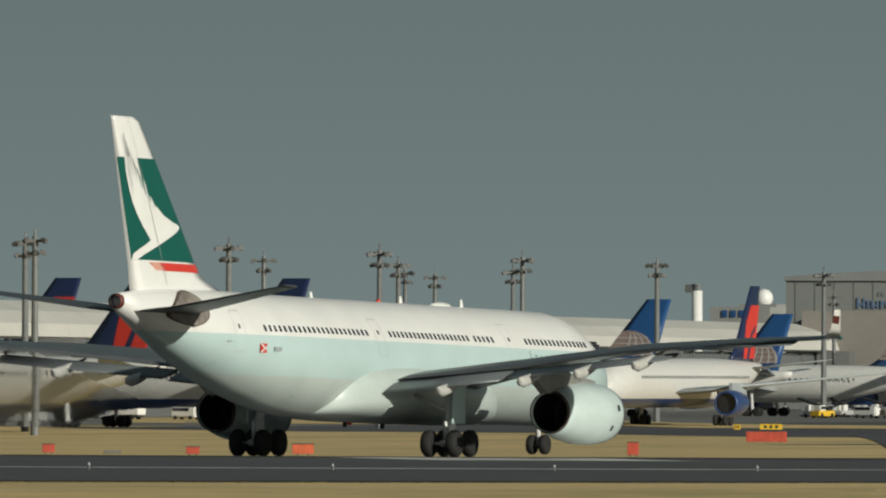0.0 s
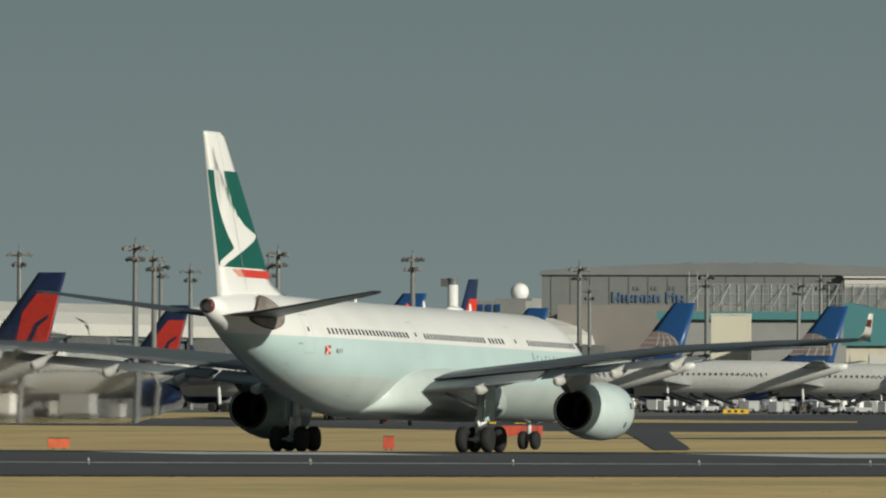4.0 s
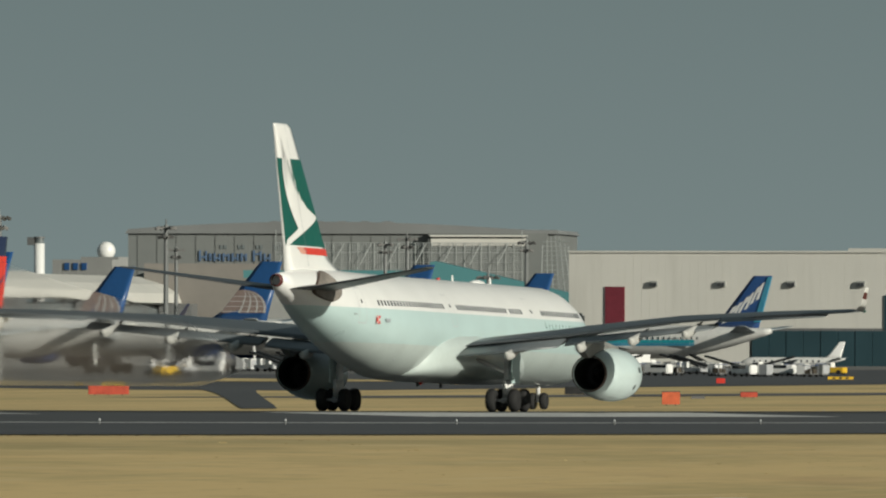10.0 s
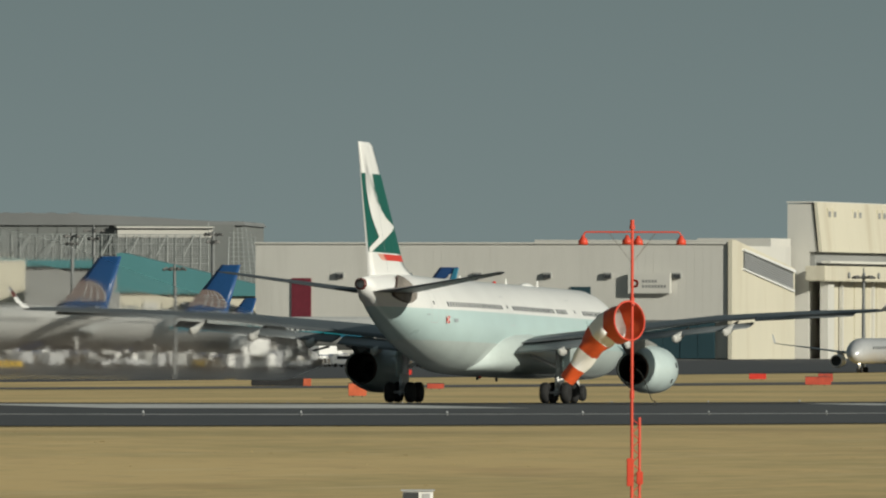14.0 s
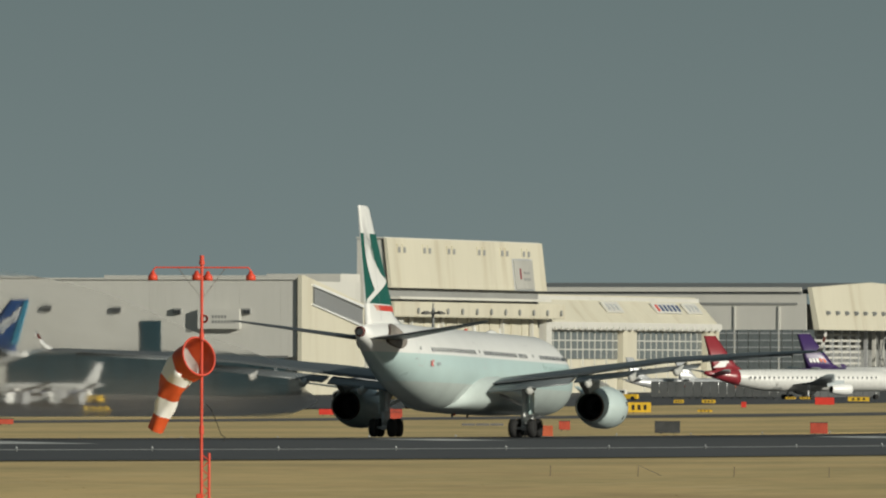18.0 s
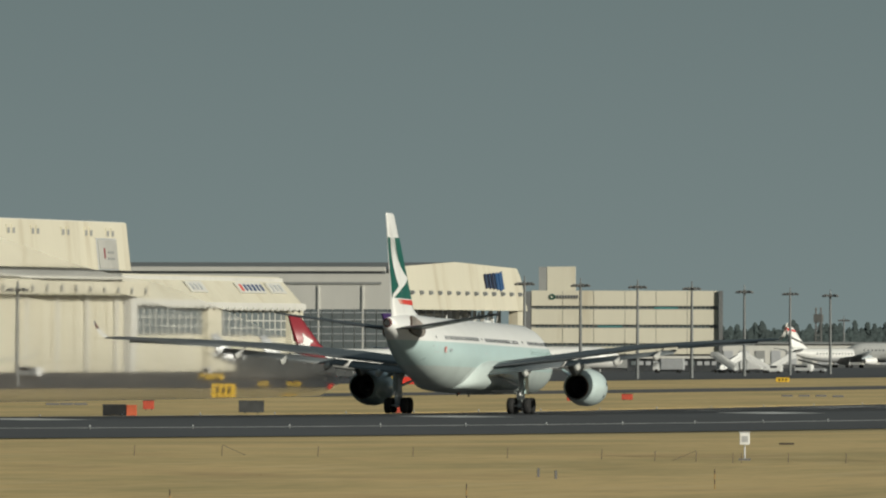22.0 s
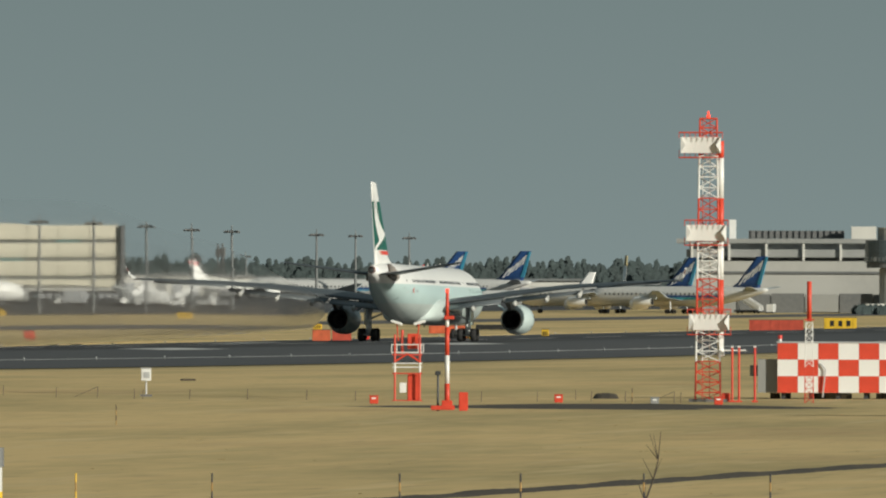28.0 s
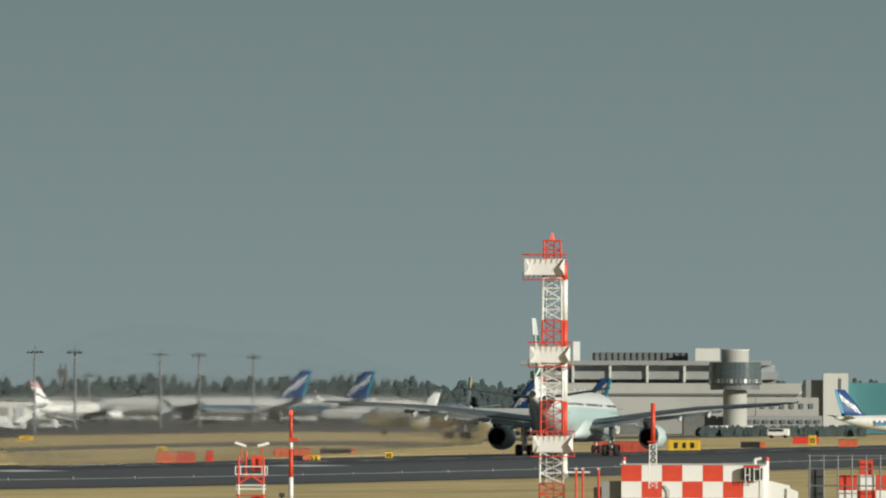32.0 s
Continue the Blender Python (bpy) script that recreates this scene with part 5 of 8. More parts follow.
    for j, w in enumerate((5.0, 6.0)):
        b = boxes((0, 0, 0, 0.2, w, 0.5))
        part("board_lettering", b, WALL_GREY, h).matrix_local = Matrix.Translation((0.14 + 0.1 * j, L - 18, top - (6.2 + 1.3 * j))) @ Matrix.Rotation(radians(-6), 4, "Y")
    part("board_emblem", boxes((0, 0, 0, 0.2, 1.0, 2.2)), MAROON, h).matrix_local = Matrix.Translation((0.16, L - 23.5, top - 6.4)) @ Matrix.Rotation(radians(-6), 4, "Y")
    # low rear block seen over the neighbouring hall
    part("rear_block", boxes((-13.5, -9, 11.9, 15, 16, 23.8)), WALL_PALE, h)
    return h


def twin_hangar():
    """Two-bay hangar with a leaning eaves band and glazed doors."""
    xf, y0 = -650.0, 2742.0
    zb = wall_z(xf, y0)
    L = 168.0
    h = thing("twin_bay_hangar", pose(xf, y0, zb), "two-bay cream hangar with glazed doors under a leaning eaves band", "hangar")
    top = height(556, 3455, 2818) - zb
    eave = height(606, 3455, 2818) - zb
    part("body", boxes((-40, L / 2, top / 2, 74, L - 1, top - 0.6)), WALL_PALE, h)
    for i in range(16):
        b = bmesh.new()
        ya, yb = L * i / 16 + 0.02, L * (i + 1) / 16 - 0.02
        loft(b, [[(-4, y, top), (-4.4, y, top), (0.4, y, eave), (1.2, y, eave)] for y in (ya, yb)])
        part("fascia_panel", b, WALL_CREAM, h, "leaning cream eaves sheet")
    part("eaves_beam", boxes((0.9, L / 2, eave - 0.7, 2.2, L + 2, 1.5), bevel=0.2), WALL_PALE, h)
    for i in range(28):
        part("eaves_block", boxes((1.9, 3 + (L - 6) * i / 27, eave - 1.2, 0.7, 2.4, 0.9), bevel=0.15), WALL_PALE, h)
    part("pier", boxes((0.3, 1.5, eave / 2 - 0.7, 1.2, 14, eave - 1.4)), WALL_CREAM, h)
    part("pier", boxes((0.3, L * 0.49, eave / 2 - 0.7, 1.6, 13, eave - 1.4)), WALL_CREAM, h)
    part("pier", boxes((0.3, L - 4, eave / 2 - 0.7, 1.6, 12, eave - 1.4)), WALL_CREAM, h)
    for bay0, bay1 in ((9, L * 0.49 - 7), (L * 0.49 + 7, L - 10.5)):
        part("door", boxes((-0.4, (bay0 + bay1) / 2, (eave - 1.4) / 2, 0.5, bay1 - bay0, eave - 1.4)), WALL_CREAM, h, "cream hangar door")
        n = 6
        for i in range(n):
            w = (bay1 - bay0) / n
            yc = bay0 + w * (i + 0.5)
            part("door_glazing", boxes((-0.05, yc, eave - 1.6 - 3.2, 0.3, w - 1.2, 5.8)), GLASS_STRIP, h, "grid of dark panes")
            for j in range(2):
                part("glazing_bar", boxes((0.15, yc, eave - 1.6 - 2.2 - 1.9 * j, 0.12, w - 1.0, 0.22)), WALL_PALE, h)
            part("glazing_mullion", boxes((0.16, yc, eave - 1.6 - 3.2, 0.14, 0.25, 5.8)), WALL_PALE, h)
            part("door_joint", boxes((-0.05, bay0 + w * i, (eave - 1.4) / 2, 0.4, 0.5, eave - 1.6)), WALL_PALE, h)
    for u, w, mt in ((3590, 15, WALL_PALE), (3683, 24, WALL_PALE), (3728, 14, WALL_PALE)):
        f = (u - 3455) / 300
        o = part("emblem_frame", boxes((0, 0, 0, 0.35, w, 2.9)), mt, h, "framed board on the eaves band")
        o.matrix_local = Matrix.Translation((-1.3, L * f, (top + eave) / 2 + 0.4)) @ Matrix.Rotation(radians(-38), 4, "Y")
        for i in range(int(w / 4)):
            o = part("board_bar", boxes((0, 0, 0, 0.3, 1.6, 1.7)), RED if (w > 20 and i == 0) else (SILVER if w < 16 else NAVY), h)
            o.matrix_local = Matrix.Translation((-1.05, L * f - w / 2 + 2.4 + 4 * i, (top + eave) / 2 + 0.4)) @ Matrix.Rotation(radians(-38), 4, "Y")
    return h


def wide_hangar():
    """Wide hangar: grey ribbed flank, a bright cantilevered front over a lattice opening."""
    xf, y0 = -646.0, 3003.0
    zb = wall_z(xf, y0)
    d = 3062
    k = d / F
    L = 140.0
    h = thing("wide_hangar", pose(xf, y0, zb), "wide hangar with a grey flank and a bright cream cantilevered front", "hangar")
    top = height(547, 3906, d) - zb
    low = height(620, 3906, d) - zb
    part("flank", boxes((-42, 0.6, top / 2 - 0.5, 78, 1.0, top - 1.4)), WALL_PALE, h, "grey ribbed flank wall")
    part("body", boxes((-48, L / 2, low / 2 + 4, 70, L - 4, low + 4)), WALL_GREY, h)
    b = bmesh.new()
    loft(b, [[(-84, y, z - 1.2), (-84, y, z), (-4, y, z), (-4, y, z - 1.2)] for y, z in ((0, top - 0.1), (L * 0.47, top + 1.7), (L, top + 0.8))])
    part("roof", b, ROOF_GREY, h)
    part("roof_rim", boxes((-44, -0.4, top - 0.2, 80, 0.5, 1.0)), WALL_PALE, h)
    part("flank_rail", boxes((-44, 0.0, top - 3.4, 78, 0.4, 0.5)), WALL_GREY, h)
    for x in (-40.2, -30.0, -19.6, -9.3):
        part("flank_column", boxes((x, -0.05, (top - 4) / 2, 0.4, 0.3, top - 4)), WALL_PALE, h)
    b = bmesh.new()
    panel_rows(b, -78, -1, 30, 0.0, 1.0, low, 0.3, 0.25)
    part("flank_glazing", b, GLASS_STRIP, h, "dark gridded flank glazing")
    for j in range(5):
        part("glazing_rail", boxes((-40, -0.2, low - 1.6 * (j + 0.5), 76, 0.12, 0.22)), SILVER, h)
    b = bmesh.new()
    loft(b, [[(-1.7, y, z), (-2.7, y, z), (-1.2, y, low), (0.1, y, low)] for y, z in ((0, top + 0.3), (L * 0.47, top + 1.8), (L * 0.97, top + 0.7))] + [[(-1.6, L, top - 1.4), (-2.6, L, top - 1.4), (-1.2, L, low), (0.1, L, low)]])
    part("fascia", b, WALL_CREAM, h, "bright cream leaning front")
    for i in range(13):
        y = 11 + (L - 18) * i / 12
        b = boxes((-0.5, y, low + 3.9, 1.6, 1.7, 0.9), bevel=0.2)
        part("fascia_vent", b, ROOF_GREY, h)
    # blue emblem strokes as bars
    for i in range(5):
        o = part("emblem_bar", boxes((0, 0, 0, 0.3, 1.9 if i < 4 else 4.0, 3.4 + 0.2 * i)), BLUE if i > 2 else DARK_NAVY, h, "dark blue emblem drawn as bars")
        o.matrix_local = Matrix.Translation((-0.7, 96 + 4.2 * i, low + 6.9)) @ Matrix.Rotation(radians(-8), 4, "Y") @ Matrix.Rotation(radians(8), 4, "X")
    # lattice under the front
    for i in range(15):
        part("front_column", boxes((-6, 4 + (L - 8) * i / 14, low / 2, 0.8, 0.8, low)), WALL_PALE if i > 8 else SILVER, h)
    for j in range(8):
        part("front_rail", boxes((-6, L * 0.27, low - 1.1 - 1.3 * j, 0.5, L * 0.5, 0.5)), WALL_PALE, h)
    part("end_pylon", boxes((-1.5, L - 6, low / 2, 2.2, 6, low)), WALL_CREAM, h)
    for i in range(4):
        part("truss", tubes(((-4, L * 0.58 + 11 * i, 0.5), (-4, L * 0.58 + 11 * i + 11, low - 0.5), 0.22), ((-4, L * 0.58 + 11 * i + 11, 0.5), (-4, L * 0.58 + 11 * i, low - 0.5), 0.2), n=5), WALL_GREY, h)
    return h


def warehouse():
    """White multi-storey warehouse with dark window bands."""
    d = 3300
    x0, y0 = spot(4157, d)
    zb = wall_z(x0, y0)
    k = d / F
    h = thing("warehouse", pose(x0, y0, zb, 0, 0, 11), "white multi-storey warehouse with dark window bands", "warehouse")
    top = height(587, 4157, d) - zb
    W = 331 * k
    part("core", boxes((W / 2, 26, top / 2, W, 50, top - 0.6)), WALL_GREY, h)
    part("dark_end", boxes((-1.0, 12, top / 2, 1.8, 26, top - 0.5)), DULLGREY, h)
    part("dark_end", boxes((W + 0.6, 12, top / 2, 1.0, 26, top)), DULLGREY, h)
    bands = [(0, 27), (33, 60), (66, 93), (99, 112)]
    n = 6
    for b0, b1 in bands:
        for i in range(n):
            w = W / n
            part("wall_panel", boxes((w * (i + 0.5), 0.5, top - (b0 + b1) / 2 * k, w - 0.12, 1.0, (b1 - b0) * k)), WALL_CREAM, h)
    pane = mesh_data("window", boxes((0, 0, 0, (W - 2) / 40 - 0.3, 0.3, 6 * k)), GLASS_STRIP, False)
    for z in (30, 63, 96):
        step = (W - 2) / 40
        for i in range(40):
            o = new("window", pane)
            o.parent = h
            o.location = (1 + step * (i + 0.5), 0.9, top - z * k)
    for z, f in ((30, 0.72), (63, 0.42)):
        part("tinted_glass", boxes((W * f, 0.75, top - z * k, W * 0.13, 0.3, 4 * k)), ROOF_TEAL, h)
    part("roof_tower", boxes(((27 + 26) * k, 8, top + 21 * k, 50 * k, 12, 43 * k)), WALL_CREAM, h)
    part("roof_tower_side", boxes((20 * k, 8, top + 21 * k, 14 * k, 12.2, 42 * k)), WALL_GREY, h)
    b = bmesh.new()
    for i in range(20):
        a = 2 * math.pi * i / 20
        box(b, 37 * k + 4 * k * math.cos(a), -0.2, top - 11 * k + 4 * k * math.sin(a), 1.9 * k, 0.2, 1.9 * k)
    part("emblem", b, GREEN, h, "dark ring emblem")
    for i in range(8):
        part("sign_bar", boxes(((46 + 5 * i) * k, -0.2, top - 11 * k, 3.6 * k, 0.2, 5.5 * k)), DULLGREY, h)
    return h


def terminal():
    """Long low terminal pier with a curved white roof and dark glazing."""
    a, b2 = Vector((*spot(-420, 1900), 0)), Vector((*spot(1575, 3000), 0))
    dirv = b2 - a
    L = dirv.length
    zb = wall_z(a.x, a.y)
    yaw = math.degrees(math.atan2(dirv.y, dirv.x))
    h = thing("terminal", pose(a.x, a.y, zb, 0, 0, yaw), "long terminal pier with a curved white roof over dark glass", "terminal")
    top = 18.3
    part("body", boxes((L / 2, 12, 6.0, L, 22, 12.0)), DULLGREY, h)
    n = 44
    for i in range(n):
        b = bmesh.new()
        x0, x1 = L * i / n + 0.1, L * (i + 1) / n - 0.1
        prof = [(-2.5, 12.6), (-1.8, 14.6), (1.5, 16.6), (7, top), (14, top - 0.3), (22, top - 3.0), (22, 13.0), (-1.0, 12.2)]
        loft(b, [[(x, y, z) for y, z in prof] for x in (x0, x1)])
        part("roof_panel", b, WALL_PALE, h)
    b = bmesh.new()
    panel_rows(b, 0, L, 190, 0.7, 7.2, 12.0, 0.4, 0.5)
    part("glazing", b, GLASS_STRIP, h, "dark terminal glazing")
    for i in range(30):
        part("mullion", boxes((L * (i + 0.5) / 30, 0.2, 9.4, 0.5, 0.8, 6.0)), DULLGREY, h)
    part("concourse_band", boxes((L / 2, 0.0, 6.4, L, 1.6, 1.2)), WALL_GREY, h)
    for i in range(9):
        part("stair_tower", boxes((L * (i + 0.6) / 9.5, -3.5, 6.2, 9, 7, 12.4)), DULLGREY, h)
    for i in range(8):
        b = boxes((L * (i + 0.3) / 8, -14, 6.2, 3.6, 26, 3.0))
        part("boarding_bridge", b, WALL_GREY, h)
    return h


def roof_towers():
    """Ball-shaped radar dome and small towers that rise over the terminal."""
    d = 3300
    x, y = spot(1352, d)
    k = d / F
    zb = wall_z(x, y)
    r = thing("radar_dome", pose(x, y, zb), "white ball-shaped radar dome on a grey block", "radar dome")
    zc = height(528, 1352, d) - zb
    b = bmesh.new()
    bmesh.ops.create_uvsphere(b, u_segments=18, v_segments=12, radius=16.5 * k, matrix=Matrix.Translation((0, 0, zc)))
    part("dome", b, WHITE, r, smooth=True)
    part("base", boxes((0, 0, (zc - 8 * k) / 2, 70 * k, 10, zc - 14 * k)), WALL_GREY, r)
    b = bmesh.new()
    tube(b, (0, 0, zc - 16 * k), (0, 0, zc - 12 * k), 15 * k, 18)
    part("collar", b, WALL_PALE, r)
    x, y = spot(1234, d)
    t = thing("ramp_tower", pose(x, y, zb), "slim white ramp control tower with a dark cap", "tower")
    z1, z0 = height(503, 1234, d) - zb, 0
    b = bmesh.new()
    tube(b, (0, 0, 0), (0, 0, z1 - 12 * k), 9.5 * k, 16)
    part("shaft", b, WHITE, t, smooth=True)
    b = bmesh.new()
    tube(b, (0, 0, z1 - 12 * k), (0, 0, z1 - 3 * k), 8 * k, 12)
    part("cab", b, GLASS_STRIP, t)
    part("side_cab", boxes((-14 * k, 0, z1 - 8 * k, 13 * k, 2, 14 * k)), DULLGREY, t)
    part("cap", tubes(((0, 0, z1 - 3 * k), (0, 0, z1), 10 * k), n=16), DULLGREY, t)
    x, y = spot(1310, d - 40)
    g = thing("office_block", pose(x, y, zb), "grey block with bluish lettering behind the terminal", "building")
    z1 = height(545, 1310, d) - zb
    part("wall", boxes((0, 6, z1 / 2, 110 * k, 12, z1)), WALL_GREY, g)
    for i in range(3):
        part("sign_bar", boxes(((-28 + 16 * i) * k, -0.2, z1 - 12 * k, 9 * k, 0.3, 12 * k)), BLUE, g)


def tower_building():
    """Office and cargo block with a round ramp tower in front."""
    d = 3000
    az = 5480
    x, y = spot(az, d)
    zb = wall_z(x, y)
    k = d / F
    def Z(lev):
        return height(lev, az, d) - zb
    h = thing("cargo_office", pose(x, y, zb, 0, 0, 8), "long pale cargo office with balconies and roof plant", "building")
    # greyer wall colours here stand for fronts that lie in shade
    part("upper_storey", boxes((230 * k, 30, Z(615) / 2, 430 * k, 30, Z(615))), WALL_GREY, h)
    part("roof_slab", boxes((215 * k, 28, Z(612), 445 * k, 34, 8 * k)), WALL_GREY, h)
    part("balcony_wall", boxes((230 * k, 13, (Z(640) + Z(628)) / 2, 440 * k, 4, Z(626) - Z(640))), WALL_GREY, h, "balcony parapet, greyed for its shaded front")
    part("gallery", boxes((230 * k, 14.5, (Z(617) + Z(627)) / 2, 430 * k, 1, Z(616) - Z(628))), GREYPAINT, h)
    for i in range(7):
        part("gallery_post", boxes(((20 + 66 * i) * k, 11, Z(632), 4 * k, 1.5, Z(610) - Z(640))), WALL_PALE, h)
    part("lower_storey", boxes((250 * k, 4, Z(648) / 2, 480 * k, 20, Z(648))), WALL_STONE, h, "pale lower storey")
    part("lower_band", boxes((250 * k, -6.2, Z(668), 470 * k, 0.6, 4 * k)), DULLGREY, h)
    for i in range(7):
        part("lean_to", boxes(((70 + 60 * i) * k, -14, Z(705) / 2, 58 * k, 14, Z(705) - 0.4 * (i % 2))), DULLGREY if i % 3 else WALL_GREY, h)
    part("roof_plant", boxes((205 * k, 32, Z(600), 170 * k, 12, 14 * k)), DULLGREY, h)
    for i in range(16):
        part("plant_post", boxes(((125 + 11 * i) * k, 25.8, Z(600), 1.4 * k, 0.3, 14 * k)), DULLGREY, h)
    part("roof_hut", boxes((92 * k, 20, Z(592), 12 * k, 8, 36 * k)), WHITE, h)
    part("stair_block", boxes((325 * k, 18, Z(598), 44 * k, 10, 24 * k)), WALL_PALE, h)
    x, y = spot(5853, d - 60)
    t = thing("round_tower", pose(x, y, zb), "round pale ramp tower with a wide dark glass cab", "tower")
    cyl = [("shaft", 21, Z(735), Z(662), WALL_STONE, 28), ("neck", 19, Z(664), Z(658), WALL_STONE, 24), ("cab_floor", 43, Z(660), Z(650), DULLGREY, 32), ("cab", 46, Z(651), Z(618), CABGLASS, 36), ("cab_roof", 45, Z(619), Z(612), CABGLASS, 36), ("drum", 24, Z(613), Z(592), WALL_STONE, 28), ("drum_cap", 25, Z(592), Z(590), WALL_PALE, 28)]
    for nm, r, z0, z1, mt, n in cyl:
        b = bmesh.new()
        tube(b, (0, 0, z0), (0, 0, z1), r * k, n)
        part(nm, b, mt, t, smooth=False)
    for i in range(36):
        a = 2 * math.pi * i / 36
        o = part("cab_window", boxes((0, 0, 0, 5.5 * k, 0.2, 7 * k)), GLASS_STRIP if i % 3 else SILVER, t)
        o.matrix_local = Matrix.Rotation(a, 4, "Z") @ Matrix.Translation((0, -46.4 * k, Z(645)))
    for i in range(2):
        part("tower_foot", boxes(((-22 + 40 * i) * k, -4, Z(722) / 2, 26 * k, 10, Z(722))), WALL_PALE, t)
    x, y = spot(5890, d - 30)
    o = thing("white_office", pose(x, y, zb, 0, 0, 8), "white two-storey office, wall colour greyed for shade, dark windows", "building")
    # a white wall in stone grey: its shade is in the colour
    part("wall", boxes((55 * k, 8, Z(673) / 2, 110 * k, 14, Z(673))), WALL_STONE, o)
    for i in range(6):
        part("window", boxes(((12 + 17 * i) * k, 0.9, Z(688), 7 * k, 0.3, 9 * k)), GLASS_STRIP, o)
    part("ground_shed", boxes((40 * k, -8, Z(705) / 2, 150 * k, 10, Z(705))), WALL_GREY, o)
    for i in range(10):
        part("shed_window", boxes(((-28 + 15 * i) * k, -13.2, Z(715), 9 * k, 0.3, 6 * k)), GLASS_STRIP, o)
    x, y = spot(6012, d + 120)
    g = thing("grey_tower_block", pose(x, y, zb, 0, 0, 8), "grey stair tower with lower wings", "building")
    part("tower", boxes((20 * k, 6, Z(628) / 2, 46 * k, 12, Z(628))), WALL_PALE, g)
    part("wing", boxes((-10 * k, 8, Z(640) / 2, 50 * k, 12, Z(640))), WALL_GREY, g)
    part("far_wing", boxes((90 * k, 12, Z(645) / 2, 120 * k, 12, Z(645))), ROOF_TEAL, g)
    part("slit", boxes((28 * k, -0.1, Z(650), 4 * k, 0.2, 26 * k)), GLASS_STRIP, g)


def low_sheds():
    """Long low cargo shed along the far apron, blast fence, boarding rail."""
    d = 4000
    x, y = spot(4470, d)
    zb = wall_z(x, y)
    k = d / F
    s = thing("cargo_shed", pose(x, y, zb, 0, 0, 10), "long low white cargo shed on the far apron", "building")
    top = height(681, 4600, d) - zb
    part("wall", boxes((420 * k, 10, top / 2, 860 * k, 18, top)), WALL_PALE, s)
    part("roof", boxes((420 * k, 10, top + 0.2, 866 * k, 20, 0.6)), ROOF_GREY, s)
    for i in range(30):
        part("dock_door", boxes(((8 + 28 * i) * k, 0.9, top * 0.33, 17 * k, 0.3, top * 0.66)), SILVER if i % 3 else WALL_GREY, s)
    d = 3200
    x, y = spot(4330, d)
    k = d / F
    s = thing("glass_gatehouse", pose(x, y, wall_z(x, y), 0, 0, 10), "low dark glazed apron building", "building")
    top = height(707, 4400, d) - wall_z(x, y)
    part("wall", boxes((82 * k, 6, top / 2, 170 * k, 10, top)), DARKGREY, s)
    part("roof", boxes((82 * k, 6, top + 0.25, 176 * k, 12, 0.6)), WALL_PALE, s)
    for i in range(12):
        part("window", boxes(((8 + 13 * i) * k, 0.9, top * 0.62, 9 * k, 0.3, top * 0.3)), SILVER if i % 4 else GLASS_STRIP, s)
    d = 2650
    k = d / F
    x, y = spot(3640, d)
    f = thing("blast_fence", pose(x, y, wall_z(x, y), 0, 0, 13), "long grey slatted blast fence on the apron", "fence")
    for i in range(27):
        part("fence_panel", boxes((15 * i * k, 0, 16 * k, 14.2 * k, 0.3, 27 * k)), FENCEGREY if i < 18 else DULLGREY, f)
        part("fence_post", tubes(((15 * i * k, 1.2, 0), (15 * i * k, 0.1, 29 * k), 0.18), n=5), POLE, f)


for make in (cargo_hangar, scaffold_house, long_hangar, tall_hangar, twin_hangar, wide_hangar, warehouse, terminal, roof_towers, tower_building, low_sheds):
    make()
# ---- parked and taxiing airliners ----


def fin_spot(tail, s, f, z):
    """A place on a parked airliner's fin by share of chord from the trailing edge and height."""
    g = (z - 9.3) / (17.2 - 9.3)
    le, te = 10.2 - 6.6 * g, 2.1 - 2.3 * g
    return tail + (te + f * (le - te)) * s, z * s


def fin_field(name, fin, tail, s, outline, mat, proud=0.0, label=""):
    b = bmesh.new()
    w = (0.21 + proud) * s
    slab(b, [fin_spot(tail, s, f, z) for f, z in outline], -w, w)
    part(name, b, mat, fin, label)


def mark_delta(fin, tail, s):
    fin_field("red_field", fin, tail, s, [(0.02, 8.2), (0.5, 8.2), (0.72, 12.6), (0.62, 14.8), (0.05, 14.8)], RED)
    fin_field("navy_slash", fin, tail, s, [(0.26, 8.2), (0.36, 8.2), (0.34, 11.4), (0.12, 12.4), (0.14, 11.8), (0.26, 11.0)], DARK_NAVY, 0.02)


def mark_globe(fin, tail, s):
    c, r = (0.86, 9.0), (0.80, 3.7)
    pts = [(min(0.985, c[0] + r[0] * math.cos(a)), c[1] + r[1] * math.sin(a)) for a in [math.pi * (i / 16) for i in range(17)]]
    fin_field("globe", fin, tail, s, [(f, max(8.5, z)) for f, z in pts], GLOBE, 0.0, "brown globe with pale lines")
    for k in (0.3, 0.52, 0.74, 0.95):
        band = []
        for g in (k, k + 0.035):
            row = [(min(0.985, c[0] + r[0] * g * math.cos(a)), c[1] + r[1] * 0.985 * math.sin(a)) for a in [math.pi * (0.5 + 0.5 * i / 10) for i in range(11)]]
            band += row if not band else row[::-1]
        fin_field("globe_line", fin, tail, s, band, PALEGREY, 0.02)
    for z in (9.2, 10.0, 10.8, 11.6):
        w = r[0] * math.sqrt(max(0, 1 - ((z - c[1]) / r[1]) ** 2))
        fin_field("globe_line", fin, tail, s, [(c[0] - w, z), (min(0.98, c[0] + w), z), (min(0.98, c[0] + w), z + 0.07), (c[0] - w, z + 0.07)], PALEGREY, 0.02)


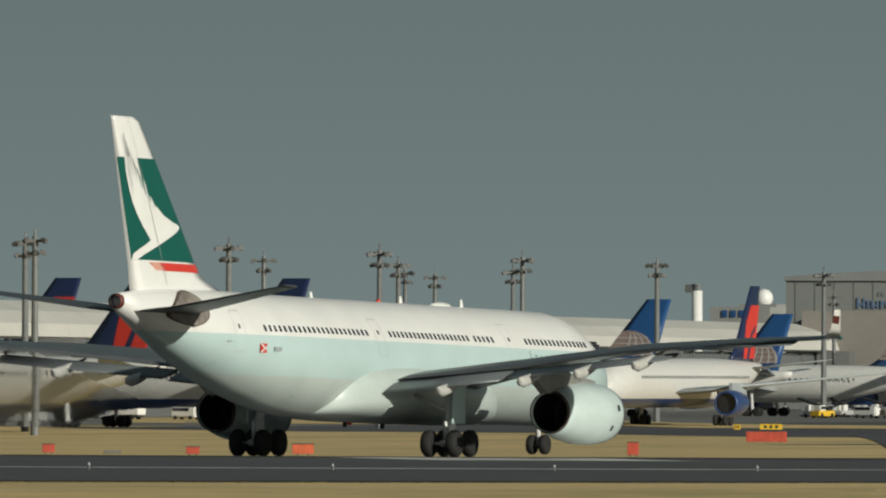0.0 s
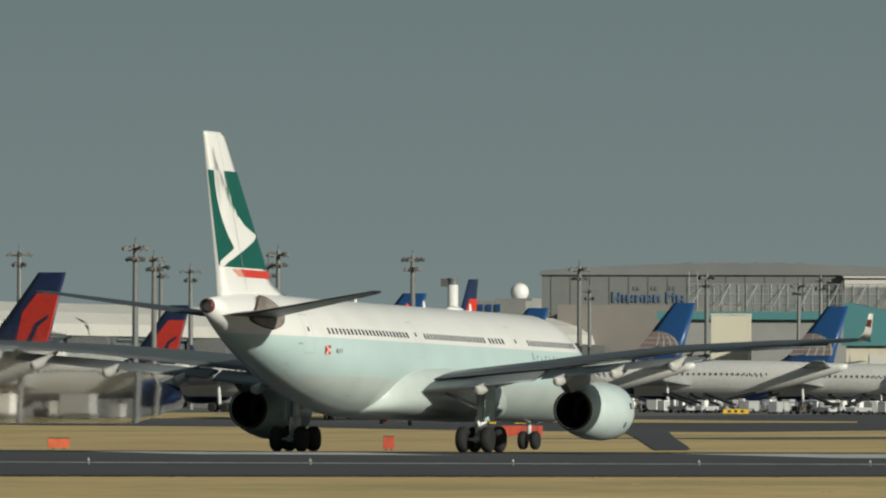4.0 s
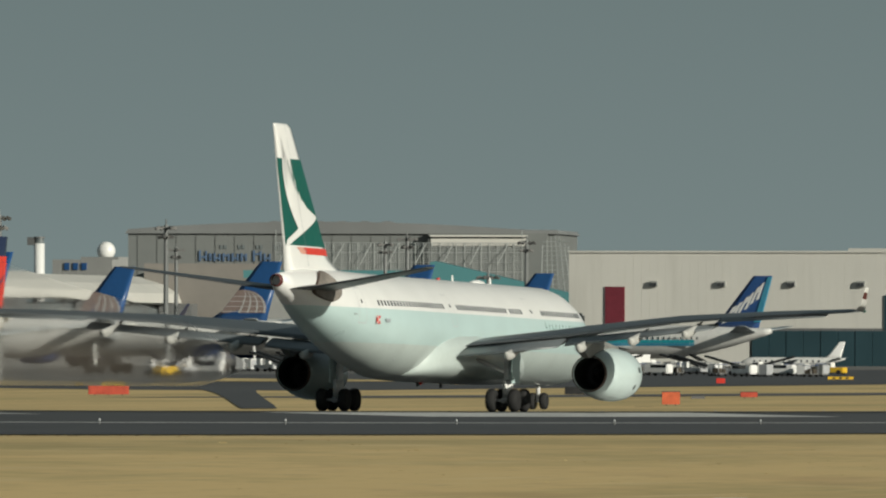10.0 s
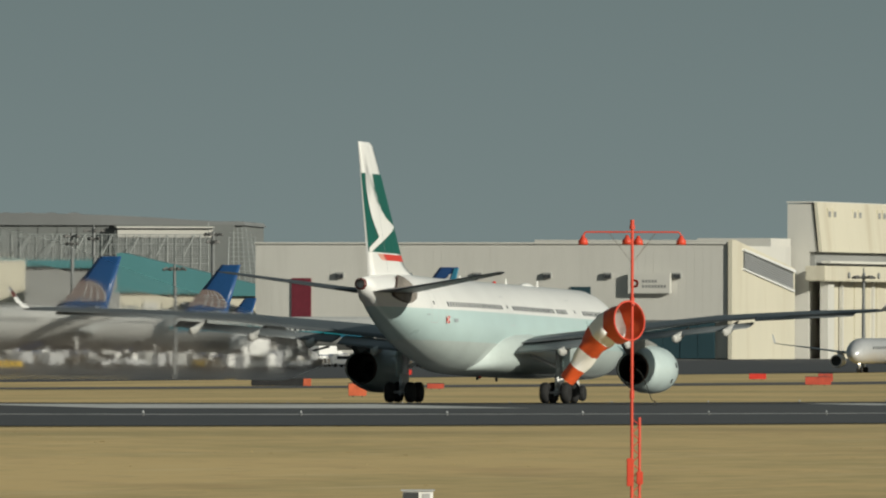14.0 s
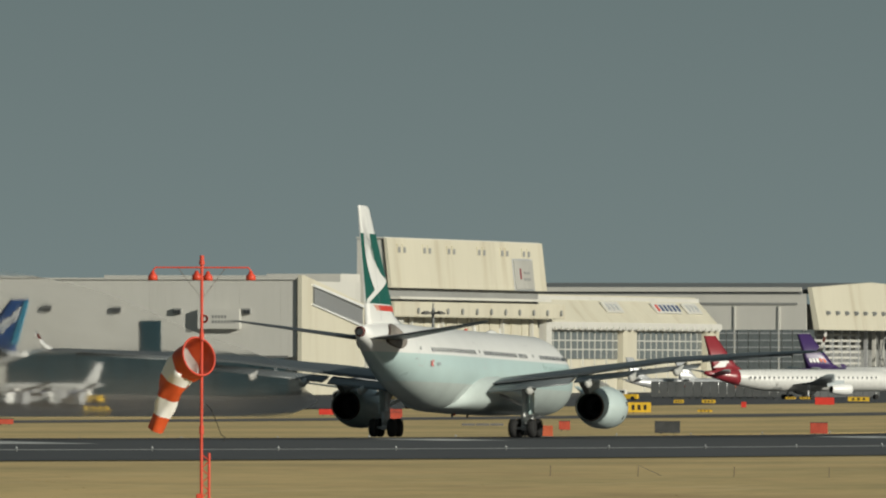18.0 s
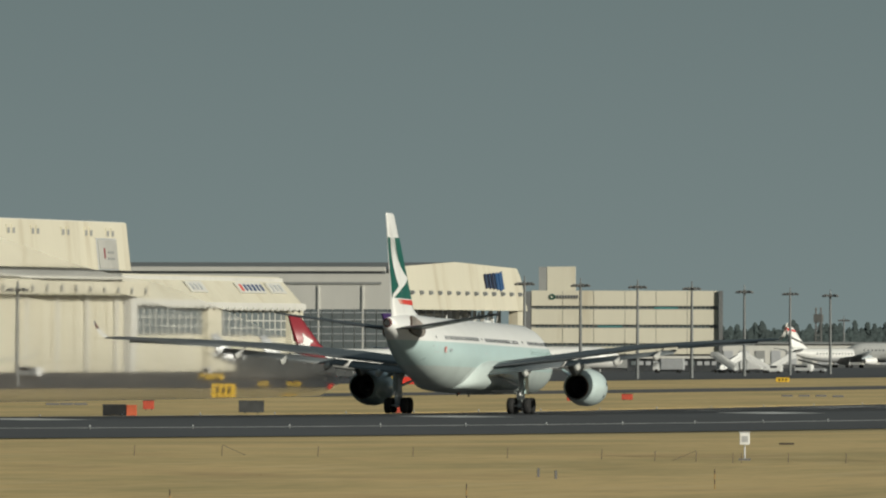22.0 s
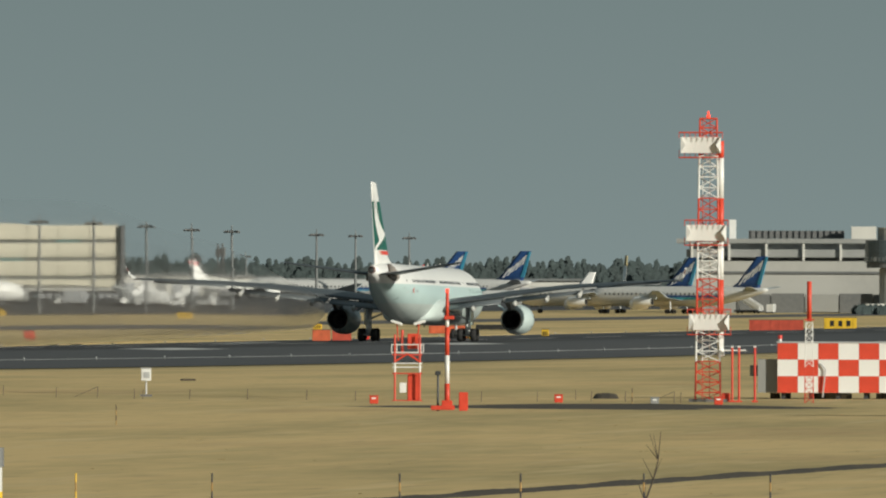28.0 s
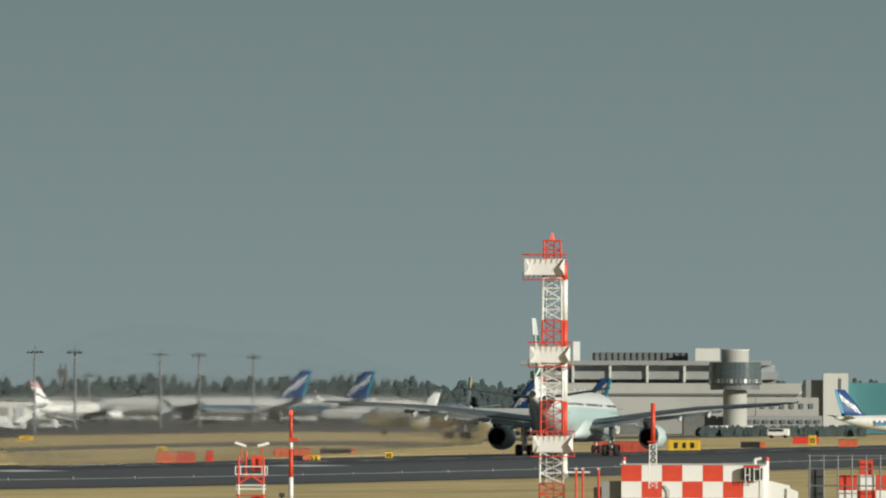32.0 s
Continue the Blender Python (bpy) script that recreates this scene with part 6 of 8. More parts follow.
def mark_letters(fin, tail, s):
    fin_field("stripe", fin, tail, s, [(0.0, 8.8), (0.14, 8.8), (0.2, 17.0), (0.0, 17.0)], SKYBLUE, 0.02)
    # three slanting white blocks in place of the lettering
    for i in range(3):
        f, z = 0.24 + 0.22 * i, 14.6 - 1.75 * i
        fin_field("letter_block", fin, tail, s, [(f, z - 1.6), (f + 0.07, z - 1.9), (f + 0.09, z + 1.2), (f + 0.02, z + 1.4)], WHITE, 0.03, "white lettering drawn as blocks")
        fin_field("letter_block", fin, tail, s, [(f + 0.06, z + 0.0), (f + 0.16, z - 1.0), (f + 0.17, z + 0.0), (f + 0.07, z + 1.1)], WHITE, 0.035)
        fin_field("letter_block", fin, tail, s, [(f + 0.13, z - 2.3), (f + 0.20, z - 2.6), (f + 0.21, z + 0.4), (f + 0.14, z + 0.7)], WHITE, 0.03)


def mark_disc(fin, tail, s):
    pts = [(0.42 + 0.27 * math.cos(2 * math.pi * i / 14), 12.0 + 1.5 * math.sin(2 * math.pi * i / 14)) for i in range(14)]
    fin_field("red_disc", fin, tail, s, pts, RED)
    pts = [(0.42 + 0.10 * math.cos(2 * math.pi * i / 10), 11.6 + 0.6 * math.sin(2 * math.pi * i / 10)) for i in range(10)]
    fin_field("disc_centre", fin, tail, s, pts, WHITE, 0.02)


def mark_wedge(fin, tail, s):
    fin_field("white_wedge", fin, tail, s, [(0.05, 8.6), (0.5, 8.7), (0.80, 10.2), (0.62, 11.4), (0.5, 12.4), (0.45, 11.0), (0.35, 9.9)], WHITE)


def mark_bars(fin, tail, s):
    for i in range(3):
        fin_field("title_bar", fin, tail, s, [(0.3 + 0.2 * i, 10.2 - 0.4 * i), (0.42 + 0.2 * i, 10.2 - 0.4 * i), (0.40 + 0.2 * i, 12.2 - 0.6 * i), (0.28 + 0.2 * i, 12.2 - 0.6 * i)], BLACK)


def mark_orange(fin, tail, s):
    for i in range(5):
        fin_field("title_bar", fin, tail, s, [(0.2 + 0.13 * i, 9.4), (0.29 + 0.13 * i, 9.4), (0.29 + 0.13 * i, 10.5), (0.2 + 0.13 * i, 10.5)], WHITE if i < 3 else ORANGE)


def mark_stripes(fin, tail, s):
    for i, mt in enumerate((RED, WHITE, BLACK)):
        fin_field("stripe", fin, tail, s, [(0.05, 16.8 - 1.5 * i), (0.95, 16.0 - 2.6 * i), (0.95, 15.0 - 2.6 * i), (0.05, 15.8 - 1.5 * i)], mt)


def hull_stripe(jet, s, y0, y1, z0, z1, mat, name="hull_stripe", label=""):
    """A painted band along the straight part of a hull, both sides."""
    R, zc = 3.02 * s, 5.2 * s
    for side in (-1, 1):
        b = bmesh.new()
        n = 4
        cols = []
        for i in range(n + 1):
            z = (z0 + (z1 - z0) * i / n) * s
            x = math.sqrt(max(R * R - (z - zc) ** 2, 0.01))
            cols.append([b.verts.new((side * x, y, z)) for y in (y0 * s, y1 * s)])
        for p, q in zip(cols, cols[1:]):
            b.faces.new((p[0], p[1], q[1], q[0]))
        part(name, b, mat, jet, label)


def jet_at(name, az, lev, d, ang, label, body, split, fin, mark=None, stubby=1.0, **more):
    """A parked airliner placed by its fin: azimuth and level of the fin's tip, distance, heading against the line of sight."""
    a = (az - AZ0) / F + radians(ang)
    nose = Vector((math.sin(a), math.cos(a), 0))
    x, y = spot(az, d)
    s = (height(lev, az, d) - ground_z(x, y) - 0.03) / 17.2
    p = Vector((x, y, 0)) + nose * 30 * s * stubby
    m = pose(p.x, p.y, ground_z(p.x, p.y) + 0.04, 0, 0, -math.degrees(a))
    return simple_jet(name, m, label, body, split, fin, size=s, tail_mark=mark, stubby=stubby, **more), s


def tail_paint(jet, s, stubby, mat, long=11.0):
    """The tail end of a hull in the fin's colour."""
    rows = body_profile({"nose": 32 * s * stubby, "tail": -30 * s * stubby, "r": 3.0 * s, "zc": 5.2 * s, "taper": -9 * s * stubby, "r_end": 0.45 * s, "z_end": 7.2 * s})
    b = bmesh.new()
    loft(b, [ring_at(y, r + 0.03, z) for y, r, z in rows if y < (-30 * stubby + long) * s])
    part("tail_paint", b, mat, jet, smooth=True)


DL = dict(body=[OFFWHITE, NAVY], split=3.3, fin=[DARK_NAVY], mark=mark_delta, engine_mat=NAVY)
for az, lev, d, ang in ((142, 492, 2330, -60), (292, 487, 1660, -57), (547, 497, 1760, -57), (767, 551, 2100, -60)):
    jet_at("airliner", az, lev, d, ang, "parked white airliner with a navy and red fin", **DL)
inbound_jet, _ = jet_at("airliner", 1344, 507, 1980, -161.67, "white airliner with navy belly and red fin, taxiing slowly", **DL)
INBOUND = inbound_jet.matrix_world.translation.copy()
UA = dict(body=[OFFWHITE, PALEGREY], split=3.5, fin=[BLUE], mark=mark_globe, engine_mat=NAVY, winglet=False)
for az, lev, d, ang in ((1186, 530, 2152, -68), (1402, 556, 2211, -68), (1662, 547, 2286, -68), (1932, 553, 2371, -68), (2143, 568, 2441, -68), (2172, 627, 2560, -64)):
    jet_at("airliner", az, lev, d, ang, "parked white airliner with a blue fin and brown globe", **UA)
AN = dict(body=[OFFWHITE, OFFWHITE], split=None, fin=[LIVERYBLUE], mark=mark_letters, winglet=False)
for az, lev, d, ang, st in ((2529, 575, 2330, -64, 1.0), (5103, 633, 3600, -76, 1.2), (6030, 660, 2700, 70, 1.0)):
    j, s = jet_at("airliner", az, lev, d, ang, "white airliner with blue hull stripes and a blue fin", stubby=st, **AN)
    front = 27 * st if az < 4000 else 3 * st
    hull_stripe(j, s, -16 * st, front, 5.0, 5.6, TEALPAINT if az < 4000 else LIVERYBLUE)
    hull_stripe(j, s, -16 * st, front - 1, 4.5, 4.95, SKYBLUE)
NC = dict(body=[OFFWHITE, OFFWHITE], split=None, fin=[LIVERYBLUE], mark=mark_letters, winglet=False, engines=2)
for az, lev, d, ang in ((5215, 632, 3700, -68), (5512, 642, 2860, -62), (5634, 640, 2840, -62)):
    j, s = jet_at("freighter", az, lev, d, ang, "white four-engined freighter with blue fin and teal stripe", **NC)
    hull_stripe(j, s, -16, 4, 4.2, 4.9, TEALPAINT)
    hull_stripe(j, s, -16, 5, 4.95, 5.5, LIVERYBLUE)
def mark_gold(fin, tail, s):
    fin_field("gold_cap", fin, tail, s, [(0.0, 13.8), (0.98, 13.8), (0.98, 17.1), (0.0, 17.1)], GOLD)


jet_at("freighter", 5386, 638, 3500, -9, "white four-engined airliner seen from behind, gold-topped fin", [OFFWHITE, OFFWHITE], None, [WHITE], mark_gold, engines=2, winglet=False)
jet_at("airliner", 5330, 668, 3560, -78, "plain white airliner on the far apron", [OFFWHITE, OFFWHITE], None, [WHITE], None, winglet=False)
jet_at("business_jet", 2660, 690, 2380, -78, "small white jet parked before the hangar", [OFFWHITE, OFFWHITE], None, [WHITE], None, winglet=False)
ST = dict(body=[SILVER, SILVER], split=None, fin=[SILVER], mark=mark_bars, winglet=False)
for az, lev in ((3588, 668), (3674, 669)):
    j, s = jet_at("airliner", az, lev, 2700, 62, "parked silver airliner with orange stars", stubby=1.15, **ST)
    hull_stripe(j, s, -8, -2, 4.0, 6.5, ORANGE, "star_mark", "orange star drawn as a patch")
j, s = jet_at("airliner", 3727, 631, 2600, 58, "parked white airliner with a maroon fin and tail", [OFFWHITE, OFFWHITE], None, [MAROON], mark_wedge, winglet=False)
tail_paint(j, s, 1.0, MAROON)
j, s = jet_at("freighter", 3892, 626, 2800, 68, "white freighter with purple fin, purple tail and hull lettering", [OFFWHITE, OFFWHITE], None, [PURPLE], mark_orange, stubby=1.15)
tail_paint(j, s, 1.15, PURPLE, 14.0)
for i in range(5):
    hull_stripe(j, s, 3 + 1.9 * i, 4.5 + 1.9 * i, 4.9, 6.5, PURPLE if i < 3 else RED, "title_bar", "purple and red lettering drawn as bars")
jet_at("airliner", 4018, 648, 3230, 60, "white airliner with a red disc on its fin", [OFFWHITE, OFFWHITE], None, [WHITE], mark_disc, winglet=False)
jet_at("airliner", 4608, 651, 3600, 52, "white airliner with red and black fin stripes", [OFFWHITE, SILVER], 4.2, [WHITE], mark_stripes, winglet=False)

TAXI_X = -488.0
taxi_jet = simple_jet("taxiing_airliner", pose(TAXI_X, 2100, ground_z(TAXI_X, 2100) + 0.03, 0, 0, 180), "silver twin-jet airliner with orange tail taxiing, landing light on", [SILVER, SILVER], None, [SILVER], size=0.64, tail_mark=mark_wedge, group="", winglet=True)
hull_stripe(taxi_jet, 0.64, 7.5, 10.5, 4.6, 6.2, ORANGE, "star_mark", "orange star drawn as a patch")
bm = bmesh.new()
bmesh.ops.create_uvsphere(bm, u_segments=12, v_segments=8, radius=0.30, matrix=Matrix.Translation((0, 32 * 0.64 - 4.0, 1.6)))
part("landing_light", bm, LANDING, taxi_jet, "bright landing light")


# ---- apron lamp masts ----
def mast(az, lev, tall=24.0):
    d = 2600.0
    for _ in range(30):
        x, y = spot(az, d)
        d = 0.5 * d + 0.5 * (tall + ground_z(x, y) - EYE) * F / (level_of(az) - lev)
    x, y = spot(az, d)
    m = thing("lamp_mast", pose(x, y, ground_z(x, y), 0, 0, random.uniform(0, 90)), "tall grey apron lamp mast with a ring of floodlights", "lamp mast", "apron lamp masts")
    slim = tall < 20
    part("pole", _cone_pole(tall), POLE, m)
    for z, w in (((tall - 0.6, 3.6),) if slim else ((tall - 0.6, 2.8), (tall - 2.1, 1.8))):
        part("cross_arm", boxes((0, 0, z, w, 0.35, 0.35)), LAMPGREY, m)
        part("cross_arm", boxes((0, 0, z, 0.34, w, 0.34)), LAMPGREY, m)
    for i in range(8):
        a = math.pi / 4 * i
        r, z = (1.55, tall - 0.55) if i % 2 == 0 or slim else (1.0, tall - 2.0)
        o = part("floodlight", boxes((0, 0, 0, 0.8, 0.5, 0.36 if slim else 0.5), bevel=0.07), LAMPGREY, m)
        o.matrix_local = Matrix.Rotation(a, 4, "Z") @ Matrix.Translation((r, 0, z)) @ Matrix.Rotation(radians(25), 4, "Y")
    part("finial", tubes(((0, 0, tall), (0, 0, tall + 0.9), 0.12), n=6), POLE, m)
    return m


def _cone_pole(tall):
    b = bmesh.new()
    tube(b, (0, 0, 0), (0, 0, tall), 0.50 if tall > 20 else 0.36, 10, 0.34 if tall > 20 else 0.22)
    return b


for az, lev in ((45, 424), (62, 418), (405, 432), (467, 455), (672, 443), (705, 464), (717, 478), (770, 486), (908, 477), (925, 455), (1163, 464), (1458, 482), (1476, 522), (1683, 497), (1846, 512), (1885, 502), (2096, 509),
                (4145, 570), (4244, 573), (4345, 576), (4441, 579), (4534, 585), (4615, 589), (4686, 592), (4836, 598), (4905, 600), (5000, 604)):
    mast(az, lev, 24.0 if az < 4000 else 18.5)
for az, lev, tall in ((3247, 584, 15.5), (2028, 569, 16.0), (4710, 637, 14.0), (6000, 654, 12.0)):
    mast(az, lev, tall)


# ---- lattice aerial beyond the warehouse ----
def far_aerial():
    x, y = spot(4665, 4200)
    z = ground_z(x, y)
    t = height(617, 4665, 4200) - z
    m = thing("lattice_aerial", pose(x, y, z), "slim grey lattice aerial tower", "aerial")
    for sx in (-1, 1):
        for sy in (-1, 1):
            part("leg", tubes(((sx * 0.9, sy * 0.9, 0), (sx * 0.8, sy * 0.8, t), 0.14), n=5), LAMPGREY, m)
    for i in range(int(t / 2)):
        part("brace", tubes(((-0.9, -0.9, 2 * i), (0.9, -0.9, 2 * i + 2), 0.09), ((0.9, -0.9, 2 * i), (-0.9, -0.9, 2 * i + 2), 0.09), n=4), LAMPGREY, m)
    part("platform", boxes((0, 0, t - 3.4, 2.6, 2.6, 2.4)), LAMPGREY, m)


far_aerial()


# ---- far woods ----
def woods(name, rows, label):
    """Far trees as one body of foliage: every tree a jittered heap of leaf sprays on a tapering stem."""
    rnd = random.Random(5)
    verts, faces = [], []
    for az0, az1, d, lev0, lev1, step in rows:
        az = az0
        while az < az1:
            dd = d + rnd.uniform(-40, 40)
            x, y = spot(az, dd)
            z0 = ground_z(x, y)
            tall = height(rnd.uniform(lev0, lev1), az, dd) - z0
            wide = tall * rnd.uniform(0.17, 0.30)
            spiky = rnd.random() < 0.86
            for _ in range(300):
                f = rnd.random() ** 0.8
                reach_ = wide * ((1 - f) ** 0.8 + 0.06 if spiky else max(0.12, math.sin(math.pi * (0.15 + 0.83 * f)))) * rnd.uniform(0.35, 1.05)
                a = rnd.uniform(0, 2 * math.pi)
                c = Vector((x + reach_ * math.cos(a), y + reach_ * math.sin(a), z0 + tall * (0.08 + 0.92 * f)))
                size = rnd.uniform(0.3, 0.8)
                u = Vector((1, rnd.uniform(0.1, 0.6), rnd.uniform(-0.35, 0.35))).normalized() * size
                w = Vector((rnd.uniform(-0.3, 0.3), rnd.uniform(-0.25, 0.15), 1)).normalized() * size
                k = len(verts)
                verts += [c - u, c + w, c + u, c - w * 0.8]
                faces.append((k, k + 1, k + 2, k + 3))
            az += step * rnd.uniform(0.5, 1.4)
    me = bpy.data.meshes.new(name)
    me.from_pydata([tuple(v) for v in verts], [], faces)
    me.materials.append(LEAF)
    tagged(new(name, me), label, "trees", kind="stuff")


woods("far_woods", [(4475, 6200, 4500, 641, 664, 8), (4475, 6200, 4400, 657, 672, 7), (4475, 6200, 4300, 668, 684, 9)], "dark evergreen woods beyond the apron")
woods("hedge", [(5790, 6080, 2850, 727, 733, 6)], "dark clipped bushes along the apron edge")
# ---- things on the airfield ----
def field_thing(name, az, d, label, category, group="", yaw=0.0):
    x, y = spot(az, d)
    return thing(name, pose(x, y, ground_z(x, y), 0, 0, yaw - math.degrees((az - AZ0) / F)), label, category, group)


def windsock():
    d, az = 290.0, 2837.6
    k = d / F
    w = field_thing("windsock", az, d, "orange and white windsock hanging on a red lattice pole", "windsock")
    base = ground_z(*spot(az, d))
    def Z(lev):
        return height(lev, az, d) - base
    top = Z(505)
    part("pole", tubes(((0, 0, 0), (0, 0, top), 0.033), n=12), ORANGERED, w)
    part("second_pole", tubes(((0.165, 0.05, 0), (0.165, 0.05, Z(838)), 0.032), n=10), ORANGERED, w)
    z = 0.2
    while z < Z(845):
        part("lacing", tubes(((0, 0, z), (0.165, 0.05, z + 0.16), 0.011), ((0.165, 0.05, z + 0.16), (0, 0, z + 0.32), 0.011), n=5), ORANGERED, w)
        z += 0.32
    for lev, x, h, ww in ((935, -0.035, 0.60, 0.15), (945, 0.17, 0.28, 0.14), (1010, 0.0, 0.25, 0.12)):
        part("junction_box", boxes((x, -0.06, Z(lev), ww, 0.12, h), bevel=0.015), ORANGERED, w)
    for l0, l1 in ((640, 625), (805, 790)):
        part("collar", tubes(((0, 0, Z(l0)), (0, 0, Z(l1)), 0.05), n=12), ORANGERED, w)
    for sx in (-1, 1):
        part("lamp_arm", tubes(((0, 0, Z(510)), (sx, 0, Z(510)), 0.017), ((sx, 0, Z(510)), (sx * 1.05, 0, Z(516)), 0.017), n=8), ORANGERED, w)
        part("lamp_arm", tubes(((0, 0, Z(510)), (0.12 * sx, sx, Z(510)), 0.017), n=8), ORANGERED, w)
    for sx in (-0.5, 0.5):
        part("stay_wire", tubes(((sx, 0, Z(512)), (0, 0, Z(565)), 0.006), n=4), STEEL, w)
    for x, y in ((-1.05, 0), (1.05, 0), (-0.11, -1.02), (0.13, 1.02)):
        b = bmesh.new()
        zt = Z(516)
        loft(b, [[(x + r * math.cos(2 * math.pi * i / 16), y + r * math.sin(2 * math.pi * i / 16), zz) for i in range(16)] for zz, r in ((zt, 0.03), (zt - 0.05, 0.05), (zt - 0.11, 0.10), (zt - 0.20, 0.105))])
        part("lamp_shade", b, ORANGERED, w, "red bell-shaped lamp shade", smooth=True)
    b = bmesh.new()
    tube(b, (0, 0, top), (0, 0, top + 0.08), 0.06, 12)
    tube(b, (0, 0, top + 0.08), (0, 0, top + 0.20), 0.045, 12)
    part("obstruction_lamp", b, ORANGERED, w)
    # the sock: stiff mouth ring, then bands of limp cloth falling away
    mouth = Vector((-0.06, -0.12, Z(667)))
    path = [mouth, mouth + Vector((-0.40, 0.30, -0.12)), mouth + Vector((-0.75, 0.50, -0.50)), mouth + Vector((-1.06, 0.65, -0.92)), mouth + Vector((-1.33, 0.75, -1.28))]
    radii = [0.42, 0.38, 0.27, 0.20, 0.16]
    axis0 = Vector((-0.62, 0.75, -0.08))
    rings = []
    steps = 20
    for i in range(steps + 1):
        f = i / steps * 4
        j = min(int(f), 3)
        g = f - j
        c = path[j].lerp(path[j + 1], g)
        r = radii[j] + (radii[j + 1] - radii[j]) * g
        t = (path[min(j + 1, 4)] - path[j]).normalized()
        if f < 1:
            t = axis0.normalized().lerp(t, f).normalized()
        q = t.to_track_quat("Y", "Z")
        ring = []
        for n in range(28):
            a = 2 * math.pi * n / 28
            rr = r * (1 + (0.07 * math.sin(5 * a + f * 3.0) + 0.06 * math.sin(3 * a - f * 2.2) + 0.05 * math.sin(2 * a + f * 6)) * min(1, f))
            ring.append(c + q @ Vector((rr * math.cos(a), 0, rr * math.sin(a))))
        rings.append(ring)
    # the ring carries the cloth and swings with it
    r0 = [p - mouth for p in rings[0]]
    b = bmesh.new()
    hub = sum(r0, Vector()) / 28
    out = [(p - hub).normalized() for p in r0]
    across = axis0.normalized()
    loops = [[p + o * 0.022 * math.cos(2 * math.pi * q / 6) + across * 0.022 * math.sin(2 * math.pi * q / 6) for p, o in zip(r0, out)] for q in range(6)]
    loft(b, loops + [loops[0]], caps=(False, False))
    bmesh.ops.remove_doubles(b, verts=b.verts[:], dist=0.0005)
    sock = part("mouth_ring", b, ORANGERED, w)
    sock.matrix_basis = Matrix.Translation(mouth)
    cuts = [0, 4, 8, 12, 16, 20]
    for n, (a, b_) in enumerate(zip(cuts, cuts[1:])):
        b = bmesh.new()
        loft(b, [[p - mouth for p in ring] for ring in rings[a:b_ + 1]], caps=(False, False))
        part("sock_band", b, ORANGE if n % 2 == 0 else WHITE, sock, "orange cloth band" if n % 2 == 0 else "white cloth band", smooth=True)
    part("swivel", tubes(((0, 0, Z(640)), tuple(path[0] + Vector((0.1, 0, 0.35))), 0.02), n=6), ORANGERED, w)
    b = bmesh.new()
    pts = [(0.09, 0.05, Z(752)), (0.2, 0.05, Z(760)), (0.33, 0.05, Z(785)), (0.42, 0.05, Z(806)), (0.51, 0.05, Z(811)), (0.48, 0.05, Z(818))]
    for p, q in zip(pts, pts[1:]):
        tube(b, p, q, 0.009, 5)
    part("loose_cable", b, BLACK, w)
    return sock, mouth


wind_sock, SOCK_AT = windsock()


def lattice(parent, x, y, w0, w1, z0, z1, bays, mat, leg=0.035, name="lattice_bay"):
    """A square lattice stretch between two heights, in one colour."""
    b = bmesh.new()
    def corner(i, z):
        f = (z - z0) / (z1 - z0)
        h = (w0 + (w1 - w0) * f) / 2
        return (x + h * (1 if i in (1, 2) else -1), y + h * (1 if i in (2, 3) else -1), z)
    for i in range(4):
        tube(b, corner(i, z0), corner(i, z1), leg, 6)
    for n in range(bays):
        za, zb = z0 + (z1 - z0) * n / bays, z0 + (z1 - z0) * (n + 1) / bays
        for i in range(4):
            j = (i + 1) % 4
            tube(b, corner(i, zb), corner(j, zb), leg * 0.6, 5)
            p, q = (i, j) if n % 2 else (j, i)
            tube(b, corner(p, za), corner(q, zb), leg * 0.55, 5)
    return part(name, b, mat, parent)


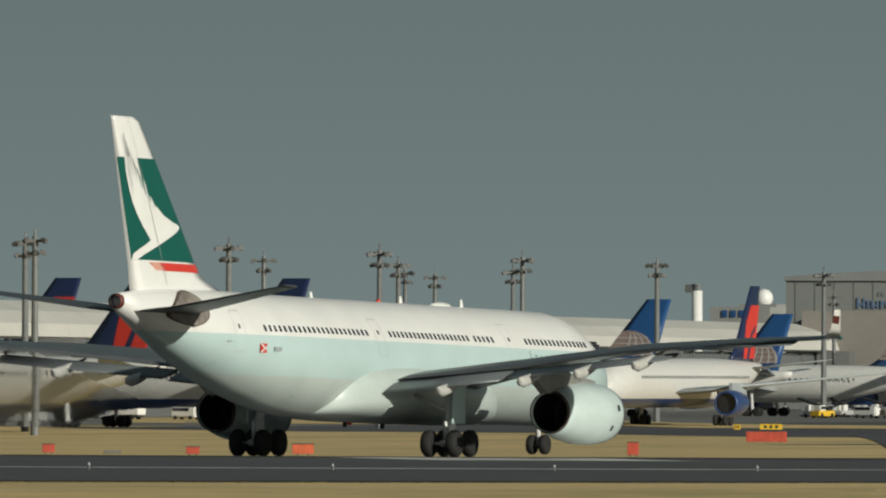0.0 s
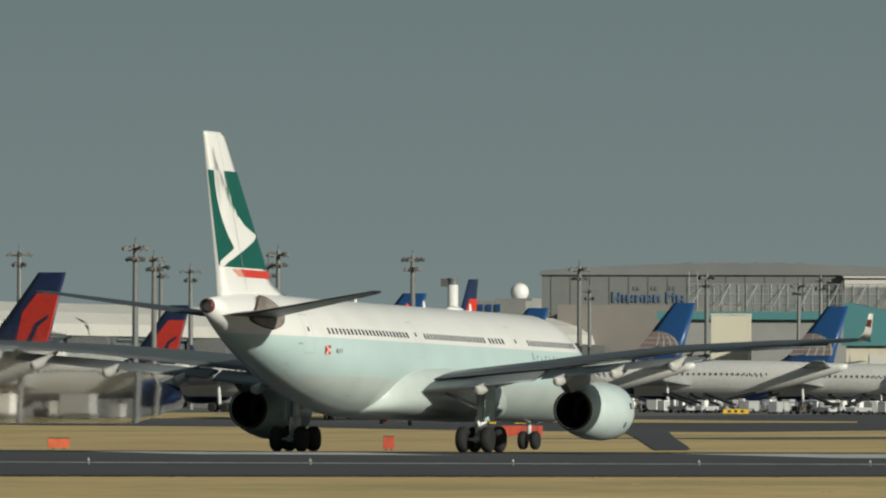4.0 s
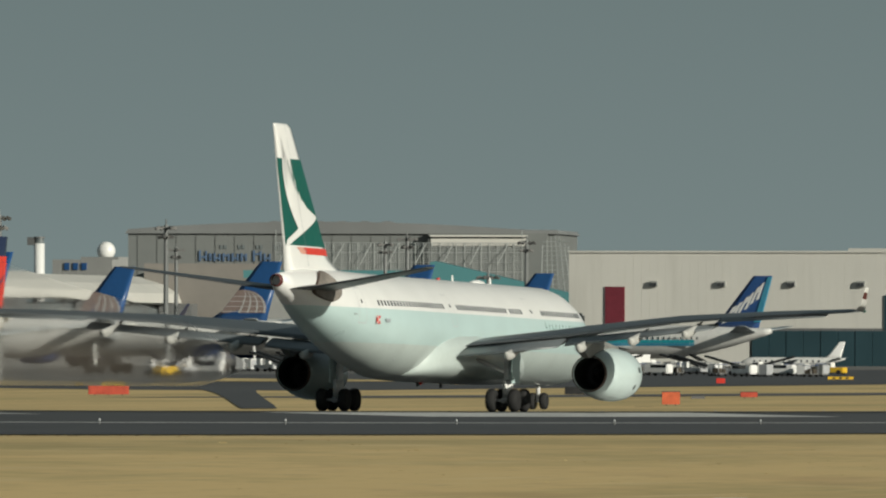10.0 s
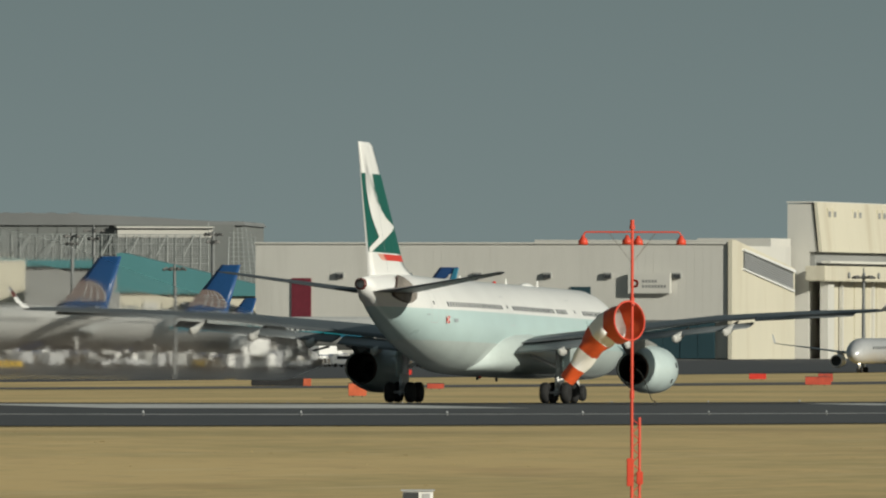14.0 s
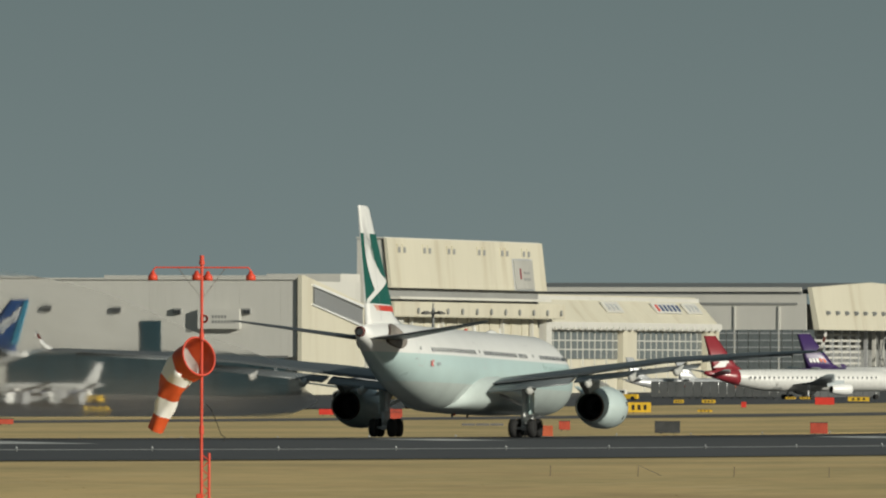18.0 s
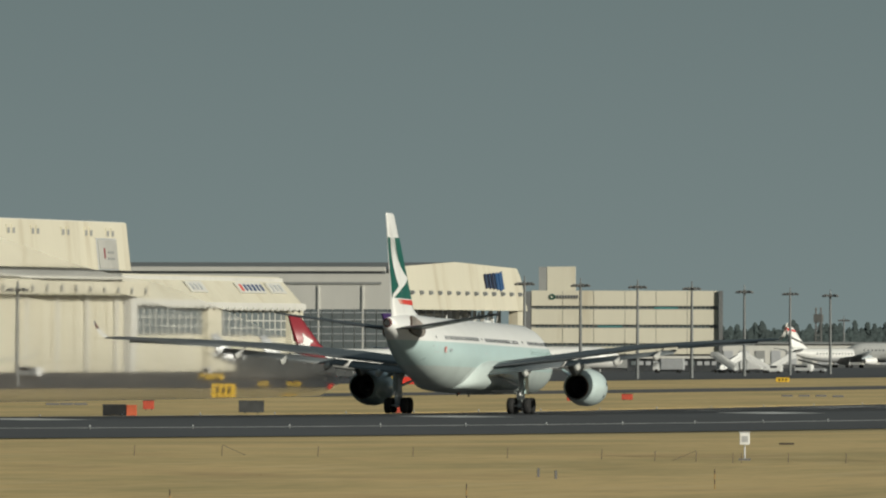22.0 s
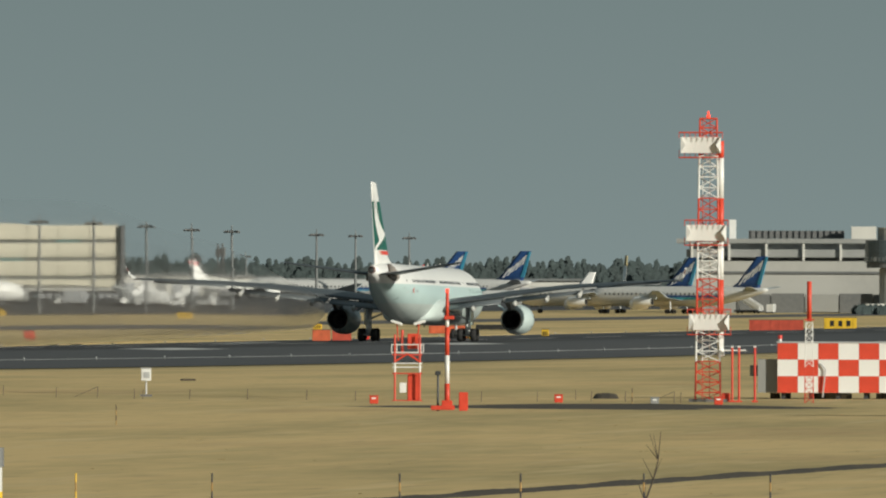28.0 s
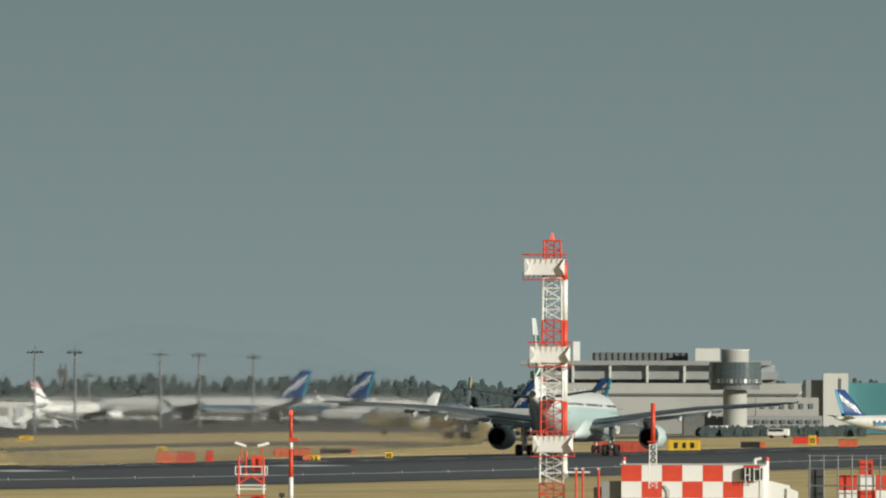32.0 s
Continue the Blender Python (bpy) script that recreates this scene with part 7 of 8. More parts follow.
def glide_tower():
    d, az = 673.0, 5529.0
    k = d / F
    g = field_thing("glide_path_tower", az, d, "red and white lattice glide path tower with three white aerials", "tower")
    base = ground_z(*spot(az, d))
    def Z(lev):
        return height(lev, az, d) - base
    for lev0, lev1, mt in ((899, 826, ORANGERED), (826, 752, WHITE), (752, 680, ORANGERED), (680, 616, WHITE), (616, 537, ORANGERED), (537, 462, WHITE), (462, 396, ORANGERED)):
        z0, z1 = Z(lev0), Z(lev1)
        f0, f1 = z0 / Z(396), z1 / Z(396)
        bay = lattice(g, 0, 0, 1.25 - 0.42 * f0, 1.25 - 0.42 * f1, z0, z1, 4, mt, 0.05)
        part("ladder", _ladder(-0.1, -0.2, z0, z1), mt, bay)
    for lev0, lev1, mt in ((818, 745, WHITE), (745, 681, ORANGERED), (681, 612, WHITE), (612, 537, ORANGERED), (537, 465, WHITE), (465, 436, ORANGERED)):
        part("cable_duct", tubes(((0.62, -0.3, Z(lev0)), (0.62, -0.3, Z(lev1)), 0.155), n=16), mt, g, "painted round cable duct", smooth=True)
    part("duct_elbow", tubes(((0.62, -0.3, Z(800)), (0.66, -0.3, Z(816)), 0.16), ((0.66, -0.3, Z(806)), (1.9, -0.2, Z(806)), 0.04), n=10), WHITE, g)
    for lev, off in ((443, -0.38), (598, -0.10), (756, 0.05)):
        zc = Z(lev)
        cage = bmesh.new()
        w, dp = 2.15, 1.3
        x0, x1 = off - w / 2, off + w / 2
        for z in (zc - 0.62, zc + 0.62):
            for y in (-dp * 0.9, 0.55):
                tube(cage, (x0, y, z), (x1, y, z), 0.028, 6)
            for x in (x0, x1):
                tube(cage, (x, -dp * 0.9, z), (x, 0.55, z), 0.028, 6)
        for i in range(9):
            x = x0 + w * i / 8
            tube(cage, (x, 0.5, zc - 0.62), (x, 0.5, zc - 0.22), 0.018, 5)
            tube(cage, (x, -dp * 0.9, zc + 0.34), (x, -dp * 0.9, zc + 0.62), 0.018, 5)
            tube(cage, (x, -dp * 0.9, zc - 0.62), (x, 0.55, zc - 0.62), 0.018, 5)
        c = part("aerial_cage", cage, ORANGERED, g, "red railed aerial platform")
        b = bmesh.new()
        hw = 0.98
        loft(b, [[(off - hw + ins, y, zc + dz) for y, dz in ((-0.85, 0.40), (-0.70, -0.40), (-0.15, -0.40), (-0.15, 0.40))] for ins in (0,)] + [[(off + hw, y, zc + dz) for y, dz in ((-0.85, 0.40), (-0.70, -0.40), (-0.15, -0.40), (-0.15, 0.40))]])
        ant = part("aerial_box", b, WHITE, c, "white weathered aerial box")
        for sx in (-1, 1):
            b = bmesh.new()
            xe = off + sx * hw
            loft(b, [[(xe, -0.8, zc + 0.40), (xe, -0.7, zc - 0.40), (xe, -0.15, zc - 0.40), (xe, -0.15, zc + 0.40)], [(xe + sx * 0.02, -0.95, zc + 0.42), (xe + sx * 0.02, -0.95, zc - 0.42), (xe - sx * 0.22, -1.0, zc - 0.02), (xe - sx * 0.22, -1.0, zc + 0.02)]])
            part("aerial_end", b, WHITE, ant)
    b = bmesh.new()
    lattice_top = Z(396)
    tube(b, (0, 0, lattice_top), (0, 0, Z(390)), 0.10, 10)
    tube(b, (0, 0, Z(390)), (0, 0, Z(383)), 0.05, 10)
    part("obstruction_lamp", b, BEACON, g, "red obstruction lamp")
    for y in (-0.42, 0.42):
        part("top_rail", tubes(((-0.42, y, lattice_top), (0.42, y, lattice_top), 0.04), n=6), ORANGERED, g)
    part("foot_box", boxes((0.9, 0.2, 0.22, 0.42, 0.4, 0.45), bevel=0.03), ORANGERED, g)
    part("foundation", boxes((0, 0, 0.02, 1.9, 1.9, 0.25)), CONCRETE, g)


def _ladder(x, y, z0, z1):
    b = bmesh.new()
    for dx in (-0.18, 0.18):
        tube(b, (x + dx, y, z0), (x + dx, y, z1), 0.02, 5)
    n = int((z1 - z0) / 0.33)
    for i in range(n):
        tube(b, (x - 0.18, y, z0 + 0.33 * i + 0.1), (x + 0.18, y, z0 + 0.33 * i + 0.1), 0.014, 5)
    return b


glide_tower()


def checker_hut():
    d, az = 690.0, 5652.0
    k = d / F
    h = field_thing("equipment_hut", az, d, "red and white chequered equipment hut on short stilts", "hut")
    base = ground_z(*spot(az, d))
    def Z(lev):
        return height(lev, az, d) - base
    z0, z1 = Z(881), Z(793)
    W = 252 * k
    part("body", boxes((W / 2, 1.5, (z0 + z1) / 2, W - 0.02, 3.0, z1 - z0 - 0.02), bevel=0.02), WHITE, h)
    red = mesh_data("check_panel", boxes((0, 0, 0, W / 7 - 0.012, 0.03, (z1 - z0) / 3 - 0.012)), ORANGERED, False)
    white = mesh_data("check_panel", boxes((0, 0, 0, W / 7 - 0.012, 0.03, (z1 - z0) / 3 - 0.012)), WHITE, False)
    for i in range(7):
        for j in range(3):
            o = new("check_panel", red if (i + j) % 2 == 0 else white)
            o.parent, o.location = h, (W * (i + 0.5) / 7, -0.02, z0 + (z1 - z0) * (j + 0.5) / 3)
    part("roof", boxes((W / 2, 1.5, z1 + 0.03, W + 0.12, 3.15, 0.07)), SILVER, h)
    part("side_room", boxes((-0.5, 1.6, (Z(822) + z0) / 2, 1.0, 2.4, Z(822) - z0)), WALL_GREY, h, "grey annexe")
    part("side_box", boxes((-1.2, 1.6, (Z(833) + Z(852)) / 2, 0.42, 1.2, Z(833) - Z(852))), WALL_GREY, h)
    b = bmesh.new()
    prism(b, [(W, z0), (W + 46 * k, z0), (W + 46 * k, Z(829)), (W + 10 * k, Z(821)), (W, Z(821))], 0.2, 2.8)
    part("end_room", b, WHITE, h, "white annexe with a sloping top")
    part("end_shaft", boxes((W + 5 * k, 1.2, (Z(793) + Z(822)) / 2, 9 * k, 1.6, Z(793) - Z(822))), WHITE, h)
    b = bmesh.new()
    prism(b, [(W + 41 * k, Z(857)), (W + 61 * k, Z(856)), (W + 61 * k, Z(840)), (W + 46 * k, Z(834)), (W + 41 * k, Z(834))], 0.1, 1.6)
    part("end_box", b, WHITE, h)
    for i, (x, w, mt) in enumerate(((-4, 18, SOIL), (18, 12, BLACK), (75, 22, LAMPGREY), (97, 12, BLACK), (108, 48, DULLGREY), (160, 8, BLACK), (180, 10, DULLGREY), (196, 26, LAMPGREY), (262, 9, BLACK), (274, 13, NAVY))):
        part("under_drum", tubes(((x * k, 1.1 + 0.2 * (i % 3), 0.0), (x * k + 0.001, 1.1 + 0.2 * (i % 3), z0 - 0.02), w * k / 2), n=14), mt, h, "dark drum under the hut")
    part("white_door", boxes((W - 0.1, -0.05, (z0 + z1) / 2, 0.2, 0.05, z1 - z0 - 0.1)), WHITE, h)
    for i in range(6):
        part("stilt", boxes((0.3 + (W + 0.6) * i / 5.6, 0.4, z0 / 2 - 0.05, 0.22, 0.22, z0 + 0.1)), DARKGREY, h)
    part("fan_unit", boxes((W - 0.62, -0.2, z1 - 0.45, 1.1, 0.36, 0.62), bevel=0.03), DARKGREY, h, "dark ventilation unit")
    for x in (W - 0.95, W - 0.72, W - 0.5, W - 0.2):
        part("fan_frame", tubes(((x, -0.45, z1 - 0.85), (x, -0.45, z1 - 0.15), 0.028), n=6), WHITE, h)
    part("fan_rail", tubes(((W - 0.95, -0.45, z1 - 0.5), (W - 0.72, -0.45, z1 - 0.5), 0.028), ((W - 0.5, -0.45, z1 - 0.2), (W - 0.2, -0.45, z1 - 0.2), 0.028), ((W - 0.5, -0.45, z1 - 0.8), (W - 0.2, -0.45, z1 - 0.8), 0.028), n=6), WHITE, h)
    part("vent_pipe", tubes(((W - 0.45, 0.3, z1), (W - 0.45, 0.3, z1 + 0.3), 0.09), ((W - 0.45, 0.3, z1 + 0.28), (W - 0.1, 0.3, z1 + 0.34), 0.08), n=10), WHITE, h)
    for x in (0.13, W + 0.18):
        lamp = part("roof_lamp", tubes(((x, 0.6, z1), (x, 0.6, z1 + 0.2), 0.09), n=8), WHITE, h)
        part("lamp_glass", tubes(((x, 0.6, z1 + 0.2), (x, 0.6, z1 + 0.4), 0.11), n=8), RED, lamp)
    part("cable_riser", tubes(((2.3, -0.15, 0.1), (2.45, -0.15, z0 + 1.2), 0.04), ((2.45, -0.15, z0 + 1.2), (2.2, -0.12, z0 + 1.5), 0.04), n=6), SILVER, h)


checker_hut()


def small_masts():
    # lattice-footed pole before the hut
    d, az = 668.0, 5708.0
    m = field_thing("aerial_pole", az, d, "red aerial pole on a white lattice foot", "pole")
    z = lambda lev: height(lev, az, d) - ground_z(*spot(az, d))
    part("upper_pole", tubes(((0, 0, z(755)), (0, 0, z(684)), 0.115), n=12), ORANGERED, m, smooth=True)
    lattice(m, 0, 0, 0.40, 0.32, z(835), z(757), 7, WHITE, 0.025)
    lattice(m, 0, 0, 0.42, 0.40, 0, z(835), 5, ORANGERED, 0.025)
    part("ring", boxes((0, 0, z(752), 0.5, 0.5, 0.07)), ORANGERED, m)
    # orange posts beside the tower
    for az, top, lbl in ((5572, 800, 1), (5584, 800, 1), (5612, 800, 0)):
        p = field_thing("orange_post", az, 672.0, "upright orange steel post with a foot plate", "post", "orange posts by the tower")
        t = height(top, az, 672.0) - ground_z(*spot(az, 672.0))
        part("post", tubes(((0, 0, 0), (0, 0, t), 0.06), n=10), ORANGERED if lbl else RED, p)
        part("foot", boxes((0, 0, 0.04, 0.3, 0.3, 0.08)), ORANGERED, p)
        part("cap", boxes((0, 0, t, 0.16, 0.16, 0.06)), WHITE, p)
    # tall thin red and white mast with a lamp
    d, az = 622.0, 5067.5
    m = field_thing("monitor_mast", az, d, "thin red and white monitor mast on an orange foot", "mast")
    z = lambda lev: height(lev, az, d) - ground_z(*spot(az, d))
    for l0, l1, mt, r in ((905, 865, ORANGERED, 0.12), (865, 815, WHITE, 0.11), (815, 765, ORANGERED, 0.10), (765, 750, WHITE, 0.085), (750, 704, ORANGERED, 0.075)):
        part("mast_section", tubes(((0, 0, max(0, z(l0))), (0, 0, z(l1)), r), n=12), mt, m, smooth=True)
    part("lamp", tubes(((0, 0, z(704)), (0, 0, z(697)), 0.08), n=10), BEACON, m)
    part("bracket", boxes((0.1, -0.1, z(748), 0.45, 0.2, 0.16)), ORANGERED, m)
    b = boxes((-0.2, -0.3, 0.16, 1.1, 0.7, 0.2), (0, -0.1, 0.35, 0.5, 0.5, 0.3), bevel=0.03)
    part("foot", b, ORANGERED, m, "orange foot plate with hinge")
    part("control_box", boxes((0.75, 0.1, 0.45, 0.42, 0.4, 0.85), bevel=0.03), ORANGERED, m)
    part("side_post", tubes(((-0.42, 0, 0), (-0.42, 0, 1.75), 0.05), n=8), DARKGREY, m)
    part("side_camera", boxes((-0.42, 0, 1.75, 0.26, 0.3, 0.2), bevel=0.02), DARKGREY, m)
    # railed frame with lamps and a red cabinet
    d, az = 673.0, 4997.0
    k = d / F
    f = field_thing("monitor_stand", az, d, "red and white railed steel stand with white lamps and red cabinet", "stand")
    z = lambda lev: height(lev, az, d) - ground_z(*spot(az, d))
    for i, (sx, sy) in enumerate(((-0.62, -0.5), (0.62, -0.5), (0.62, 0.5), (-0.62, 0.5))):
        part("leg", tubes(((sx, sy, 0), (sx, sy, z(845)), 0.05), n=8), ORANGERED, f)
        part("leg_top", tubes(((sx, sy, z(845)), (sx, sy, z(828)), 0.05), n=8), WHITE, f)
        part("leg_head", tubes(((sx, sy, z(828)), (sx, sy, z(778)), 0.05), n=8), ORANGERED, f)
    for lev, mt in ((895, ORANGERED), (847, ORANGERED), (836, WHITE), (829, WHITE), (814, ORANGERED), (810, WHITE), (796, WHITE)):
        for sy in (-0.5, 0.5):
            part("rail", tubes(((-0.75, sy, z(lev)), (0.75, sy, z(lev)), 0.03), n=6), mt, f)
    for sx in (-1, 1):
        part("knee_brace", tubes(((sx * 0.62, -0.5, z(826)), (0, -0.5, z(812)), 0.05), n=6), ORANGERED, f)
        for dx in (-0.12, 0.02, 0.14):
            part("rail_post", tubes(((sx * 0.66 + dx, -0.5, z(811)), (sx * 0.66 + dx, -0.5, z(795)), 0.025), n=6), WHITE, f)
    part("cabinet", boxes((0.32, 0, 0.68, 0.62, 0.55, 1.30), bevel=0.03), ORANGERED, f, "red steel cabinet")
    part("meter_box", boxes((-0.22, -0.52, z(872), 0.34, 0.25, 0.5), bevel=0.02), WHITE, f)
    part("upper_cabinet", boxes((0.28, 0, z(790), 0.55, 0.5, 0.75), bevel=0.03), ORANGERED, f)
    part("centre_post", tubes(((-0.25, 0, z(812)), (-0.25, 0, z(770)), 0.07), n=8), ORANGERED, f)
    for sx in (-0.45, 0.5):
        part("lamp_arm", tubes(((sx, 0, z(790)), (sx * 1.15, 0, z(760)), 0.03), n=6), ORANGERED, f)
        o = part("white_lamp", boxes((0, 0, 0, 0.62, 0.4, 0.13), bevel=0.03), WHITE, f)
        o.matrix_local = Matrix.Translation((sx * 1.2, 0, z(757))) @ Matrix.Rotation(radians(18 if sx < 0 else -15), 4, "Y")


small_masts()


def weather_box():
    d, az = 683.0, 4535.0
    w = field_thing("instrument_box", az, d, "small white louvred instrument box on a post", "instrument box")
    part("post", tubes(((0, 0, 0), (0, 0, 0.9), 0.04), n=8), SILVER, w)
    part("box", boxes((0, 0, 1.12, 0.5, 0.4, 0.62), bevel=0.02), WHITE, w)
    part("front", boxes((0.02, -0.21, 1.1, 0.3, 0.02, 0.3)), SILVER, w)
    part("lid", boxes((0, 0, 1.45, 0.56, 0.46, 0.04)), SILVER, w)
    part("foot", boxes((0, 0, 0.06, 0.6, 0.5, 0.12)), CONCRETE, w)
    d, az = 440.0, 2459.0
    w = field_thing("meter_cabin", az, d, "small white cabin with a dark panel and lid", "cabinet")
    part("body", boxes((0, 0, 0.25, 1.0, 0.7, 0.5), bevel=0.02), WHITE, w)
    part("dark_side", boxes((-0.22, -0.355, 0.30, 0.5, 0.02, 0.34)), DARKGREY, w)
    part("front_panel", boxes((0.28, -0.36, 0.32, 0.24, 0.02, 0.22)), SILVER, w)
    part("lid", boxes((0, 0, 0.53, 1.1, 0.8, 0.05)), SILVER, w)


weather_box()


def stake(az, lev, tall, mat2, label, group, r=0.03, mat1=None):
    d = reach(lev, az)
    s = field_thing("marker_post", az, d, label, "post", group)
    n = 4
    for i in range(n):
        part("band", tubes(((0, 0, tall * i / n), (0, 0, tall * (i + 1) / n), r), n=8), (mat1 or YELLOW) if i % 2 == 0 else mat2, s)
    return s


for az, lev in ((3518, 982), (4043, 970), (4482, 939), (5395, 905)):
    stake(az, lev, 0.85, BROWNBAND, "ochre and brown banded marker post in the grass", "banded marker posts", 0.024, OCHRE)
FENCE_AZ = [4126, 4411, 4652, 4984, 5198, 5416, 5640]
for az in FENCE_AZ:
    stake(az, 1088, 0.95, YELLOW if az % 2 else BLACK, "short yellow fence post with dark top", "yellow fence posts", 0.025, OCHRE)
STAKES = ((3455, 879, 0), (3610, 880, 1), (3780, 881, 0), (3948, 882, 0), (4115, 884, 0), (4282, 886, 0), (4376, 889, 0), (4449, 890, -1), (4514, 893, 0), (4529, 893, 0), (4612, 893, 0), (4714, 893, 0), (4819, 894, 0), (4905, 896, 0), (5128, 897, 0), (5227, 897, 0), (5295, 893, 0), (5323, 897, 0), (5383, 897, 0), (5469, 899, -1), (5481, 899, 0))
for az, lev, brace in STAKES:
    s = field_thing("wire_stake", az, reach(lev, az), "thin rusty wire stake in the dry grass", "stake", "wire stakes")
    part("stake", tubes(((0, 0, 0), (0.02, 0, 0.52), 0.022), n=6), STAKEWOOD, s)
    if brace:
        part("brace", tubes(((0.02, 0, 0.55), (1.15 * brace, 0, 0.05), 0.018), n=5), STAKEWOOD, s)
for az, lev, mt, lb in ((4938, 901, ORANGERED, "small red junction box in the grass"), (5265, 899, ORANGERED, "small red junction box in the grass"), (5435, 904, WALL_GREY, "small grey junction box in the grass"), (5548, 903, ORANGERED, "small red junction box beside the tower")):
    s = field_thing("junction_box", az, reach(lev, az), lb, "junction box", "junction boxes")
    part("case", boxes((0, 0, 0.2, 0.42, 0.34, 0.36), bevel=0.02), mt, s)
    part("lid", boxes((0, 0, 0.40, 0.46, 0.38, 0.04), bevel=0.01), mt, s)
    part("foot", boxes((-0.12, 0, 0.02, 0.08, 0.2, 0.08)), CONCRETE, s)
    part("foot", boxes((0.12, 0, 0.02, 0.08, 0.2, 0.08)), CONCRETE, s)
    part("label_plate", boxes((0, -0.175, 0.28, 0.2, 0.01, 0.08)), WHITE, s)
s = field_thing("pit_lid", 4609, reach(860, 4609), "flat dark steel pit lid in the grass", "pit lid")
part("lid", boxes((0, 0, 0.06, 0.9, 0.7, 0.12), bevel=0.02), SOIL, s)
for az, lev in ((4170, 917), (4201, 921)):
    s = field_thing("short_post", az, reach(lev, az), "stubby grey marker stone in the grass", "post", "stubby stones")
    part("stone", boxes((0, 0, 0.18, 0.13, 0.13, 0.42), bevel=0.015), CONCRETE, s)


def foreground_pipe():
    d, az = 205.0, 4267.0
    p = field_thing("pipe_post", az, d, "thick post, grey cap over white and yellow bands, with chain", "post")
    z = lambda lev: height(lev, az, d) - ground_z(*spot(az, d))
    for l0, l1, mt, r in ((978, 1012, DULLGREY, 0.145), (1012, 1056, PALEGREY, 0.118), (1056, 1100, YELLOW, 0.122), (1100, 1150, WHITE, 0.118)):
        part("band", tubes(((0, 0, z(l1)), (0, 0, z(l0)), r), n=24), mt, p, smooth=False)
    part("stump", tubes(((0, 0, 0), (0, 0, z(1150)), 0.12), n=20), YELLOW, p)
    b = bmesh.new()
    for i in range(9):
        zz = z(1015) - 0.09 * i
        tube(b, (-0.12 - 0.012 * i, -0.05, zz), (-0.13 - 0.012 * i, -0.05, zz - 0.08), 0.022, 6)
    part("chain", b, YELLOW, p, "yellow plastic chain")


foreground_pipe()


def dry_twig():
    d, az = 330.0, 5440.0
    t = field_thing("dry_stalk", az, d, "bare brown dry stalk with a few shoots", "plant")
    z = lambda lev: height(lev, az, d) - ground_z(*spot(az, d))
    rnd = random.Random(3)
    pts = [Vector((-0.45, 0, 0)), Vector((-0.30, 0, z(1075))), Vector((-0.1, 0.1, z(1035))), Vector((0.02, 0.05, z(1000))), Vector((0.08, 0, z(950)))]
    for i, (p, q) in enumerate(zip(pts, pts[1:])):
        b = bmesh.new()
        tube(b, p, q, 0.035 - 0.007 * i, 6, 0.028 - 0.007 * i)
        part("stem", b, BARK, t)
    for i in range(9):
        p = pts[1 + i % 3]
        b = bmesh.new()
        tube(b, p, p + Vector((rnd.uniform(-0.3, 0.3), rnd.uniform(-0.2, 0.2), rnd.uniform(0.25, 0.7))), 0.013, 5, 0.004)
        part("shoot", b, BARK, t)


dry_twig()


def rail_cage():
    d, az = 600.0, 5985.0
    c = field_thing("fuel_cage", az, d, "grey railed steel cage around red and white chequered boxes", "cage")
    z = lambda lev: height(lev, az, d) - ground_z(*spot(az, d))
    W = 150 * d / F
    for i in range(7):
        x = W * i / 6
        for y in (0, 2.0):
            part("post", tubes(((x, y, 0), (x, y, z(775)), 0.035), n=6), POLE, c)
    for lev in (777, 800, 830, 862, 895):
        part("rail", tubes(((-0.1, 0, z(lev)), (W, 0, z(lev)), 0.03), n=6), POLE, c)
        part("rail", tubes(((-0.1, 2, z(lev)), (W, 2, z(lev)), 0.03), n=6), POLE, c)
    part("dark_cabinet", boxes((0.28, 1.0, z(840), 0.65, 0.6, 2.0)), DARKGREY, c)
    k = d / F
    for i in range(4):
        for j in range(4):
            part("check_box", boxes(((68 + 32.5 * i) * k, 1.1, 0.12 + 0.68 * (j + 0.5), 32 * k, 0.9, 0.67), bevel=0.02), ORANGERED if (i + j) % 2 == 1 else WHITE, c)
    part("check_top", boxes((100 * k, 1.1, 0.12 + 0.68 * 4 + 0.33, 24 * k, 0.7, 0.66), bevel=0.02), ORANGERED, c)


rail_cage()


# ---- signs, boxes and lights along the runway and taxiways ----
def field_sign(az, lev, wide, tall, mat, label, d=None, legs=True, end=None, category="sign", group="airfield signs"):
    d = d or reach(lev, az)
    k = d / F
    s = field_thing("airfield_sign", az, d, label, category, group)
    W, H = wide * k, tall * k
    part("panel", boxes((0, 0, 0.12 + H / 2, W, 0.35, H), bevel=0.03), mat, s)
    part("frame", boxes((0, 0, 0.12 + H + 0.03, W + 0.06, 0.4, 0.06)), DARKGREY, s)
    n = max(2, int(W / 1.2))
    for i in range(n):
        part("leg", boxes((-W / 2 + W * (i + 0.5) / n, 0, 0.06, 0.12, 0.25, 0.16)), DARKGREY, s)
    if end:
        part("end_cap", boxes((W / 2 + 0.45, 0, 0.12 + H / 2, 0.9, 0.36, H), bevel=0.03), end, s)
    if wide > 50 and mat is not BLACK:
        for i in range(6):
            part("rib", boxes((-W / 2 + W * (i + 0.5) / 6, -0.19, 0.12 + H / 2, W / 14, 0.05, H * 0.8)), mat, s)
    return s


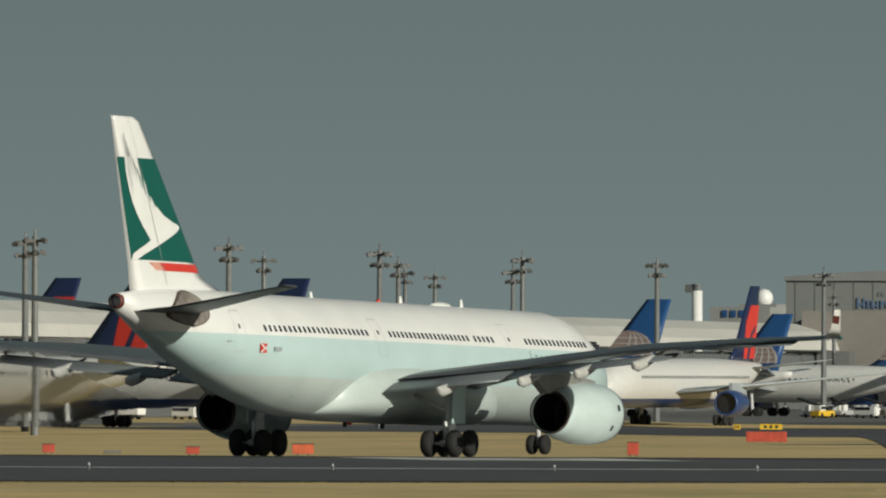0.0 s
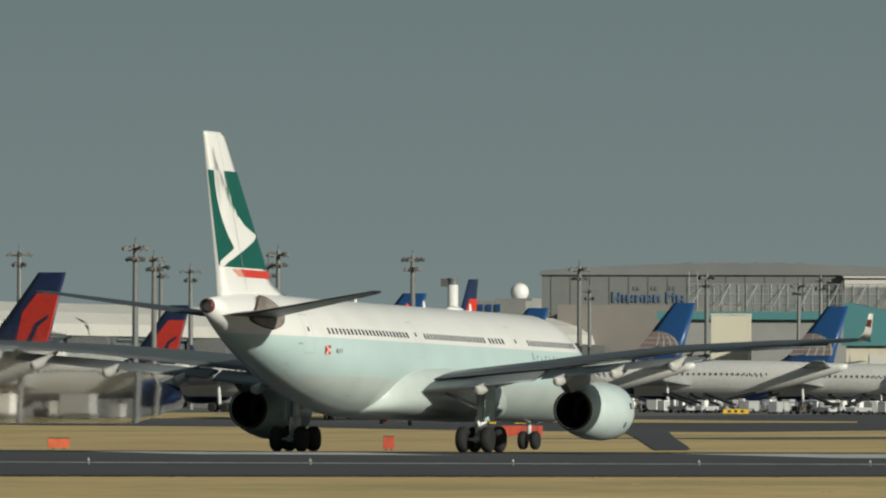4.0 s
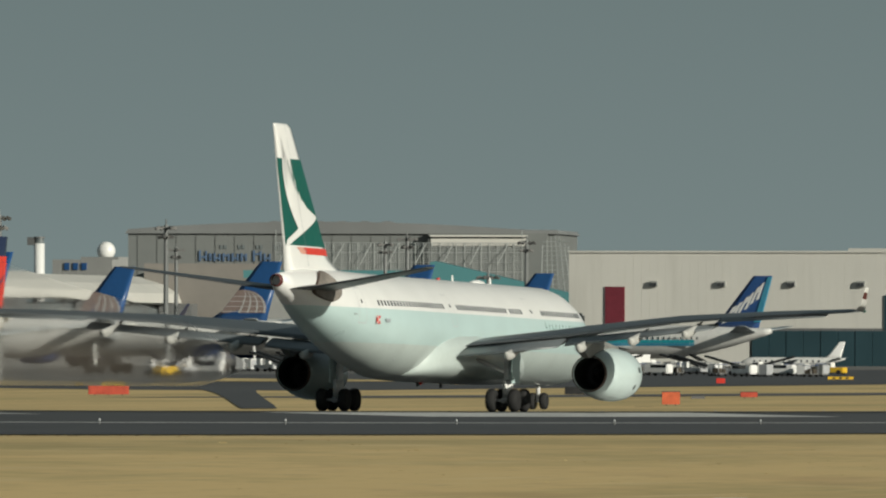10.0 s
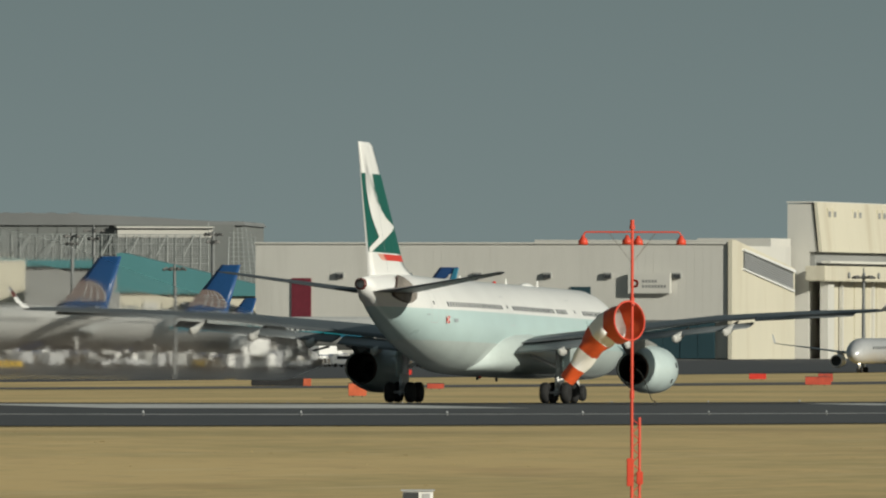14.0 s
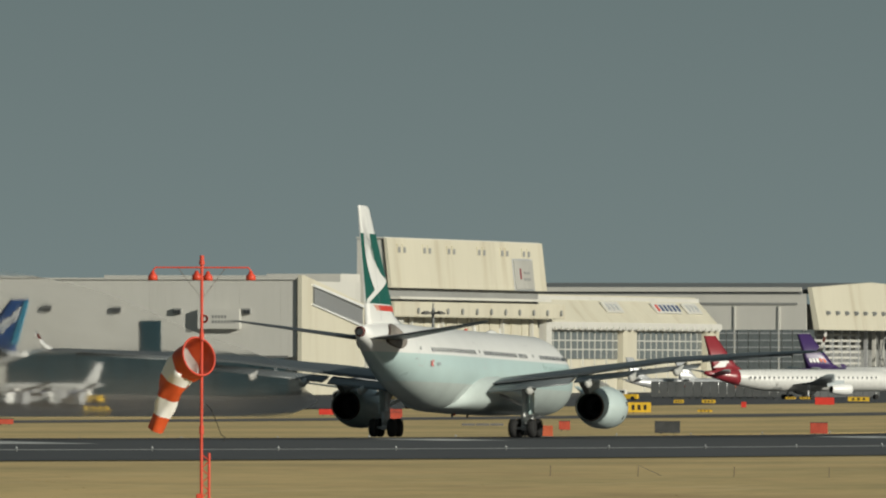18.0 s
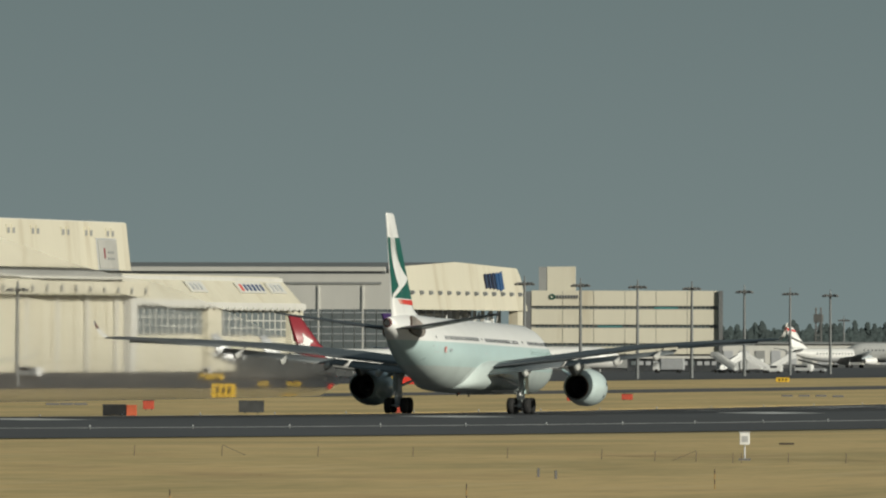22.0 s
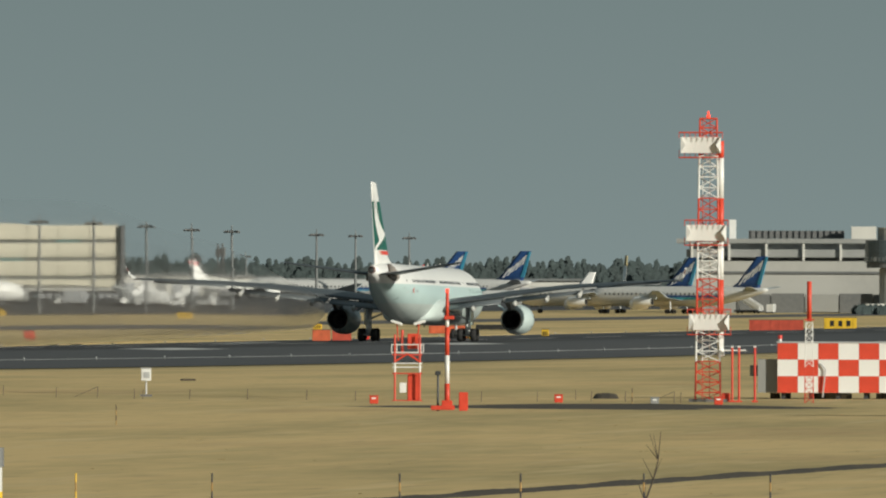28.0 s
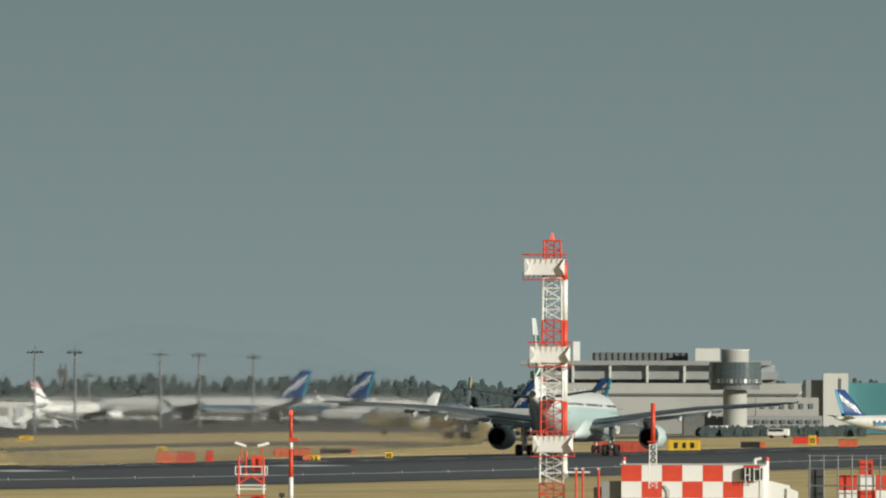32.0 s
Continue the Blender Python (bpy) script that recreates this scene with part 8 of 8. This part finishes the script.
RO, YE, BK = "low red-orange marker box beside the runway", "low yellow guidance sign with dark lettering", "low black-backed guidance sign with an orange end"
for az, lev, w, h, mt, lb in ((87, 803, 22, 14, FIELDRED, RO), (342, 806, 24, 12, FIELDRED, RO), (537, 806, 38, 17, FIELDORANGE, RO), (1121, 808, 20, 22, FIELDRED, RO), (1357, 784, 72, 18, FIELDRED, RO),
                              (2352, 802, 32, 22, FIELDORANGE, RO), (2490, 789, 30, 9, FIELDRED, RO), (3167, 782, 46, 14, FIELDRED, RO), (3480, 799, 20, 15, FIELDRED, RO), (3930, 806, 31, 19, FIELDRED, RO),
                              (4242, 784, 44, 12, FIELDRED, RO), (4327, 782, 20, 10, FIELDRED, RO), (4845, 793, 32, 21, FIELDORANGE, RO), (4881, 793, 34, 21, FIELDRED, RO), (4923, 790, 14, 20, RED, RO),
                              (5068, 778, 66, 14, FIELDORANGE, RO), (5650, 774, 96, 20, FIELDRED, RO), (6053, 764, 34, 14, FIELDORANGE, RO), (5978, 757, 46, 12, RED, RO), (1048 + 2132, 776, 26, 14, FIELDRED, RO), (3060, 772, 30, 10, RED, RO), (3940, 754, 34, 13, RED, RO), (3797, 759, 9, 10, RED, RO), (2440, 764, 16, 9, RED, RO)):
    field_sign(az, lev, w, h, mt, lb)
for az, lev, w, h in ((1365, 762, 40, 10), (1305, 762, 12, 9), (1735, 744, 46, 8), (2125, 768, 16, 7), (2652, 757, 46, 5), (3728, 767, 26, 4), (3880, 744, 18, 4), (3905, 744, 18, 4), (3612, 768, 42, 18), (3682, 751, 18, 6), (3735, 751, 24, 6), (4000, 748, 38, 8), (4838, 771, 16, 10), (5105, 790, 28, 14), (5241, 786, 13, 15), (5763, 770, 58, 20), (4602, 750, 24, 8), (4270, 748, 30, 8), (6030 - 40, 760, 14, 18)):
    s = field_sign(az, lev, w, h, YELLOW, YE)
    if w > 10:
        d = reach(lev, az)
        for i in range(3):
            part("lettering_bar", boxes(((i - 1) * w * 0.25 * d / F, -0.2, 0.12 + h * 0.5 * d / F, w * 0.12 * d / F, 0.04, h * 0.5 * d / F)), BLACK, s)
for az, lev, w, h in ((2210, 784, 92, 13), (3420, 811, 42, 19), (5078, 790, 20, 12), (5145, 771, 54, 8), (5880, 764, 34, 10)):
    field_sign(az, lev, w, h, BLACK, BK, end=FIELDORANGE)
field_sign(3662, 805, 45, 20, DARKGREY, "dark grey equipment box beside the runway", category="box", group="")
# flat concrete lids and stones
for i, (az, lev) in enumerate(((3310, 790), (3335, 790), (3360, 790), (4610, 775), (4640, 775), (4670, 775), (4700, 776), (200, 803), (2400, 790))):
    s = field_thing("concrete_lid", az, reach(lev, az), "low weathered concrete lid in the grass", "concrete lid", "concrete lids")
    part("lid", boxes((0, 0, 0.12, 1.5, 1.2, 0.3), bevel=0.05), CONCRETE, s)


def runway_lights():
    proto = None
    for side in (30.9, -30.9):
        for i in range(62):
            y = 505 + 30 * i
            x = RUNWAY_X + side
            z = runway_z(y) + cross_z(side)
            if proto is None:
                proto = thing("edge_light", pose(x, y, z), "small white elevated runway edge light", "runway light", "runway edge lights")
                b = bmesh.new()
                tube(b, (0, 0, 0), (0, 0, 0.18), 0.05, 8)
                part("stem", b, POLE, proto)
                b = bmesh.new()
                tube(b, (0, 0, 0.18), (0, 0, 0.20), 0.07, 10)
                tube(b, (0, 0, 0.20), (0, 0, 0.30), 0.06, 10, 0.03)
                part("lens", b, SILVER, proto)
            else:
                copy_thing(proto, pose(x, y, z))


runway_lights()


# ---- apron vehicles and loads ----
def apron_clutter():
    rnd = random.Random(11)

    def wheels(t, xs, ys, r=0.45):
        td, rd = wheel_meshes(r, 0.3)
        data = mesh_data("wheel", td, RUBBER), mesh_data("rim", rd, SILVER)
        for x in xs:
            for y in ys:
                add_wheel(t, data, x, y, r)

    def truck(col):
        t = thing("box_truck", pose(0, 0, -50), "white catering box truck standing on the apron", "truck", "apron trucks")
        part("cargo_box", boxes((0, -1.0, 2.0, 2.4, 5.2, 2.5), bevel=0.06), col, t)
        part("cab", boxes((0, 2.7, 1.45, 2.2, 1.7, 1.9), bevel=0.15), WHITE, t)
        part("windscreen", boxes((0, 3.5, 1.9, 1.9, 0.12, 0.7)), BLACKGLASS, t)
        part("chassis", boxes((0, 0, 0.6, 1.6, 7.0, 0.3)), DARKGREY, t)
        wheels(t, (-1.0, 1.0), (-2.4, 2.6))
        return t

    def van():
        t = thing("van", pose(0, 0, -50), "small white airport van", "van", "apron vans")
        part("body", boxes((0, 0, 1.15, 1.8, 4.4, 1.5), bevel=0.18), WHITE, t)
        part("window_band", boxes((0, 0.4, 1.55, 1.84, 3.0, 0.5)), BLACKGLASS, t)
        wheels(t, (-0.85, 0.85), (-1.4, 1.4), 0.33)
        return t

    def container(col, lb):
        t = thing("cargo_container", pose(0, 0, -50), lb, "container", "cargo containers")
        b = bmesh.new()
        prism(b, [(-0.8, 0.35), (0.8, 0.35), (1.2, 0.85), (1.2, 2.0), (-0.8, 2.0)], -0.75, 0.75)
        part("shell", b, col, t)
        part("door_frame", boxes((0.1, -0.78, 1.2, 1.5, 0.05, 1.3)), SILVER, t)
        part("dolly", boxes((0, 0, 0.25, 2.0, 1.8, 0.2)), DARKGREY, t)
        wheels(t, (-0.7, 0.7), (-0.7, 0.7), 0.18)
        return t

    def tug():
        t = thing("tow_tractor", pose(0, 0, -50), "low tow tractor with a white cab", "tractor", "tow tractors")
        part("body", boxes((0, 0, 0.75, 1.9, 4.2, 0.9), bevel=0.1), YELLOW, t)
        part("cab", boxes((0, 0.8, 1.6, 1.6, 1.4, 0.9), bevel=0.1), WHITE, t)
        part("window_band", boxes((0, 0.8, 1.65, 1.64, 1.1, 0.5)), BLACKGLASS, t)
        wheels(t, (-0.85, 0.85), (-1.3, 1.3), 0.42)
        return t

    def stairs():
        t = thing("boarding_stairs", pose(0, 0, -50), "white mobile boarding stairs", "stairs", "boarding stairs")
        b = bmesh.new()
        slab(b, [(-3.2, 0.6), (2.4, 3.9), (3.4, 3.9), (3.4, 3.5), (2.6, 3.4), (-2.6, 0.4)], -0.8, 0.8)
        part("flight", b, WHITE, t)
        for x in (-0.85, 0.85):
            b = bmesh.new()
            slab(b, [(-3.2, 0.7), (2.4, 4.0), (3.4, 4.0), (3.4, 4.9), (2.4, 4.9), (-3.2, 1.6)], x - 0.04, x + 0.04)
            part("side_panel", b, WHITE, t)
        part("chassis", boxes((0, 0, 0.55, 1.9, 6.0, 0.4)), DARKGREY, t)
        part("prop", tubes(((0, 2.2, 0.6), (0, 2.4, 3.4), 0.12), n=6), SILVER, t)
        wheels(t, (-0.9, 0.9), (-2.0, 2.0), 0.4)
        return t

    def loader():
        t = thing("belt_loader", pose(0, 0, -50), "grey belt loader with raised conveyor", "loader", "belt loaders")
        part("chassis", boxes((0, 0, 0.8, 1.8, 5.0, 0.7), bevel=0.1), SILVER, t)
        b = bmesh.new()
        slab(b, [(-3.5, 1.2), (4.2, 3.0), (4.2, 3.3), (-3.5, 1.5)], -0.45, 0.45)
        part("conveyor", b, BLACK, t)
        part("cab", boxes((-0.6, 1.2, 1.6, 0.7, 1.2, 1.0), bevel=0.08), WHITE, t)
        wheels(t, (-0.8, 0.8), (-1.6, 1.6), 0.38)
        return t

    def baggage_cart():
        t = thing("baggage_cart", pose(0, 0, -50), "low baggage cart with a dark canopy and mixed load", "cart", "baggage carts")
        part("bed", boxes((0, 0, 0.5, 1.5, 3.0, 0.16)), DULLGREY, t)
        part("canopy", boxes((0, 0, 1.9, 1.6, 3.0, 0.1), bevel=0.03), NAVY, t)
        for x in (-0.7, 0.7):
            for y in (-1.4, 1.4):
                part("canopy_post", boxes((x, y, 1.2, 0.08, 0.08, 1.4)), SILVER, t)
        part("load", boxes((0, -0.5, 0.95, 1.2, 1.2, 0.75), (0.1, 0.8, 0.85, 1.0, 0.9, 0.55), bevel=0.06), SOIL, t)
        wheels(t, (-0.65, 0.65), (-1.1, 1.1), 0.22)
        return t

    kinds = [truck(WHITE), truck(SILVER), van(), container(SILVER, "silver aluminium cargo container on a dolly"), container(WHITE, "white cargo container on a dolly"), tug(), stairs(), loader(), container(WALL_GREY, "dull grey cargo container on a dolly"), baggage_cart()]
    used = set()

    def put(kind, az, d, yaw):
        x, y = spot(az, d)
        m = pose(x, y, ground_z(x, y) + 0.02, 0, 0, yaw)
        if kind not in used:
            used.add(kind)
            kinds[kind].matrix_world = m
        else:
            copy_thing(kinds[kind], m)

    az = 1430.0
    while az < 2620:
        kind = rnd.choice((2, 3, 3, 4, 3, 5, 7, 7, 4, 8, 8, 9, 9, 9, 3, 8, 7, 0, 9))
        put(kind, az, rnd.uniform(2190, 2290), rnd.choice((75, -105, 165, -15, 60)) + rnd.uniform(-8, 8))
        az += rnd.uniform(5, 16) * (1.0 if kind > 2 else 1.6)
    for az, kind, d, yaw in ((4500, 6, 3150, 70), (4512, 6, 3160, -60), (4556, 6, 3150, 95), (4585, 2, 3150, 90), (4600, 6, 3170, -75), (4540, 0, 3190, 85), (4640, 2, 3200, 80), (4660, 7, 3200, 80), (4400, 1, 3120, 90), (4130, 1, 2950, 85), (20, 0, 2020, 70), (110, 1, 2010, 80), (215, 0, 2020, 80), (330, 2, 2020, 75), (420, 0, 2040, 80), (560, 1, 2050, 80), (640, 3, 2060, 80), (880, 2, 2080, 80), (950, 0, 2080, 75), (5930, 2, 2700, 90), (5640, 4, 2900, 80), (5600, 6, 2900, 70), (2640, 5, 2290, 80), (3270, 2, 2500, 70), (3590, 5, 2500, 90)):
        put(kind, az, d, yaw)


apron_clutter()


# ---- earth banks and bare soil in the meadow ----
def earth_bank(name, a, b, tall, wide, label, lumps=40):
    """A low uneven ridge of dark soil from a to b."""
    rnd = random.Random(len(name))
    a, b = Vector((*a, 0)), Vector((*b, 0))
    side = (b - a).cross(Vector((0, 0, 1))).normalized()
    bm = bmesh.new()
    rings = []
    for i in range(lumps + 1):
        p = a.lerp(b, i / lumps) + side * (rnd.uniform(-0.12, 0.12) + 0.15 * math.sin(i * 0.31) * math.sin(i * 0.083)) * wide
        f = min(1.0, 6 * min(i / lumps, 1 - i / lumps) + 0.15)
        h = tall * f * (0.9 + 0.22 * math.sin(i * 0.23 + 1) * math.sin(i * 0.071) + rnd.uniform(-0.1, 0.1))
        z = ground_z(p.x, p.y)
        rings.append([(*(p + side * wide * c).xy, z - 0.03 + h * g) for c, g in ((-1.2, 0), (-0.5, 0.75), (0, 1.0), (0.6, 0.7), (1.3, 0))])
    loft(bm, rings, closed=False, caps=(False, False))
    tagged(obj(name, bm, SOIL, smooth=True), label, "ground", kind="structure")


earth_bank("ditch_bank", spot(4700, 352), spot(5980, 455), 0.13, 0.7, "dark damp ditch edge in the dry grass", 240)
earth_bank("bare_soil", spot(5100, 636), spot(5520, 650), 0.15, 10.0, "strip of bare dark soil beside the tower", 40)
earth_bank("soil_patch", spot(2283, reach(804, 2300)), spot(2325, reach(804, 2300)), 0.05, 5.0, "dark damp patch in the far grass strip", 12)
earth_bank("soil_heap", spot(5325, 690), spot(5372, 690), 0.34, 0.9, "low grey heap of earth", 10)


def tufts():
    """Clumps of longer grass, thickest along the runway's edge."""
    rnd = random.Random(21)
    verts, faces = [], []

    def clump(x, y, tall, wide, n):
        z = ground_z(x, y) - 0.03
        for _ in range(n):
            a = rnd.uniform(0, math.pi)
            r = wide * rnd.random()
            cx, cy = x + r * math.cos(a * 2), y + r * math.sin(a * 2)
            w = rnd.uniform(0.10, 0.3)
            h = tall * rnd.uniform(0.5, 1.1)
            lx = rnd.uniform(-0.1, 0.1)
            k = len(verts)
            verts.extend([(cx - w * math.cos(a), cy - w * math.sin(a), z), (cx + w * math.cos(a), cy + w * math.sin(a), z), (cx + lx + w * 0.4 * math.cos(a), cy, z + h), (cx + lx - w * 0.5 * math.cos(a), cy, z + h * 0.8)])
            faces.append((k, k + 1, k + 2, k + 3))

    for _ in range(1800):
        clump(-199.2 + abs(rnd.gauss(0, 1.4)), rnd.uniform(480, 1500), 0.035, 0.8, 5)
    for _ in range(500):
        clump(-276.6 - abs(rnd.gauss(0, 1.2)), rnd.uniform(600, 1700), 0.06, 0.8, 5)
    rnd.seed(5)
    for _ in range(260):
        az, d = rnd.uniform(1500, 6000), 335 * (640 / 335) ** rnd.random()
        for _ in range(rnd.randint(2, 9)):
            p = spot(az + rnd.gauss(0, 40), d + rnd.gauss(0, 3.5))
            if p[0] > -198.5:
                clump(p[0], p[1], rnd.uniform(0.015, 0.045), 0.6, 4)
    me = bpy.data.meshes.new("grass_tufts")
    me.from_pydata(verts, [], faces)
    me.materials.append(TUFT)
    tagged(new("grass_tufts", me), "tufts of longer dry grass", "grass", kind="stuff")


tufts()
def motions():
    # the nose lightens as the speed builds up
    walk(airliner, [(t, pose(RUNWAY_X + off, y, runway_z(y), 0.45 * min(max((t - 20) / 6, 0), 1), 0, -yaw)) for t, y, yaw, off in ROLL])
    # the wings bend upwards as they begin to carry the weight
    for side, wing in WINGS:
        root = Matrix.Translation((side * 2.0, 0, 4.0))
        walk(wing, [(t, SIT @ root @ Matrix.Rotation(radians(-side * up), 4, "Y") @ root.inverted()) for t, up in ((0, 0), (10, 0), (13, 0.05), (18, 0.7), (22, 0.65), (24, 0.85), (26, 0.95), (29, 1.0), (32, 1.05))])
    # the silver twin-jet comes down the taxiway at a steady pace
    walk(taxi_jet, [(t, pose(TAXI_X, 1984 + 20.5 - 10.5 * (t - 14), ground_z(TAXI_X, 1900) + 0.03, 0, 0, 180)) for t in (0, 8, 16, 24, 32)])
    walk(inbound_jet, [(t, pose(INBOUND.x, INBOUND.y - 4.3 * t, ground_z(INBOUND.x, INBOUND.y - 4.3 * t) + 0.04, 0, 0, 180)) for t in (0, 4, 8, 12, 16, 20, 24, 28, 32)])
    # the limp windsock sways, lifting once in a gust
    walk(wind_sock, [(t, pose(*SOCK_AT, 0, lift, 0)) for t, lift in ((0, -16), (8, -15), (12, -18), (13, -17), (13.5, -10), (14, 0), (14.5, -9), (15, -20), (15.5, -16), (18, -16), (19, -14), (24, -16), (32, -15))])


motions()
